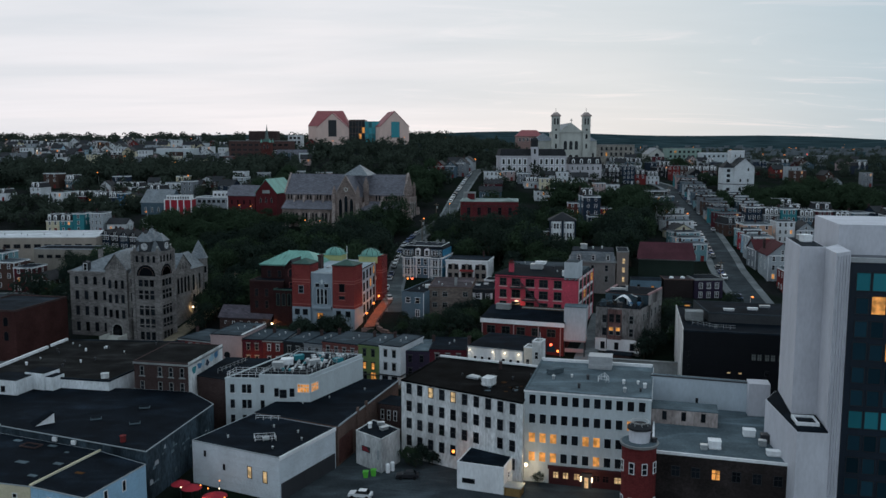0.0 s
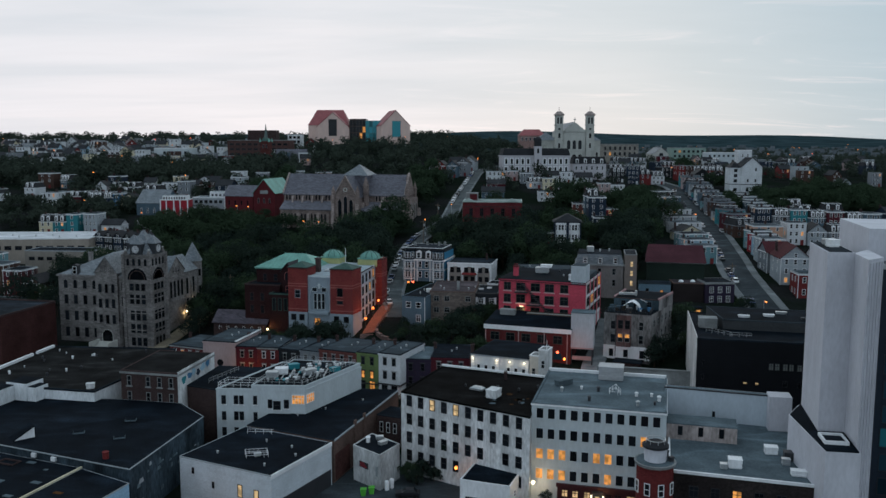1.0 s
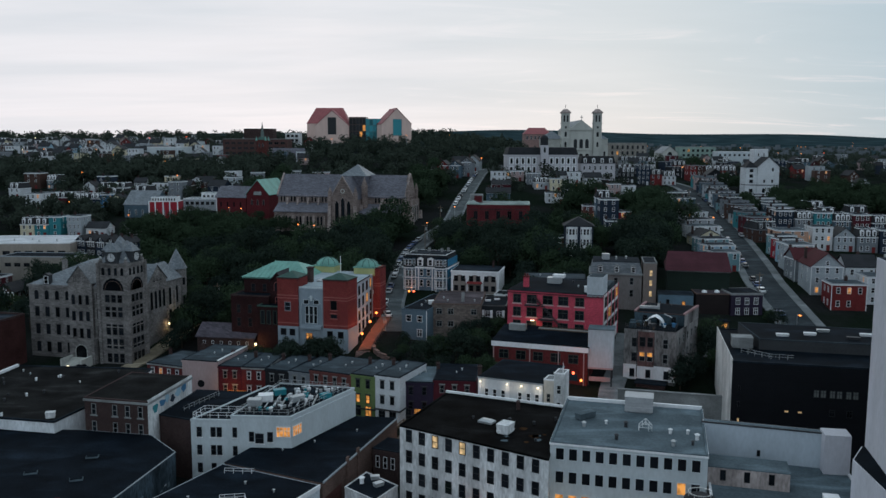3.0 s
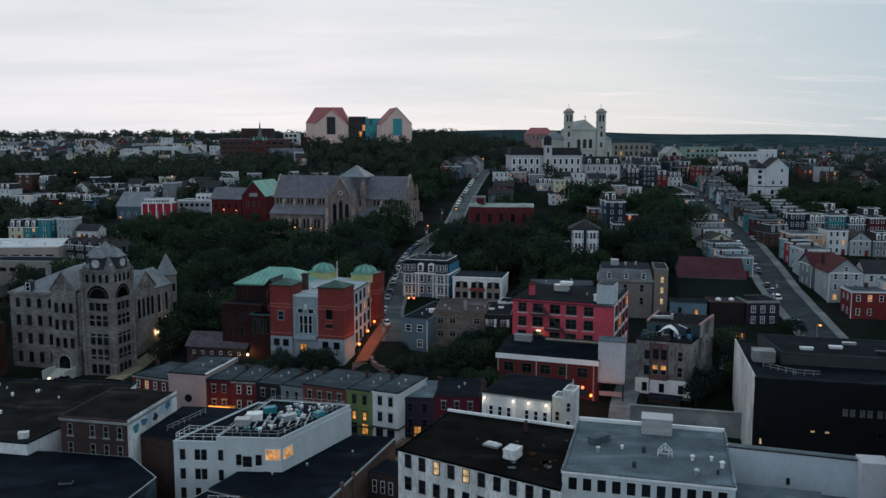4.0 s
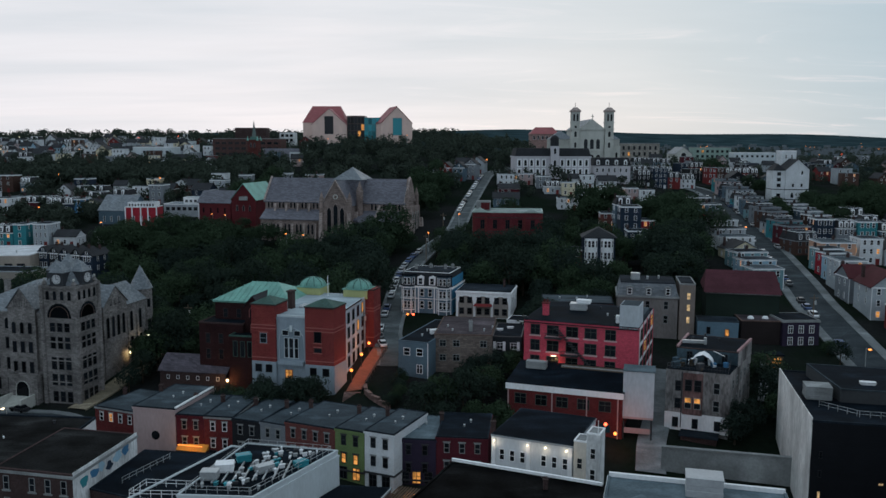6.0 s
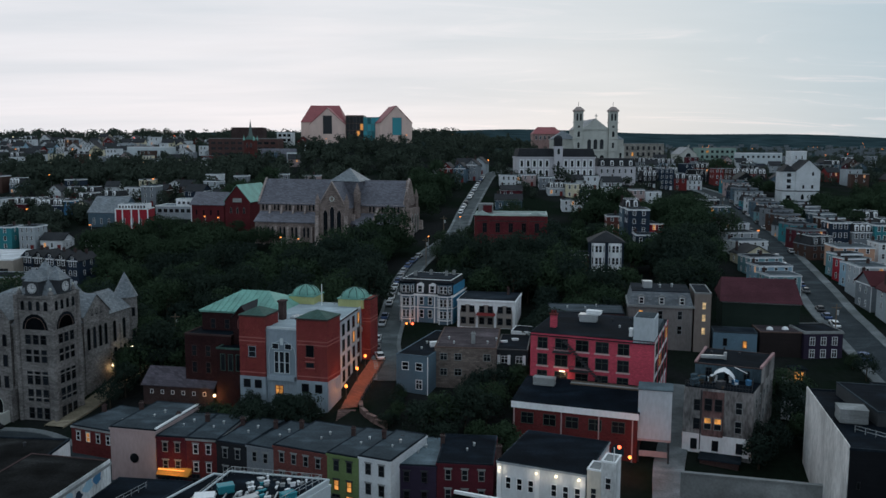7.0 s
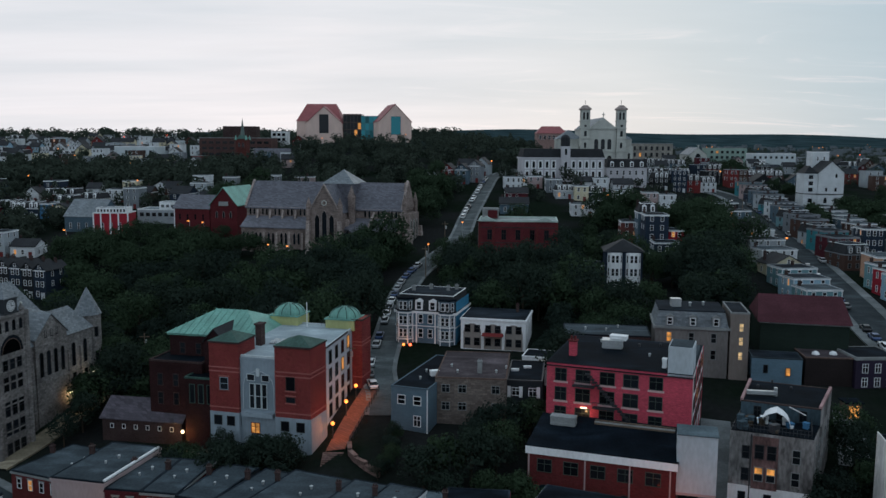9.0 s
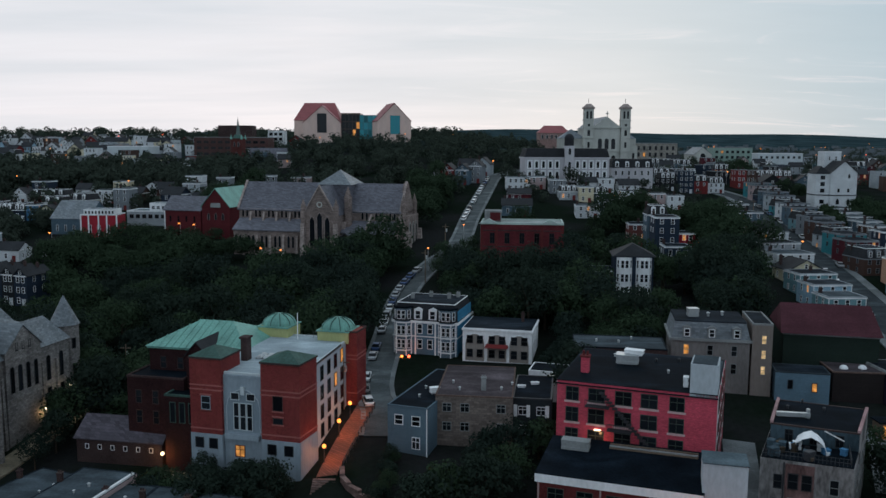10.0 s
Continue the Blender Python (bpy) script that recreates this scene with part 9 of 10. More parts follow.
up = Block(b.root, inset(b.poly, 1.0), b.z1, b.z1 + 1.9, WHITE, "clerestory")
up.windows(0, 9, [b.z1 + 0.4], 0.8, 1.2, 0.2, 0.2, 0.0, "plain", WHITE)
up.flat_roof(SLATE, 0.2, WHITE, 0.2)
b = block("school", "low white flat-roofed school with a raised centre", "school", rect(-128.0, 440.5, 24.0, 12.0, -4), 34.6, paint("pale grey"))
b.flat_roof(FELT_GREY, 0.4, WHITE, 0.3)
b.windows(0, 9, [b.z1 - 2.6], 1.6, 1.5, 0.6, 0.6, 0.0, "cross", DARK_FRAME)
up = Block(b.root, rect(8, 3, 11, 7, -4), b.z1, b.z1 + 2.8, WHITE, "upper_floor")
up.flat_roof(FELT_GREY, 0.3, WHITE, 0.3)
up.windows(0, 5, [b.z1 + 0.7], 1.4, 1.3, 0.4, 0.4)
house(-203.7, 438.3, 8.0, 9.0, "white", "flat", -3, 9, 3)
house(-186.0, 482.9, 7.5, 6.5, "dark red", "mansard", -3, 9, 2)
house(-178.3, 482.9, 7.5, 6.5, "maroon", "mansard", -3, 9, 2)
house(-195.0, 484, 6.5, 7.0, "white", "gable_front", -3, 9, 2)
b = block("depot", "large white far commercial building", "commercial building", rect(-216.0, 645, 27.0, 16.0, -5), 58.5, WHITE_BLUE)
b.flat_roof(FELT_GREY, 0.4, WHITE, 0.3)
b.windows(0, 5, [b.z1 - 4.0, b.z1 - 8.0], 1.8, 1.8, 6.0, 1.0, 0.0, "plain", DARK_FRAME)
b = block("arena", "long low pale far hall", "hall", rect(-268.0, 774.1, 50.0, 24.0, -5), 63.0, WHITE_BLUE)
b.flat_roof(FELT_GREY, 0.6, DARK, 0.4)

# houses by the hill road
house(1.2, 496.2, 6.2, 9.5, "slate blue", "gable_front", -14, 9, 2)
house(-5.8, 500.6, 6.4, 9.0, "dark red", "gable_front", -14, 9, 2)
house(7.4, 500.6, 6.0, 10.5, "grey", "gable_front", -14, 9, 2)
house(2.5, 520.4, 8.0, 9.0, "white", "gable_side", -14, 9, 3)
house(11.0, 527, 7.5, 9.0, "pale grey", "gable_front", -14, 9, 2)
house(-13.0, 492.8, 6.0, 8.0, "pale grey", "gable_front", -14, 9, 2)
house(23.5, 479.3, 10.0, 6.0, "white", "flat", 2, 9, 4)
house(22.4, 456.8, 9.4, 5.4, "maroon", "gable_side", 0, 8, 3)
house(18.4, 431.5, 11.2, 6.4, "slate blue", "gable_side", -4, 8, 3)
house(33.6, 483.3, 7.2, 5.6, "pale pink", "flat", 2, 8, 2)
house(41.5, 474.1, 7.0, 6.0, "grey", "flat", 0, 8, 2)
house(44.0, 460.9, 7.5, 6.0, "pale grey", "mansard", 0, 8, 3)
house(51.7, 458.5, 6.0, 6.6, "cream", "flat", 0, 8, 2)
house(58.0, 461.3, 6.2, 6.6, "navy", "mansard", 0, 8, 2)
house(64.5, 486.8, 7.0, 6.4, "white", "flat", 0, 8, 2)
house(56.0, 487.3, 8.0, 6.0, "white", "gable_side", 0, 8, 2)
house(74.0, 488.4, 9.0, 7.0, "white", "gable_side", 0, 8, 3)
house(69.4, 460.5, 6.0, 6.0, "white", "flat", 0, 8, 2)
house(75.6, 460.5, 6.0, 6.0, "brown", "gable_front", 0, 8, 2)
house(81.8, 460.5, 6.0, 6.0, "pale pink", "flat", 0, 8, 2)
house(88.0, 458.7, 7.0, 6.0, "white", "flat", 0, 8, 2, 0.3)
house(46.0, 427.8, 9.0, 5.0, "white", "flat", -3, 8, 3)
house(56.0, 433.3, 6.0, 6.0, "slate blue", "flat", -3, 8, 2)
# cluster below with the bay-fronted house
b = block("bay_house", "navy house with tall white bay windows and slate hip roof", "house", rect(41.4, 329.0, 10.0, 10.0, -6), 32.8, paint("navy"))
r = b.root
part("roof", hip(bmesh.new(), b.poly, b.z1, 3.0, 0.6, 0.8), SLATE_DARK, r)
for u in (2.5, 7.5):
    bay = [b.spot(0, u - 2.0, 0)[0][:2], tuple(Vector(b.spot(0, u - 1.2, 0)[0][:2]) + Vector((-0.1, -0.99)) * 1.3), tuple(Vector(b.spot(0, u + 1.2, 0)[0][:2]) + Vector((-0.1, -0.99)) * 1.3), b.spot(0, u + 2.0, 0)[0][:2]]
    bb = Block(r, bay, b.z0, b.z1 - 0.3, WHITE, "bay", "white three-storey bay")
    for z in (b.z1 - 3.0, b.z1 - 6.6, b.z1 - 10.0):
        for k in (0, 1, 2):
            bb.windows(k, 2 if k == 1 else 1, [z], 0.9 if k == 1 else 0.85, 2.1, 0.1, 0.1, 0.0, "sash", WHITE)
house(33.0, 332.9, 9.0, 6.0, "brown", "flat", -6, 8, 3)
house(60.0, 363.2, 7.2, 14.0, "navy", "flat", -3, 9, 2)
house(60.4, 374.8, 6.2, 15.5, "slate blue", "mansard", -3, 8, 2)
house(56.5, 382.6, 6.2, 8.0, "orange", "flat", -3, 8, 2)
house(60.6, 352.8, 7.4, 7.5, "navy", "flat", -3, 8, 3)
house(67.8, 364.4, 4.6, 9.0, "red", "flat", -3, 8, 2, 0.3)
house(73.0, 368.2, 5.0, 7.0, "dark red", "flat", -3, 8, 2, 0.2)
house(68.0, 353.3, 5.0, 5.0, "white", "flat", -3, 8, 2)

# far right of the basilica and along the right street
b = block("college", "dull stone far college block", "college", rect(128, 707.9, 30, 16, 0), 62.0, surface("dull_stone", (0.30, 0.28, 0.25), "stone", 0.85, vary=0.4))
b.flat_roof(SLATE, 0.5, CONCRETE, 0.4)
b.windows(0, 7, [b.z1 - 4.5, b.z1 - 9.0], 1.6, 2.8, 1, 1, 0.06, "plain", DARK_FRAME)
for k in range(4):
    house(123.3 + k * 6.4, 639.0, 6.2, 8.6, ("grey", "navy", "slate blue", "pale grey")[k], "mansard", 0, 9, 2, group="mansard terrace near the basilica")
house(109.7, 523.4, 7.8, 11.0, "navy", "flat", 0, 9, 3)
house(118.0, 525.9, 7.0, 9.0, "dark red", "mansard", 0, 9, 2)
house(101.0, 524.8, 8.0, 9.0, "black", "mansard", 0, 9, 3)
house(126.0, 529.2, 8.0, 8.0, "white", "mansard", 0, 9, 3)
house(104.0, 553.5, 10.0, 9.0, "grey", "mansard", 0, 9, 3)
house(116.0, 559, 10.0, 9.0, "pale grey", "mansard", 0, 9, 3)
b = block("stone_church", "small pale stone church with a round window", "church", rect(173.4, 720.0, 12.6, 26.0, 0), 54.4, STONE_PALE)
part("gable_wall", gable(bmesh.new(), b.poly, b.z1, 5.0, 1, -0.02), STONE_PALE, b.root)
roof_slabs(b.root, b.poly, b.z1, 5.0, 1, SLATE, 0.3)
b.window(0, 6.3, b.z1 - 6.0, 4.0, 7.0, "arch", WHITE)
part("cross", box(box(bmesh.new(), 6.1, -0.2, b.z1 + 5, 6.5, 0.2, b.z1 + 7.2), 5.4, -0.2, b.z1 + 6.2, 7.2, 0.2, b.z1 + 6.6), STONE_PALE, b.root)
b = block("hospital", "far grey-green block with rows of windows", "office block", rect(199.0, 760.0, 30.0, 16.0, 0), 59.0, surface("grey_green_render", (0.24, 0.33, 0.29), "stucco", 0.8))
b.flat_roof(FELT_MID, 0.4, CONCRETE, 0.3)
b.windows(0, 7, [b.z1 - 4.0, b.z1 - 8.0], 2.0, 2.0, 1, 1, 0.1, "cross", DARK_FRAME)
for k in range(6):
    house(149.0 + k * 5.2, 556.0 + k * 1.0, 5.1, 9.6, ("dark red", "brown", "maroon", "brown", "dark red", "brown")[k], "mansard" if k > 1 else "flat", 2, 9, 2, group="brick-red terrace on the far street")
b = block("office_block", "far long white block", "office block", rect(211.6, 700.0, 31.0, 12.0, 0), 55.4, WHITE_BLUE)
b.flat_roof(FELT_MID, 0.4, WHITE, 0.3)
b.windows(0, 8, [b.z1 - 3.2], 1.6, 1.6, 0.5, 0.5, 0.0, "plain", DARK_FRAME)
right_row = ("teal", "pale pink", "navy", "slate blue", "pale grey", "teal", "white", "slate blue", "pale teal", "grey", "brown", "pale grey", "teal", "maroon", "brown")
for k, colour in enumerate(right_row):
    y = 508.0 - 11.2 * k
    x = 135.0 - 0.151 * (514 - y) + 7.0
    house(x, y, 8.6, 7.8, colour, "mansard" if k % 3 == 2 or k == 14 else "flat", 8, 10.4, 3, 0.06, trim="grey", group="terrace along the right-hand street", words=f"{colour} clapboard terrace house beside the climbing street", roof=FELT)
for k, colour in enumerate(("black", "grey", "navy", "slate blue", "brown", "grey", "dark red")):
    house(148.0 - 1.4 * k, 440.0 - 10.6 * k, 8.0, 6.5, colour, "flat", 6, 8.6, 2)
house(118.5, 334, 11.0, 8.0, "peach", "flat", -4, 11, 3, 0.0, words="peach flat-roofed house with a teal flank", side_windows=False)
for k, colour in enumerate(("pale teal", "red", "light blue", "navy")):
    house(115.0 - 0.8 * k, 326.0 - 6.4 * k, 8.0, 7.4, colour, "flat", 8, 6.2, 2)
for k, colour in enumerate(("navy", "grey", "teal", "slate blue", "maroon", "navy", "slate blue")):
    house(133.0 + 6.8 * k, 372.0 - 2.0 * k, 6.6, 9.2, colour, "mansard" if k % 2 else "flat", -5, 9, 3, 0.05, group="terrace behind the peach house")
for k, colour in enumerate(("white", "pale grey", "grey", "navy", "white", "pale pink")):
    house(133.0 + 7.5 * k, 338.0 - 1.6 * k, 7.2, 8.6, colour, ("flat", "gable_front", "mansard")[k % 3], -5, 9, 3, 0.05)
house(100.0, 386.0, 10.0, 5.6, "white", "flat", 8, 8, 3, words="low white house with a long window row beside the street")
house(96.0, 371.0, 12.0, 5.0, "pale grey", "flat", 8, 9, 3)
house(94.0, 355.0, 11.5, 5.2, "white", "flat", 8, 9, 4)
house(92.0, 341.0, 9.8, 6.4, "cream", "gable_front", 8, 9, 2)
house(90.0, 329.0, 10.4, 5.6, "pale teal", "flat", 8, 8, 3)
house(88.0, 316.0, 10.0, 6.0, "light blue", "flat", 6, 8, 3)
house(86.0, 303.0, 9.0, 6.4, "pale teal", "flat", 3, 8, 3)
house(104.0, 405.7, 9.0, 5.6, "dark red", "gable_side", 8, 8, 3)
house(106.0, 425.6, 10.0, 6.0, "slate blue", "flat", 8, 8, 3)
house(108.0, 447.0, 10.0, 6.0, "black", "flat", 8, 8, 3)


def scatter_houses(n, x0, x1, y0, y1, colours, group, gap=11.0, hh=(6.0, 9.5), seed=1):
    rng = random.Random(seed)
    placed, tries = 0, 0
    while placed < n and tries < n * 40:
        tries += 1
        y = rng.uniform(y0, y1)
        k = y / y1
        if x1 < 0 and 505 < y < 590:
            continue
        x = rng.uniform(x0 * k, x1 * k)
        if any(near_plan(q, x + 4, y + 4, gap * 0.62) for q in FOOTPRINTS) or on_road(x + 4, y + 4, 6):
            continue
        house(x, y, rng.uniform(6, 9.5), rng.uniform(*hh), rng.choice(colours), rng.choice(("flat", "gable_front", "gable_side", "flat", "mansard")), rng.choice((-12, -4, 3, 10)), 8.5, rng.choice((2, 2, 3)), 0.05, group=group, side_windows=False, chim=rng.random() < 0.5)
        placed += 1


def near_plan(q, x, y, d):
    xs, ys = [p[0] for p in q], [p[1] for p in q]
    return min(xs) - d < x < max(xs) + d and min(ys) - d < y < max(ys) + d


def on_road(x, y, d):
    return any(abs(x - p.x) < half + d and abs(y - p.y) < half + d for line, half in ROADS for p in line)


PALE = ("white", "pale grey", "pale grey", "grey", "cream", "slate blue", "grey", "white", "pale pink", "brown", "dark red", "navy")
scatter_houses(34, -470, -320, 440.0, 840.2, PALE + ("maroon", "grey"), "houses at the far left", seed=7)
scatter_houses(60, -330, -120, 476.3, 840.2, PALE, "houses on the far left slope", seed=3)
scatter_houses(22, -215, -125, 465.3, 575.6, PALE, "houses on the left slope", seed=4)
scatter_houses(33, 130, 420, 520.4, 840.2, PALE + ("brown", "grey", "navy"), "houses on the far right", seed=5)
scatter_houses(9, 150, 240, 366, 402, ("navy", "grey", "slate blue", "brown", "pale grey", "maroon", "teal"), "houses on the right slope", seed=6)

scatter_houses(64, -440, -235, 600, 842, ("white", "pale grey", "white", "pale grey", "grey", "cream", "white", "light blue", "pale pink", "brown"), "pale houses along the far left hill", gap=8.0, hh=(7.5, 11.0), seed=12)
scatter_houses(26, 150, 330, 520, 760, ("grey", "brown", "black", "slate blue", "navy", "maroon"), "dark houses beyond the timber church", gap=9.0, seed=15)

# big flat-roofed store behind the courthouse
b = block("supermarket", "long beige store with a broad white flat roof", "store", rect(-190.0, 338.0, 50.0, 26.0, 4), 24.6, surface("beige_block", (0.32, 0.28, 0.24), "stucco", 0.8))
b.flat_roof(surface("white_membrane_roof", (0.52, 0.54, 0.56), "felt", 0.8, vary=0.2), 0.4, WHITE, 0.4)
b.windows(0, 12, [b.z1 - 4.2], 2.6, 1.6, 1.0, 1.0, 0.0, "cross", DARK_FRAME)
for k in range(8):
    vent(b.root, 4 + 5.4 * k, 8 + 3 * (k % 3), b.z1 + 0.1, 0.7)

b = block("depot", "beige low building with a dark flat roof", "commercial building", rect(-157.0, 324.0, 26.0, 11.0, -4), 22.0, surface("beige_block", (0.26, 0.235, 0.205), "stucco", 0.8))
b.flat_roof(FELT, 0.3, GREY_TRIM, 0.3)
b.windows(0, 7, [b.z1 - 3.4], 2.2, 1.3, 1.0, 1.0, 0.0, "cross", DARK_FRAME)
house(-151.0, 296.0, 7.0, 9.0, "maroon", "flat", -8, 9, 2)
house(-143.5, 295.0, 6.0, 7.4, "brown", "gable_front", -8, 9, 2)
house(-168.0, 306.0, 9.0, 12.0, "pale teal", "flat", -8, 9, 3)
house(-160.0, 300.0, 8.0, 10.0, "brown", "flat", -8, 9, 2)
house(-178.0, 318.0, 9.0, 9.0, "dark red", "flat", -8, 9, 2)

# tree-free rectangles, set so houses and roads behind show in the camera's view
for plan in (rect(36, 298, 24, 28, 0), rect(-14, 484, 34, 52, 0), rect(-82, 352, 38, 28, -10), rect(-140, 322, 34, 22, 0), rect(54, 336, 18, 50, 0), rect(-26, 222, 10, 14, 0), rect(84, 255, 30, 60, 0), rect(8, 338, 22, 16, 0), rect(-8, 226, 7, 12, 0), rect(-21, 296, 14, 48, 0), rect(-14, 344, 12, 28, 0), rect(-7, 366, 15, 34, 0), rect(-152, 392, 56, 44, 0), rect(-26, 230, 18, 34, 0), rect(-90, 240, 13, 42, 0)):
    FOOTPRINTS.append(plan)

# ---- trees ----
LEAF_MATS = []
# the fourth colour, for the far woods, is lightened with distance haze
for i, c in enumerate(((0.028, 0.042, 0.032), (0.025, 0.038, 0.031), (0.038, 0.061, 0.035), (0.046, 0.060, 0.047), (0.038, 0.061, 0.036))):
    m, n, l, p = nodes_of("leaves_" + "abcde"[i])
    geo, mr, sc = n.new("ShaderNodeNewGeometry"), n.new("ShaderNodeMapRange"), n.new("ShaderNodeVectorMath")
    mr.inputs["To Min"].default_value, mr.inputs["To Max"].default_value = 0.8, 1.2
    l.new(geo.outputs["Random Per Island"], mr.inputs["Value"])
    sc.operation = "SCALE"
    sc.inputs[0].default_value = c
    l.new(mr.outputs[0], sc.inputs["Scale"])
    l.new(sc.outputs[0], p.inputs["Base Color"])
    p.inputs["Roughness"].default_value = 0.8
    p.inputs["Specular IOR Level"].default_value = 0.0
    thin_leaf, both = n.new("ShaderNodeBsdfTranslucent"), n.new("ShaderNodeMixShader")
    both.inputs[0].default_value = 0.35
    l.new(sc.outputs[0], thin_leaf.inputs["Color"])
    l.new(p.outputs[0], both.inputs[1])
    l.new(thin_leaf.outputs[0], both.inputs[2])
    l.new(both.outputs[0], n["Material Output"].inputs["Surface"])
    LEAF_MATS.append(m)


def crown_mesh(rng, height, spread, clumps, leaves, size, mat):
    verts, faces, normals = [], [], []
    for c in range(clumps):
        a, e = rng.uniform(0, 2 * math.pi), rng.uniform(-0.5, 1.0)
        rad = rng.uniform(0.45, 1.0)
        cx = spread * rad * math.cos(a) * math.sqrt(max(0.1, 1 - max(0, e) ** 2))
        cy = spread * rad * math.sin(a) * math.sqrt(max(0.1, 1 - max(0, e) ** 2))
        cz = height * (0.58 + 0.40 * e * (0.6 + 0.4 * rad))
        rr = spread * rng.uniform(0.26, 0.44)
        for k in range(leaves):
            u = Vector((rng.gauss(0, 1), rng.gauss(0, 1), rng.gauss(0.25, 0.9))).normalized()
            q = Vector((cx, cy, cz)) + u * rr * rng.uniform(0.7, 1.05)
            n = (u + Vector((rng.uniform(-1, 1), rng.uniform(-1, 1), rng.uniform(-0.6, 1))) * 0.7).normalized()
            t = n.orthogonal().normalized()
            b2 = n.cross(t)
            s = size * rng.uniform(0.6, 1.3)
            i = len(verts)
            verts += [tuple(q + t * s), tuple(q + b2 * s * 0.7), tuple(q - t * s * 0.8), tuple(q - b2 * s * 0.7)]
            faces.append((i, i + 1, i + 2, i + 3))
            soft = (u * 0.8 + Vector((cx, cy, cz - height * 0.5)).normalized() * 0.5 + n * 0.3).normalized()
            normals += [tuple(soft)] * 4
    me = bpy.data.meshes.new("crown")
    me.from_pydata(verts, [], faces)
    me.normals_split_custom_set_from_vertices(normals)
    me.materials.append(mat)
    return me


def trunk_bm(rng, height, spread):
    bm = cone(bmesh.new(), 7, 0.32, 0, 0, -1.2, height * 0.5, 0.2)
    for k in range(6):
        a, z = 2 * math.pi * k / 6 + rng.uniform(-0.4, 0.4), height * rng.uniform(0.3, 0.48)
        d = Vector((math.cos(a) * spread * 0.65, math.sin(a) * spread * 0.65, height * rng.uniform(0.18, 0.36)))
        lo = [bm.verts.new((0.13 * math.cos(t) , 0.13 * math.sin(t), z)) for t in (0, 2.1, 4.2)]
        hi = [bm.verts.new((d.x + 0.04 * math.cos(t), d.y + 0.04 * math.sin(t), z + d.z)) for t in (0, 2.1, 4.2)]
        for i in range(3):
            bm.faces.new((lo[i], lo[(i + 1) % 3], hi[(i + 1) % 3], hi[i]))
    return bm


TREES = []
rng = random.Random(11)
for i in range(6):
    h, s = (10.5, 12.0, 9.0, 13.5, 8.0, 11.0)[i], (4.8, 5.4, 4.4, 5.2, 3.8, 5.8)[i]
    TREES.append((mesh_of("trunk", trunk_bm(rng, h, s), BARK), crown_mesh(rng, h, s, 40, 48, 0.34, LEAF_MATS[i % 3])))


DISTANT = []


def tree(x, y, size=1.0, kind=None):
    k = rng.randrange(6) if kind is None else kind
    turn, tall = rng.uniform(0, 360), size * rng.uniform(0.9, 1.15)
    if y > 352:
        DISTANT.append((x, y, k, turn, size, tall))
        return
    root = thing("tree", "broadleaf tree with a full dark green crown", "tree", x, y, ground_z(x, y) - 0.1, turn, "town trees")
    root.scale = (size, size, tall)
    part("trunk", TREES[k][0], None, root)
    part("crown", TREES[k][1], None, root)


def wood(n, x0, x1, y0, y1, gap=4.5, sizes=(0.75, 1.15), clear=1.5):
    placed, tries, spots = 0, 0, []
    while placed < n and tries < n * 30:
        tries += 1
        x, y = rng.uniform(x0, x1), rng.uniform(y0, y1)
        if any(near_plan(q, x, y, clear) for q in FOOTPRINTS) or on_road(x, y, 0.6):
            continue
        if any((x - a) ** 2 + (y - c) ** 2 < gap * gap for a, c in spots):
            continue
        spots.append((x, y))
        tree(x, y, rng.uniform(*sizes))
        placed += 1


wood(74, -86, -20, 282.2, 372.6, 5.0, (0.8, 1.2), 2.5)
wood(34, -128, -84, 297.7, 382.6, 5.6, (0.8, 1.15), 2.0)
wood(50, 6, 66, 295.4, 352.8, 5.0, (0.8, 1.15), 2.0)
wood(30, 54, 68, 291, 412.3, 5.0, (0.8, 1.2), 2.0)
wood(14, -16, -5, 371.5, 487.3, 4.6, (0.8, 1.1))
wood(7, -38, -22, 352, 368, 4.0, (0.85, 1.05), 0.5)
wood(16, -8, 18, 211.6, 240.3, 4.0, (0.6, 0.85), 1.6)
wood(16, -62, -25, 222.0, 232.0, 3.0, (0.5, 0.72), 0.6)
wood(14, -2, 14, 296, 352, 3.6, (0.75, 1.0), 0.8)
wood(12, -34, -16, 300, 372, 3.6, (0.8, 1.05), 0.8)
wood(10, 58, 67, 296, 322, 4.2, (0.8, 1.0), 1.0)
wood(16, 60, 76, 322, 346, 4.2, (0.9, 1.15), 1.0)
wood(16, 72, 85, 346, 366, 4.2, (0.9, 1.2), 1.0)
wood(16, 72, 95, 366, 410, 4.4, (0.9, 1.2), 1.0)
wood(12, -138, -118, 270, 312, 4.2, (0.8, 1.1), 1.0)
wood(10, -100, -78, 284, 294, 4.0, (0.7, 0.9), 1.0)
wood(8, 56, 64, 216, 235.9, 3.4, (0.6, 0.8), 1.2)
wood(16, -76, -60, 264, 282, 4.2, (0.7, 1.0), 1.0)
wood(14, 18, 40, 253.5, 291, 4.6, (0.6, 0.9), 2.0)
wood(12, 20, 90, 377.1, 440, 5.5, (0.6, 0.85), 1.5)
wood(56, 136, 218, 402, 448, 4.6, (0.8, 1.1), 1.5)
wood(14, 188, 222, 448, 490, 5.0, (0.8, 1.1), 1.5)
wood(16, -100, -78, 443.2, 487.3, 5.5)
wood(10, 84, 92, 246.9, 291, 4.0, (0.35, 0.5), 1.0)

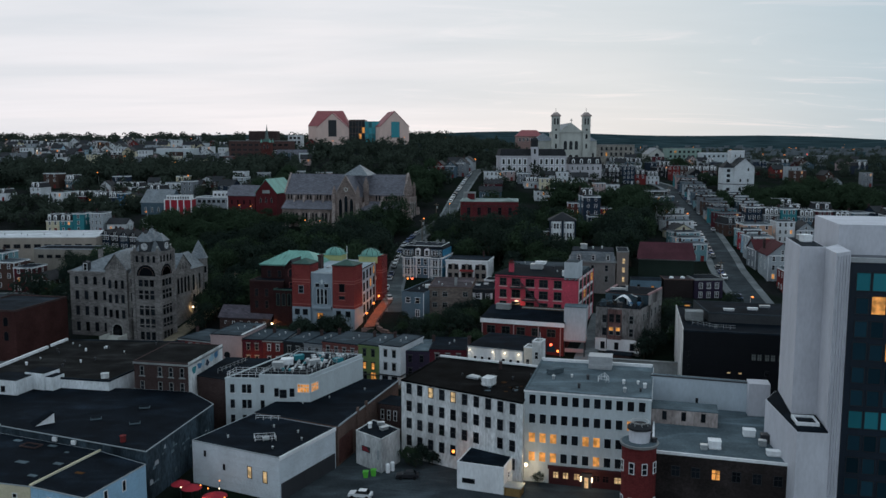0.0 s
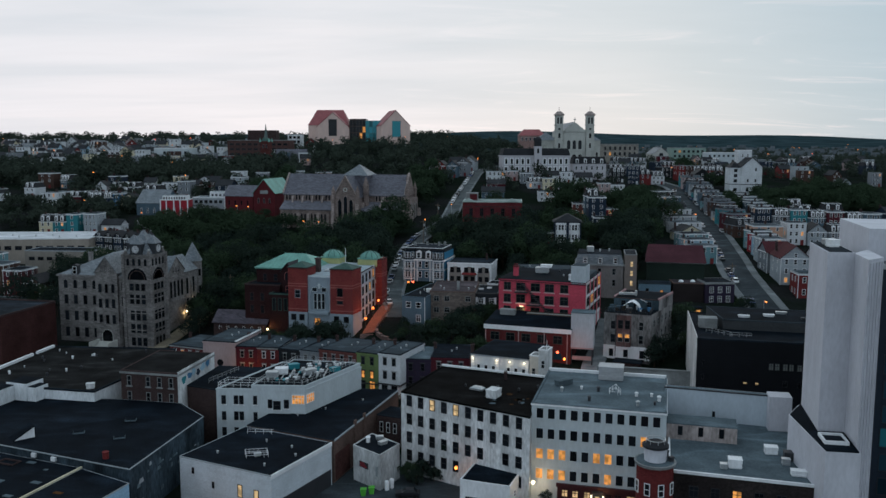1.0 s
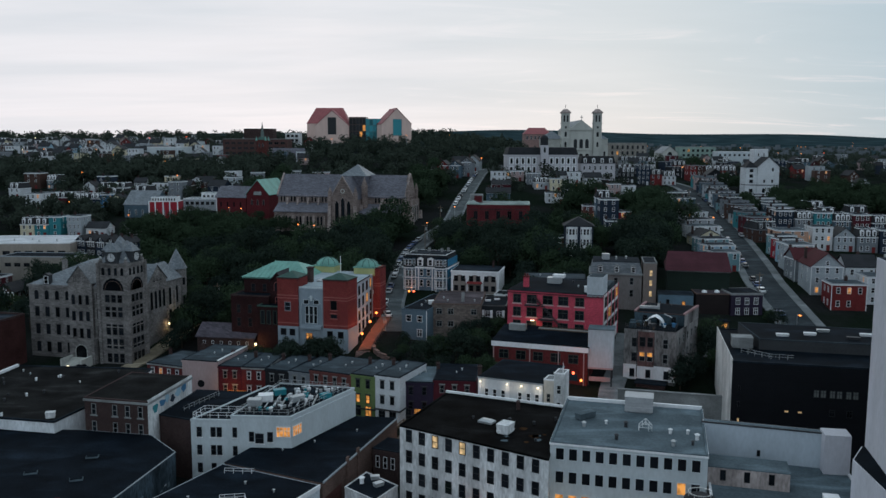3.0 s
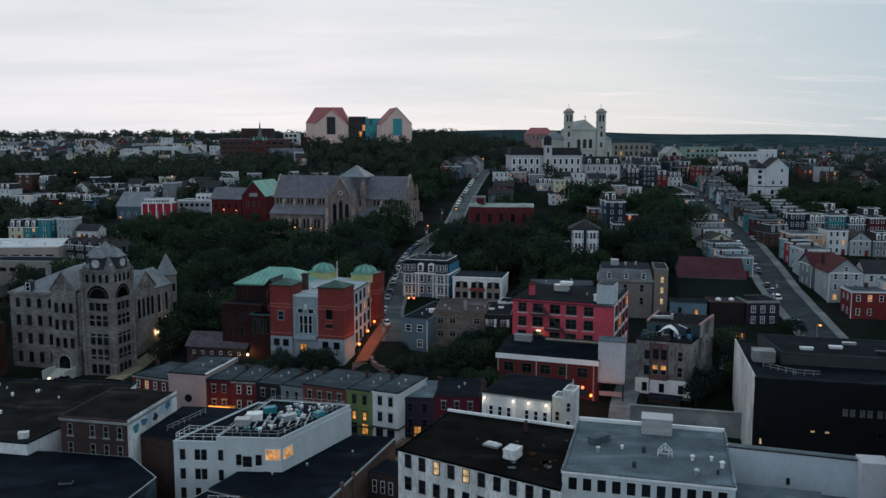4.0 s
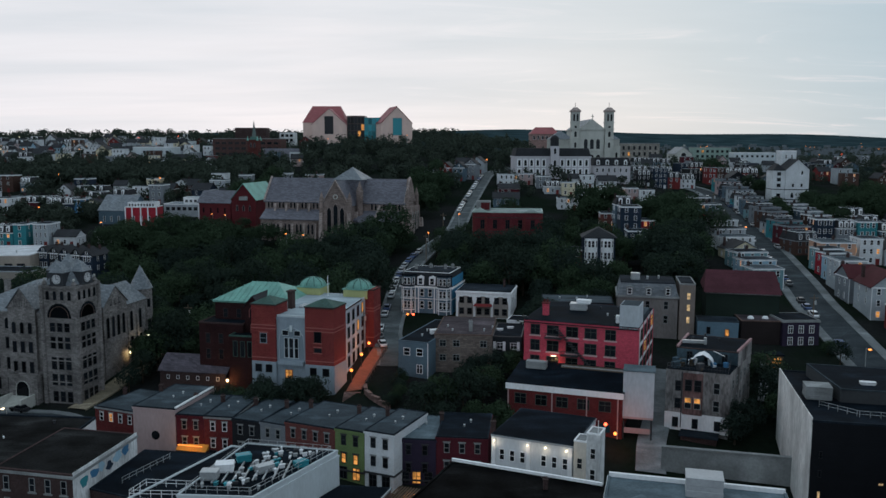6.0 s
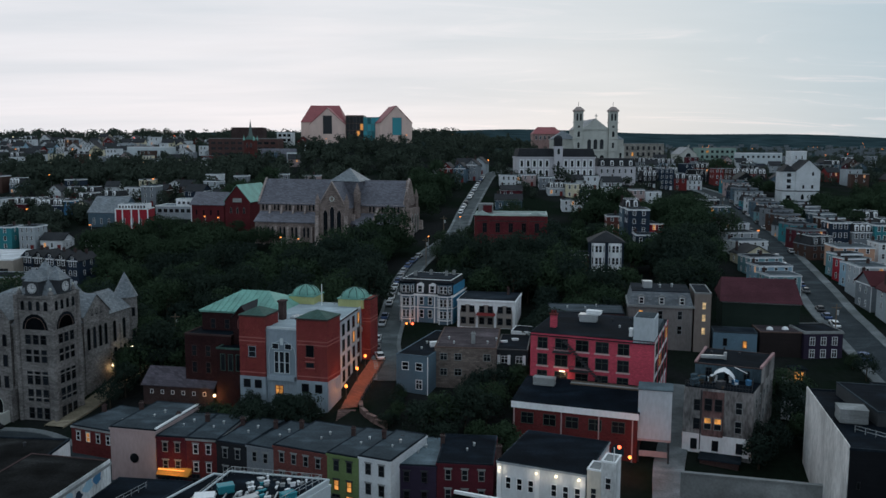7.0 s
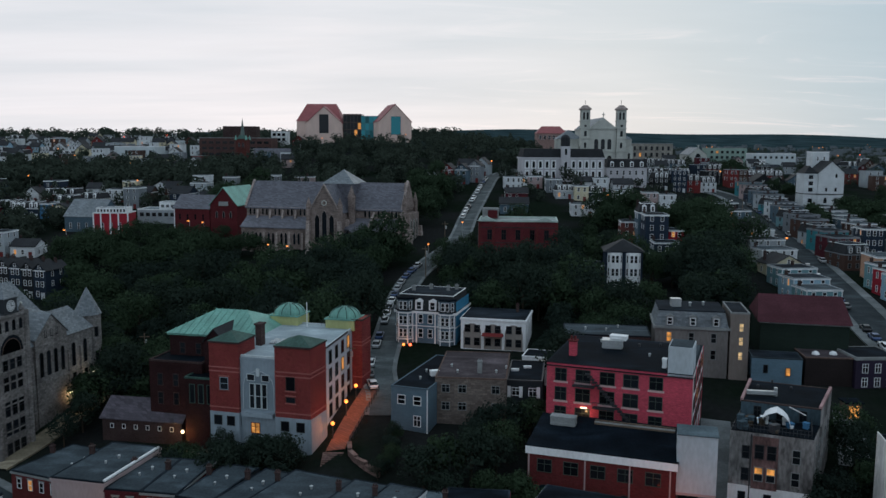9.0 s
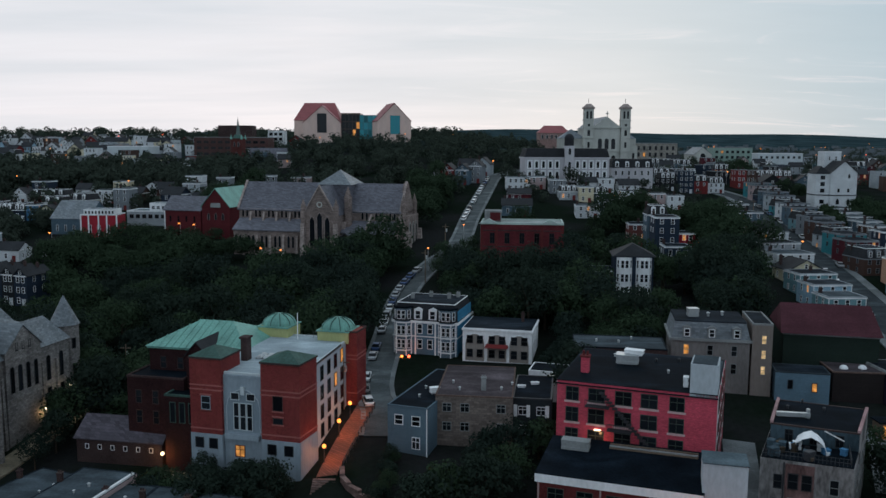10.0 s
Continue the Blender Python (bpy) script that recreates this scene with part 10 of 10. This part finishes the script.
for x, y, k in ((-3.5, 355, 0.62), (-0.5, 361, 0.66), (3.5, 358, 0.65), (7.0, 353, 0.7), (-5.0, 349, 0.55), (0.0, 352, 0.62), (9.5, 361, 0.7), (4.5, 366, 0.62), (-76, 386, 0.85), (-71, 384, 0.8), (-82, 388, 0.85), (-66, 381, 0.7), (-1, 472, 0.6), (-4, 465, 0.65), (0, 482, 0.6), (-6, 455, 0.7), (-3, 446, 0.65), (-5, 436, 0.6), (163, 600, 0.9), (168, 606, 1.0), (172, 600, 0.95), (166, 612, 1.0), (160, 505, 0.8), (164, 512, 0.8), (157, 512, 0.75), (-104, 409, 0.62), (-99, 406, 0.6), (-94, 409, 0.66), (-89, 407, 0.6), (-84, 405, 0.66), (-110, 411, 0.7)):
    tree(x, y, k)
for k in range(14):
    tree(-134 + 3.6 * k, 385 + 4.0 * (k % 3), 0.75 + 0.06 * (k % 4))
# shrubs on the bank below the hill road
for k in range(12):
    tree(-12.6 + 0.2 * k + rng.uniform(-0.8, 0.8), 225.0 + 1.1 * k + rng.uniform(-1.2, 1.2), rng.uniform(0.16, 0.3))


def distant_trees():
    """Garden trees past the cathedral: crowns and trunks joined in one mesh."""
    verts, faces, normals, count = [], [], [], 0
    for x, y, k, turn, size, tall in DISTANT:
        c, sn, z = math.cos(radians(turn)) * size, math.sin(radians(turn)) * size, ground_z(x, y) - 0.1
        me = TREES[k][1]
        co = np.empty(len(me.vertices) * 3)
        me.vertices.foreach_get("co", co)
        co = co.reshape(-1, 3)
        out = co - np.array((0.0, 0.0, co[:, 2].max() * 0.45))
        out = out / np.linalg.norm(out, axis=1, keepdims=True)
        normals.append(np.column_stack((out[:, 0] * c - out[:, 1] * sn, out[:, 0] * sn + out[:, 1] * c, out[:, 2])))
        verts.append(np.column_stack((x + co[:, 0] * c - co[:, 1] * sn, y + co[:, 0] * sn + co[:, 1] * c, z + co[:, 2] * tall)))
        faces.append(np.arange(len(co)).reshape(-1, 4) + count)
        count += len(co)
    me = bpy.data.meshes.new("garden_trees")
    me.from_pydata(np.concatenate(verts).tolist(), [], np.concatenate(faces).tolist())
    me.normals_split_custom_set_from_vertices(np.concatenate(normals).tolist())
    me.materials.append(LEAF_MATS[4])
    tagged(new("garden_trees", me), "dark broadleaf garden trees between the far houses", "trees", kind="stuff")


distant_trees()


def far_suburb():
    """Pale specks of houses on the plain beyond the town, and their lights."""
    srng = random.Random(21)
    bm, lights = bmesh.new(), bmesh.new()
    for k in range(240):
        y = srng.uniform(1000, 2500)
        x = y * srng.uniform(0.10, 0.62)
        z, w = far_z(x, y), srng.uniform(5, 16)
        box(bm, x, y, z - 1, x + w, y + 9, z + srng.uniform(5, 9))
    for k in range(36):
        y = srng.uniform(900, 2600)
        x = y * srng.uniform(-0.3, 0.6)
        z = far_z(x, y)
        box(lights, x, y, z + 8, x + 1.1, y + 0.5, z + 8.8)
    tagged(new("far_suburb", mesh_of("far_suburb", bm, surface("far_house_walls", (0.13, 0.15, 0.165), "stucco", 0.9))), "tiny pale houses far across the plain", "houses", kind="stuff")
    tagged(new("far_lights", mesh_of("far_lights", lights, BULB)), "orange lights scattered across the distance", "lights", kind="stuff")


far_suburb()


def far_wood():
    """Woods on the hill and the ridges, too many to count: leafy crowns in one mesh."""
    frng = random.Random(5)
    verts, faces, normals = [], [], []
    spots = []
    def field(n, x0, x1, y0, y1, clear, tall):
        got = tries = 0
        while got < n and tries < n * 12:
            tries += 1
            y = frng.uniform(y0, y1)
            x = frng.uniform(x0, x1)
            if clear and (any(near_plan(q, x, y, clear) for q in FOOTPRINTS) or on_road(x, y, 1.0)):
                continue
            got += 1
            spots.append((x, y, frng.uniform(*tall)))
    field(330, -150, 60, 470.8, 729.9, 1.5, (6, 10))
    field(170, -380, -60, 476.3, 884.3, 1.0, (5, 9))
    field(620, -640, 60, 800, 1010, 0.5, (9, 14))
    field(90, -420, -120, 590, 800, 0.8, (6, 9))
    field(260, -330, -110, 505, 590, 0.4, (8, 11))
    field(60, -230, -150, 400, 445, 0.6, (6, 9))
    field(460, 100, 480, 560, 940, 1.0, (5, 9))
    field(300, -100, 700, 774.1, 1104.9, 0.5, (5, 9))
    field(420, 150, 1100, 1104.9, 1900, 0.0, (6, 10))
    field(34, 20, 130, 400, 560, 1.0, (4, 6))
    field(160, -220, -110, 440, 620, 1.0, (5, 8))
    for x, y, h in spots:
        z = far_z(x, y)
        cl = 9 if y < 700 else 6
        for c in range(cl):
            a, e = frng.uniform(0, 6.28), frng.uniform(0.15, 0.9)
            s = h * 0.42
            cx, cy, cz = x + s * 0.6 * math.cos(a), y + s * 0.6 * math.sin(a), z + h * e
            for k in range(22 if y < 700 else 20):
                u = Vector((frng.gauss(0, 1), frng.gauss(0, 1), frng.gauss(0.2, 1))).normalized()
                q = Vector((cx, cy, cz)) + u * s * 0.5
                n = (u + Vector((frng.uniform(-1, 1), frng.uniform(-1, 1), frng.uniform(-0.5, 1))) * 0.6).normalized()
                t = n.orthogonal().normalized() * h * frng.uniform(0.045, 0.08)
                b2 = n.cross(t)
                i = len(verts)
                verts.extend((tuple(q + t), tuple(q + b2), tuple(q - t), tuple(q - b2)))
                normals += [tuple((u * 0.8 + (q - Vector((x, y, z + h * 0.4))).normalized() * 0.5 + n * 0.2).normalized())] * 4
                faces.append((i, i + 1, i + 2, i + 3))
    me = bpy.data.meshes.new("far_wood")
    me.from_pydata(verts, [], faces)
    me.normals_split_custom_set_from_vertices(normals)
    me.materials.append(LEAF_MATS[3])
    return tagged(new("far_wood", me), "dense dark woods and garden trees on the far slopes", "trees", kind="stuff")


far_wood()

# ---- cars ----
def car_meshes():
    bm = bmesh.new()
    prof = ((-2.1, 0.35), (-2.15, 0.75), (-1.9, 0.95), (1.0, 0.98), (2.05, 0.85), (2.15, 0.4))
    for s in (-1, 1):
        bm.faces.new([bm.verts.new((s * 0.86, x, z)) for x, z in (prof if s > 0 else prof[::-1])])
    bm.faces.ensure_lookup_table()
    a, c = list(bm.faces[0].verts)[::-1], list(bm.faces[1].verts)
    for i in range(len(prof)):
        j = (i + 1) % len(prof)
        bm.faces.new((a[i], a[j], c[j], c[i]))
    body = bm
    cab = prism(bmesh.new(), [(-0.8, -1.7), (0.8, -1.7), (0.8, 0.95), (-0.8, 0.95)], 0.93, 1.45, [(-0.62, -1.15), (0.62, -1.15), (0.62, 0.25), (-0.62, 0.25)])
    roof = prism(bmesh.new(), [(-0.62, -1.15), (0.62, -1.15), (0.62, 0.25), (-0.62, 0.25)], 1.45, 1.5, [(-0.55, -1.0), (0.55, -1.0), (0.55, 0.12), (-0.55, 0.12)])
    wheel = prism(bmesh.new(), disc(12, 0.33), -0.11, 0.11)
    bmesh.ops.transform(wheel, matrix=Matrix.Rotation(radians(90), 4, "Y"), verts=wheel.verts)
    return body, cab, roof, wheel


CAR_PAINT = {c: surface("car_" + c, v, "metal", 0.3, 0.2, vary=0.05) for c, v in (("white", (0.7, 0.71, 0.72)), ("silver", (0.4, 0.41, 0.43)), ("black", (0.02, 0.02, 0.024)), ("red", (0.3, 0.02, 0.02)), ("blue", (0.05, 0.09, 0.2)), ("grey", (0.12, 0.125, 0.13)))}
TYRE = surface("tyre_rubber", (0.015, 0.015, 0.016), "felt", 0.9)
cb, cc2, cr, cw = car_meshes()
CAB, WHEEL = mesh_of("cabin_glass", cc2, PANE), mesh_of("wheel", cw, TYRE)
CAR_BODY, CAR_ROOF = {}, {}
for c, m in CAR_PAINT.items():
    CAR_BODY[c], CAR_ROOF[c] = mesh_of("body", cb.copy(), m), mesh_of("roof", cr.copy(), m)
cb.free()
cr.free()


def car(x, y, z, yaw, colour, tail=False, note="parked at the kerb"):
    root = thing("car", f"{colour} car {note}", "car", x, y, z, yaw, "parked cars")
    part("body", CAR_BODY[colour], None, root)
    part("roof", CAR_ROOF[colour], None, root)
    part("cabin_glass", CAB, None, root)
    for sx in (-0.8, 0.8):
        for sy in (-1.3, 1.3):
            part("wheel", WHEEL, None, root, "", (sx, sy, 0.33))
        part("tail_light" if tail else "lamp_glass", box(bmesh.new(), sx - 0.14, -2.18, 0.62, sx + 0.14, -2.1, 0.78), BULB_RED if tail else PANE, root)
    return root


def cars_along(line, offset, s0, s1, gap, skip=0.2, seed=1):
    crng = random.Random(seed)
    run, nxt = 0.0, s0
    for p, q in zip(line, line[1:]):
        d = (q - p)
        if run <= nxt < run + d.length and nxt < s1:
            n = Vector((-d.y, d.x)).normalized()
            c = p + d.normalized() * (nxt - run) + n * offset
            if crng.random() > skip:
                z0, z1 = far_z(p.x, p.y), far_z(q.x, q.y)
                ob = car(c.x, c.y, far_z(c.x, c.y) + 0.17, math.degrees(math.atan2(d.y, d.x)) - 90, crng.choice(("white", "white", "silver", "grey", "black", "white", "blue")))
                ob.rotation_euler[0] = math.atan2(z1 - z0, d.length)
            nxt += gap
        run += d.length


cars_along(right_street, 3.3, 30, 130, 6.4, 0.25, 2)
cars_along(right_street, 3.3, 140, 270, 6.8, 0.6, 8)
cars_along(right_street, -3.3, 90, 260, 6.6, 0.75, 3)
cars_along(hill_road, 1.9, 14, 120, 6.0, 0.15, 4)
cars_along(hill_road, 1.9, 180, 270, 6.2, 0.25, 5)
car(-14.5, 143.8, 0.14, 80, "white", note="parked in the yard")
car(-6.6, 152.6, 0.14, 92, "black", note="parked in the yard")
car(3.0, 139.4, 0.14, 85, "red", note="parked in the yard")
car(15.0, 456.5, far_z(15, 412) + 0.2, -10, "red", True, "driving up the hill with lit tail lamps")
car(16.8, 463.1, far_z(16.8, 418) + 0.2, -10, "grey", True, "driving up the hill with lit tail lamps")
for x, y, yaw, c in ((-88, 273.4, 150, "silver"), (-84, 270.1, 150, "black"), (-100, 238.1, 70, "grey"), (-94, 240.3, 70, "black")):
    car(x, y, far_z(x, y) + 0.17, yaw, c)

# yard clutter
for k, (x, y) in enumerate(((-13.0, 153.8), (-14.4, 153))):
    root = thing("bin", "lime green wheeled refuse bin", "bin", x, y, 0.14)
    part("body", prism(bmesh.new(), disc(4, 0.55, 0, 0, 0.785), 0, 1.1, disc(4, 0.7, 0, 0, 0.785)), surface("lime_plastic", (0.10, 0.42, 0.05), "paint", 0.5), root)
    part("lid", prism(bmesh.new(), disc(4, 0.75, 0, 0, 0.785), 1.1, 1.25), surface("lime_plastic", (0.10, 0.42, 0.05), "paint", 0.5), root)
for x, y in ((-10.4, 155.4), (-9.6, 156.4)):
    root = thing("gas_cylinder", "upright white gas cylinder", "cylinder", x, y, 0.14)
    part("body", prism(bmesh.new(), disc(12, 0.42), 0, 1.5), WHITE, root)
    part("dome", dome(bmesh.new(), 12, 0.42, 0, 0, 1.5, 0.3), WHITE, root)
for x, y, s in ((-39.0, 139.4, 2.2), (-44.0, 143, 1.8), (-46.5, 144.8, 1.7), (-36.5, 135.5, 2.0)):
    root = thing("parasol", "red canvas patio parasol", "parasol", x, y, 0.0)
    part("pole", prism(bmesh.new(), disc(8, 0.05), 0, 2.6), DARK, root)
    part("canopy", cone(bmesh.new(), 10, s, 0, 0, 2.2, 3.0), paint("red", "paint"), root)

lrng = random.Random(14)
for k in range(11):
    x, y = lrng.uniform(-47, -36), lrng.uniform(134.0, 146.5)
    root = thing("patio_lamp", "small warm bulb on a thin patio post", "lamp", x, y, 0.0, 0, "patio lamps")
    part("post", box(bmesh.new(), -0.03, -0.03, -0.1, 0.03, 0.03, 2.3), DARK, root)
    part("bulb", dome(dome(bmesh.new(), 8, 0.13, 0, 0, 2.4, 0.13), 8, 0.13, 0, 0, 2.4, -0.13), BULB_WHITE if k % 3 == 0 else BULB, root)
lamp(-41.0, 139.0, 3.6, 70, (1.0, 0.5, 0.2))


# ---- stone wall, steps and railing by the brick path ----
PATH_STONE = surface("pinkish_rubble_stone", (0.20, 0.13, 0.115), "stone", 0.9, vary=0.5)
root = thing("path_steps", "brick steps at the foot of the paved path", "steps", -20.8, 231.8, ground_z(-20.8, 231.8), 0)
for k in range(7):
    part("step", box(bmesh.new(), -1.7, -0.5 * k - 0.5, -1.6, 1.7, -0.5 * k, 0.25 - 0.17 * k), PATH_STONE, root)
root = thing("retaining_wall", "curved rubble stone retaining wall below the path", "wall", -18.4, 231.0, ground_z(-18.4, 231.0), 0)
bend = [(0.0, 3.0), (0.4, 0.0), (1.6, -2.4), (3.4, -4.4), (5.6, -6.2)]
for (x0, y0), (x1, y1) in zip(bend, bend[1:]):
    ln = math.hypot(x1 - x0, y1 - y0)
    zz = ground_z(-18.4 + (x0 + x1) / 2, 231.0 + (y0 + y1) / 2) - root.location.z
    part("wall_run", box(box(bmesh.new(), 0, -0.3, zz - 1.5, ln + 0.15, 0.3, zz + 0.9), -0.05, -0.38, zz + 0.9, ln + 0.2, 0.38, zz + 1.1), PATH_STONE, root, "", (x0, y0, 0), math.atan2(y1 - y0, x1 - x0))
root = thing("path_railing", "dark iron railing along the brick path", "railing", -18.4, 235.0, ground_z(-18.4, 235.0), 0)
for k in range(12):
    y = 2.0 * k
    x = 0.14 * y
    z = ground_z(-18.4 + x, 235.0 + y) - root.location.z
    part("post", box(bmesh.new(), x - 0.06, y - 0.06, z - 0.3, x + 0.06, y + 0.06, z + 1.4), DARK, root)
    if k < 11:
        z2 = ground_z(-18.4 + x + 0.28, 237.0 + y) - root.location.z
        bm = bmesh.new()
        for h in (0.75, 1.35):
            vs = [bm.verts.new(c) for c in ((x - 0.04, y, z + h), (x + 0.04, y, z + h), (x + 0.04, y, z + h + 0.07), (x - 0.04, y, z + h + 0.07), (x + 0.24, y + 2, z2 + h), (x + 0.32, y + 2, z2 + h), (x + 0.32, y + 2, z2 + h + 0.07), (x + 0.24, y + 2, z2 + h + 0.07))]
            for f in ((0, 1, 2, 3), (4, 7, 6, 5), (0, 4, 5, 1), (1, 5, 6, 2), (2, 6, 7, 3), (3, 7, 4, 0)):
                bm.faces.new([vs[i] for i in f])
        part("rail_bar", bm, DARK, root)

# ---- lamps ----
def wall_lamp(x, y, z, watts, color=(1.0, 0.5, 0.18), bulb=None):
    root = thing("wall_lamp", "small bright wall lantern", "lamp", x, y, z, 0, "wall lanterns")
    part("bracket", box(bmesh.new(), -0.05, -0.05, -0.3, 0.05, 0.4, -0.22), DARK, root)
    part("globe", dome(dome(bmesh.new(), 10, 0.32, 0, 0, 0, 0.32), 10, 0.32, 0, 0, 0, -0.32), bulb or BULB, root)
    lamp(x, y - 0.6, z - 0.1, watts, color)


def path_lamp(x, y, watts):
    z = ground_z(x, y)
    root = thing("path_lamp", "globe lamp glowing orange on a short post by the path", "lamp", x, y, z, 0, "lamps by the brick path")
    part("post", cone(bmesh.new(), 8, 0.09, 0, 0, -0.4, 2.7, 0.06), DARK, root)
    part("globe", dome(dome(bmesh.new(), 10, 0.34, 0, 0, 2.95, 0.34), 10, 0.34, 0, 0, 2.95, -0.34), BULB, root)
    lamp(x + 0.7, y - 0.3, z + 2.7, watts, (1.0, 0.26, 0.06))


def street_lamp(x, y, watts=0, height=7.0, bulb=None, color=(1.0, 0.5, 0.18)):
    z = far_z(x, y)
    root = thing("street_lamp", "tall street lamp with an orange glow", "street lamp", x, y, z, 0, "street lamps")
    part("pole", cone(bmesh.new(), 8, 0.10, 0, 0, -0.5, height, 0.06), STEEL, root)
    part("arm", box(bmesh.new(), -0.04, -1.5, height - 0.1, 0.04, 0.05, height), STEEL, root)
    # heads past y 500 are oversized to stand in for the bloom of far lights
    part("lamp_head", dome(box(bmesh.new(), -0.25, -1.9, height - 0.05, 0.25, -1.2, height + 0.12), 10, 0.24 if y < 500 else 0.38, 0, -1.5, height - 0.05, -0.2 if y < 500 else -0.4), bulb or BULB, root)
    if watts:
        lamp(x, y - 1.5, z + height - 0.6, watts, color)


for x, y in ((-21.6, 237.2), (-20.3, 245.6), (-19.3, 252.8)):
    path_lamp(x, y, 360)
wall_lamp(-79.6, 267.0, 10.6, 120, (1.0, 0.66, 0.32), BULB_WHITE)
wall_lamp(-50.6, 247.4, ground_z(-50.6, 247.4) + 3.6, 330, (1.0, 0.5, 0.15), BULB_WHITE)
wall_lamp(-11.9, 284.6, 17.0, 60, (1.0, 0.35, 0.12))
wall_lamp(-10.4, 284.4, 17.0, 60, (1.0, 0.3, 0.1), BULB_RED)
wall_lamp(2.0, 154.6, 4.6, 60, (1.0, 0.35, 0.12))
lamp(26.2, 145.6, 2.4, 90, (1.0, 0.5, 0.2))
lamp(30.5, 209.5, ground_z(30.5, 209.5) + 3.5, 160, (1.0, 0.16, 0.05))
lamp(122.5, 357.0, ground_z(122.5, 357) + 3.5, 140, (1.0, 0.45, 0.16))
wall_lamp(15.2, 149.6, 4.0, 260, (1.0, 0.72, 0.4), BULB_WHITE)
wall_lamp(29.2, 211.6, ground_z(29.2, 211.6) + 3.0, 130, (1.0, 0.22, 0.07))
wall_lamp(27.6, 212.6, ground_z(27.6, 212.6) + 4.2, 60, (1.0, 0.25, 0.08), BULB_RED)
wall_lamp(-6.5, 193.4, ground_z(-6.5, 193.4) + 2.6, 110, (1.0, 0.38, 0.1))
street_lamp(-94.5, 235.9, 0, 3.0, BULB_WHITE)
street_lamp(-76.4, 272.4, 140, 6.0, BULB_WHITE, (1.0, 0.8, 0.5))
for x, y in ((-53, 366), (-60, 370.4), (-8, 357.2), (3, 388), (105, 366), (-60, 685.8), (-120, 652.8), (-230, 619.7), (-260, 663.8), (-180, 575.6), (-150, 503.9), (-300, 707.9), (70, 553.5), (150, 575.6), (-93, 412.3), (-99, 414.5), (20, 531.4), (72, 361.6), (-210, 520.4), (-240, 553.5), (88, 240), (66, 300), (-140, 402), (-178, 430), (62, 440)):
    street_lamp(x, y)
far_rng = random.Random(9)
for k in range(18):
    x, y = far_rng.uniform(-420, 420), far_rng.uniform(560, 900)
    street_lamp(x, y, 0, 9.0, far_rng.choice((BULB, BULB_RED, BULB_WHITE)))
for x, y in ((-21.0, 257.9), (-20.0, 273.4), (-70.0, 283.3), (-8.5, 344), (-3, 377.1), (116, 437.7), (88, 266.8)):
    root = thing("utility_pole", "wooden utility pole with crossarm and transformer", "utility pole", x, y, ground_z(x, y))
    part("pole", cone(bmesh.new(), 8, 0.16, 0, 0, -0.8, 9.5, 0.11), WOOD, root)
    part("crossarm", box(bmesh.new(), -1.1, -0.07, 8.6, 1.1, 0.07, 8.75), WOOD, root)
    part("transformer", prism(bmesh.new(), disc(10, 0.28, 0.35, 0), 7.0, 8.0), STEEL, root)

# bushes in the yards
for x, y, k in ((-6.6, 159.4, 0.4), (-4.2, 160.2, 0.42), (-2.0, 159.2, 0.36), (-5.2, 157.6, 0.3), (17.4, 149.0, 0.22), (51.6, 213.4, 0.7), (50.2, 219.0, 0.7), (54.6, 216.6, 0.62), (-72.6, 255.6, 0.7), (-71.6, 262.4, 0.9), (-67.4, 266.0, 0.9), (-73.6, 249.6, 0.5), (-46.8, 238.0, 0.5), (-43.6, 236.6, 0.46), (-40.4, 235.2, 0.5), (-49.4, 238.6, 0.4), (-37.4, 233.2, 0.5), (-31.6, 231.0, 0.55)):
    tree(x, y, k)
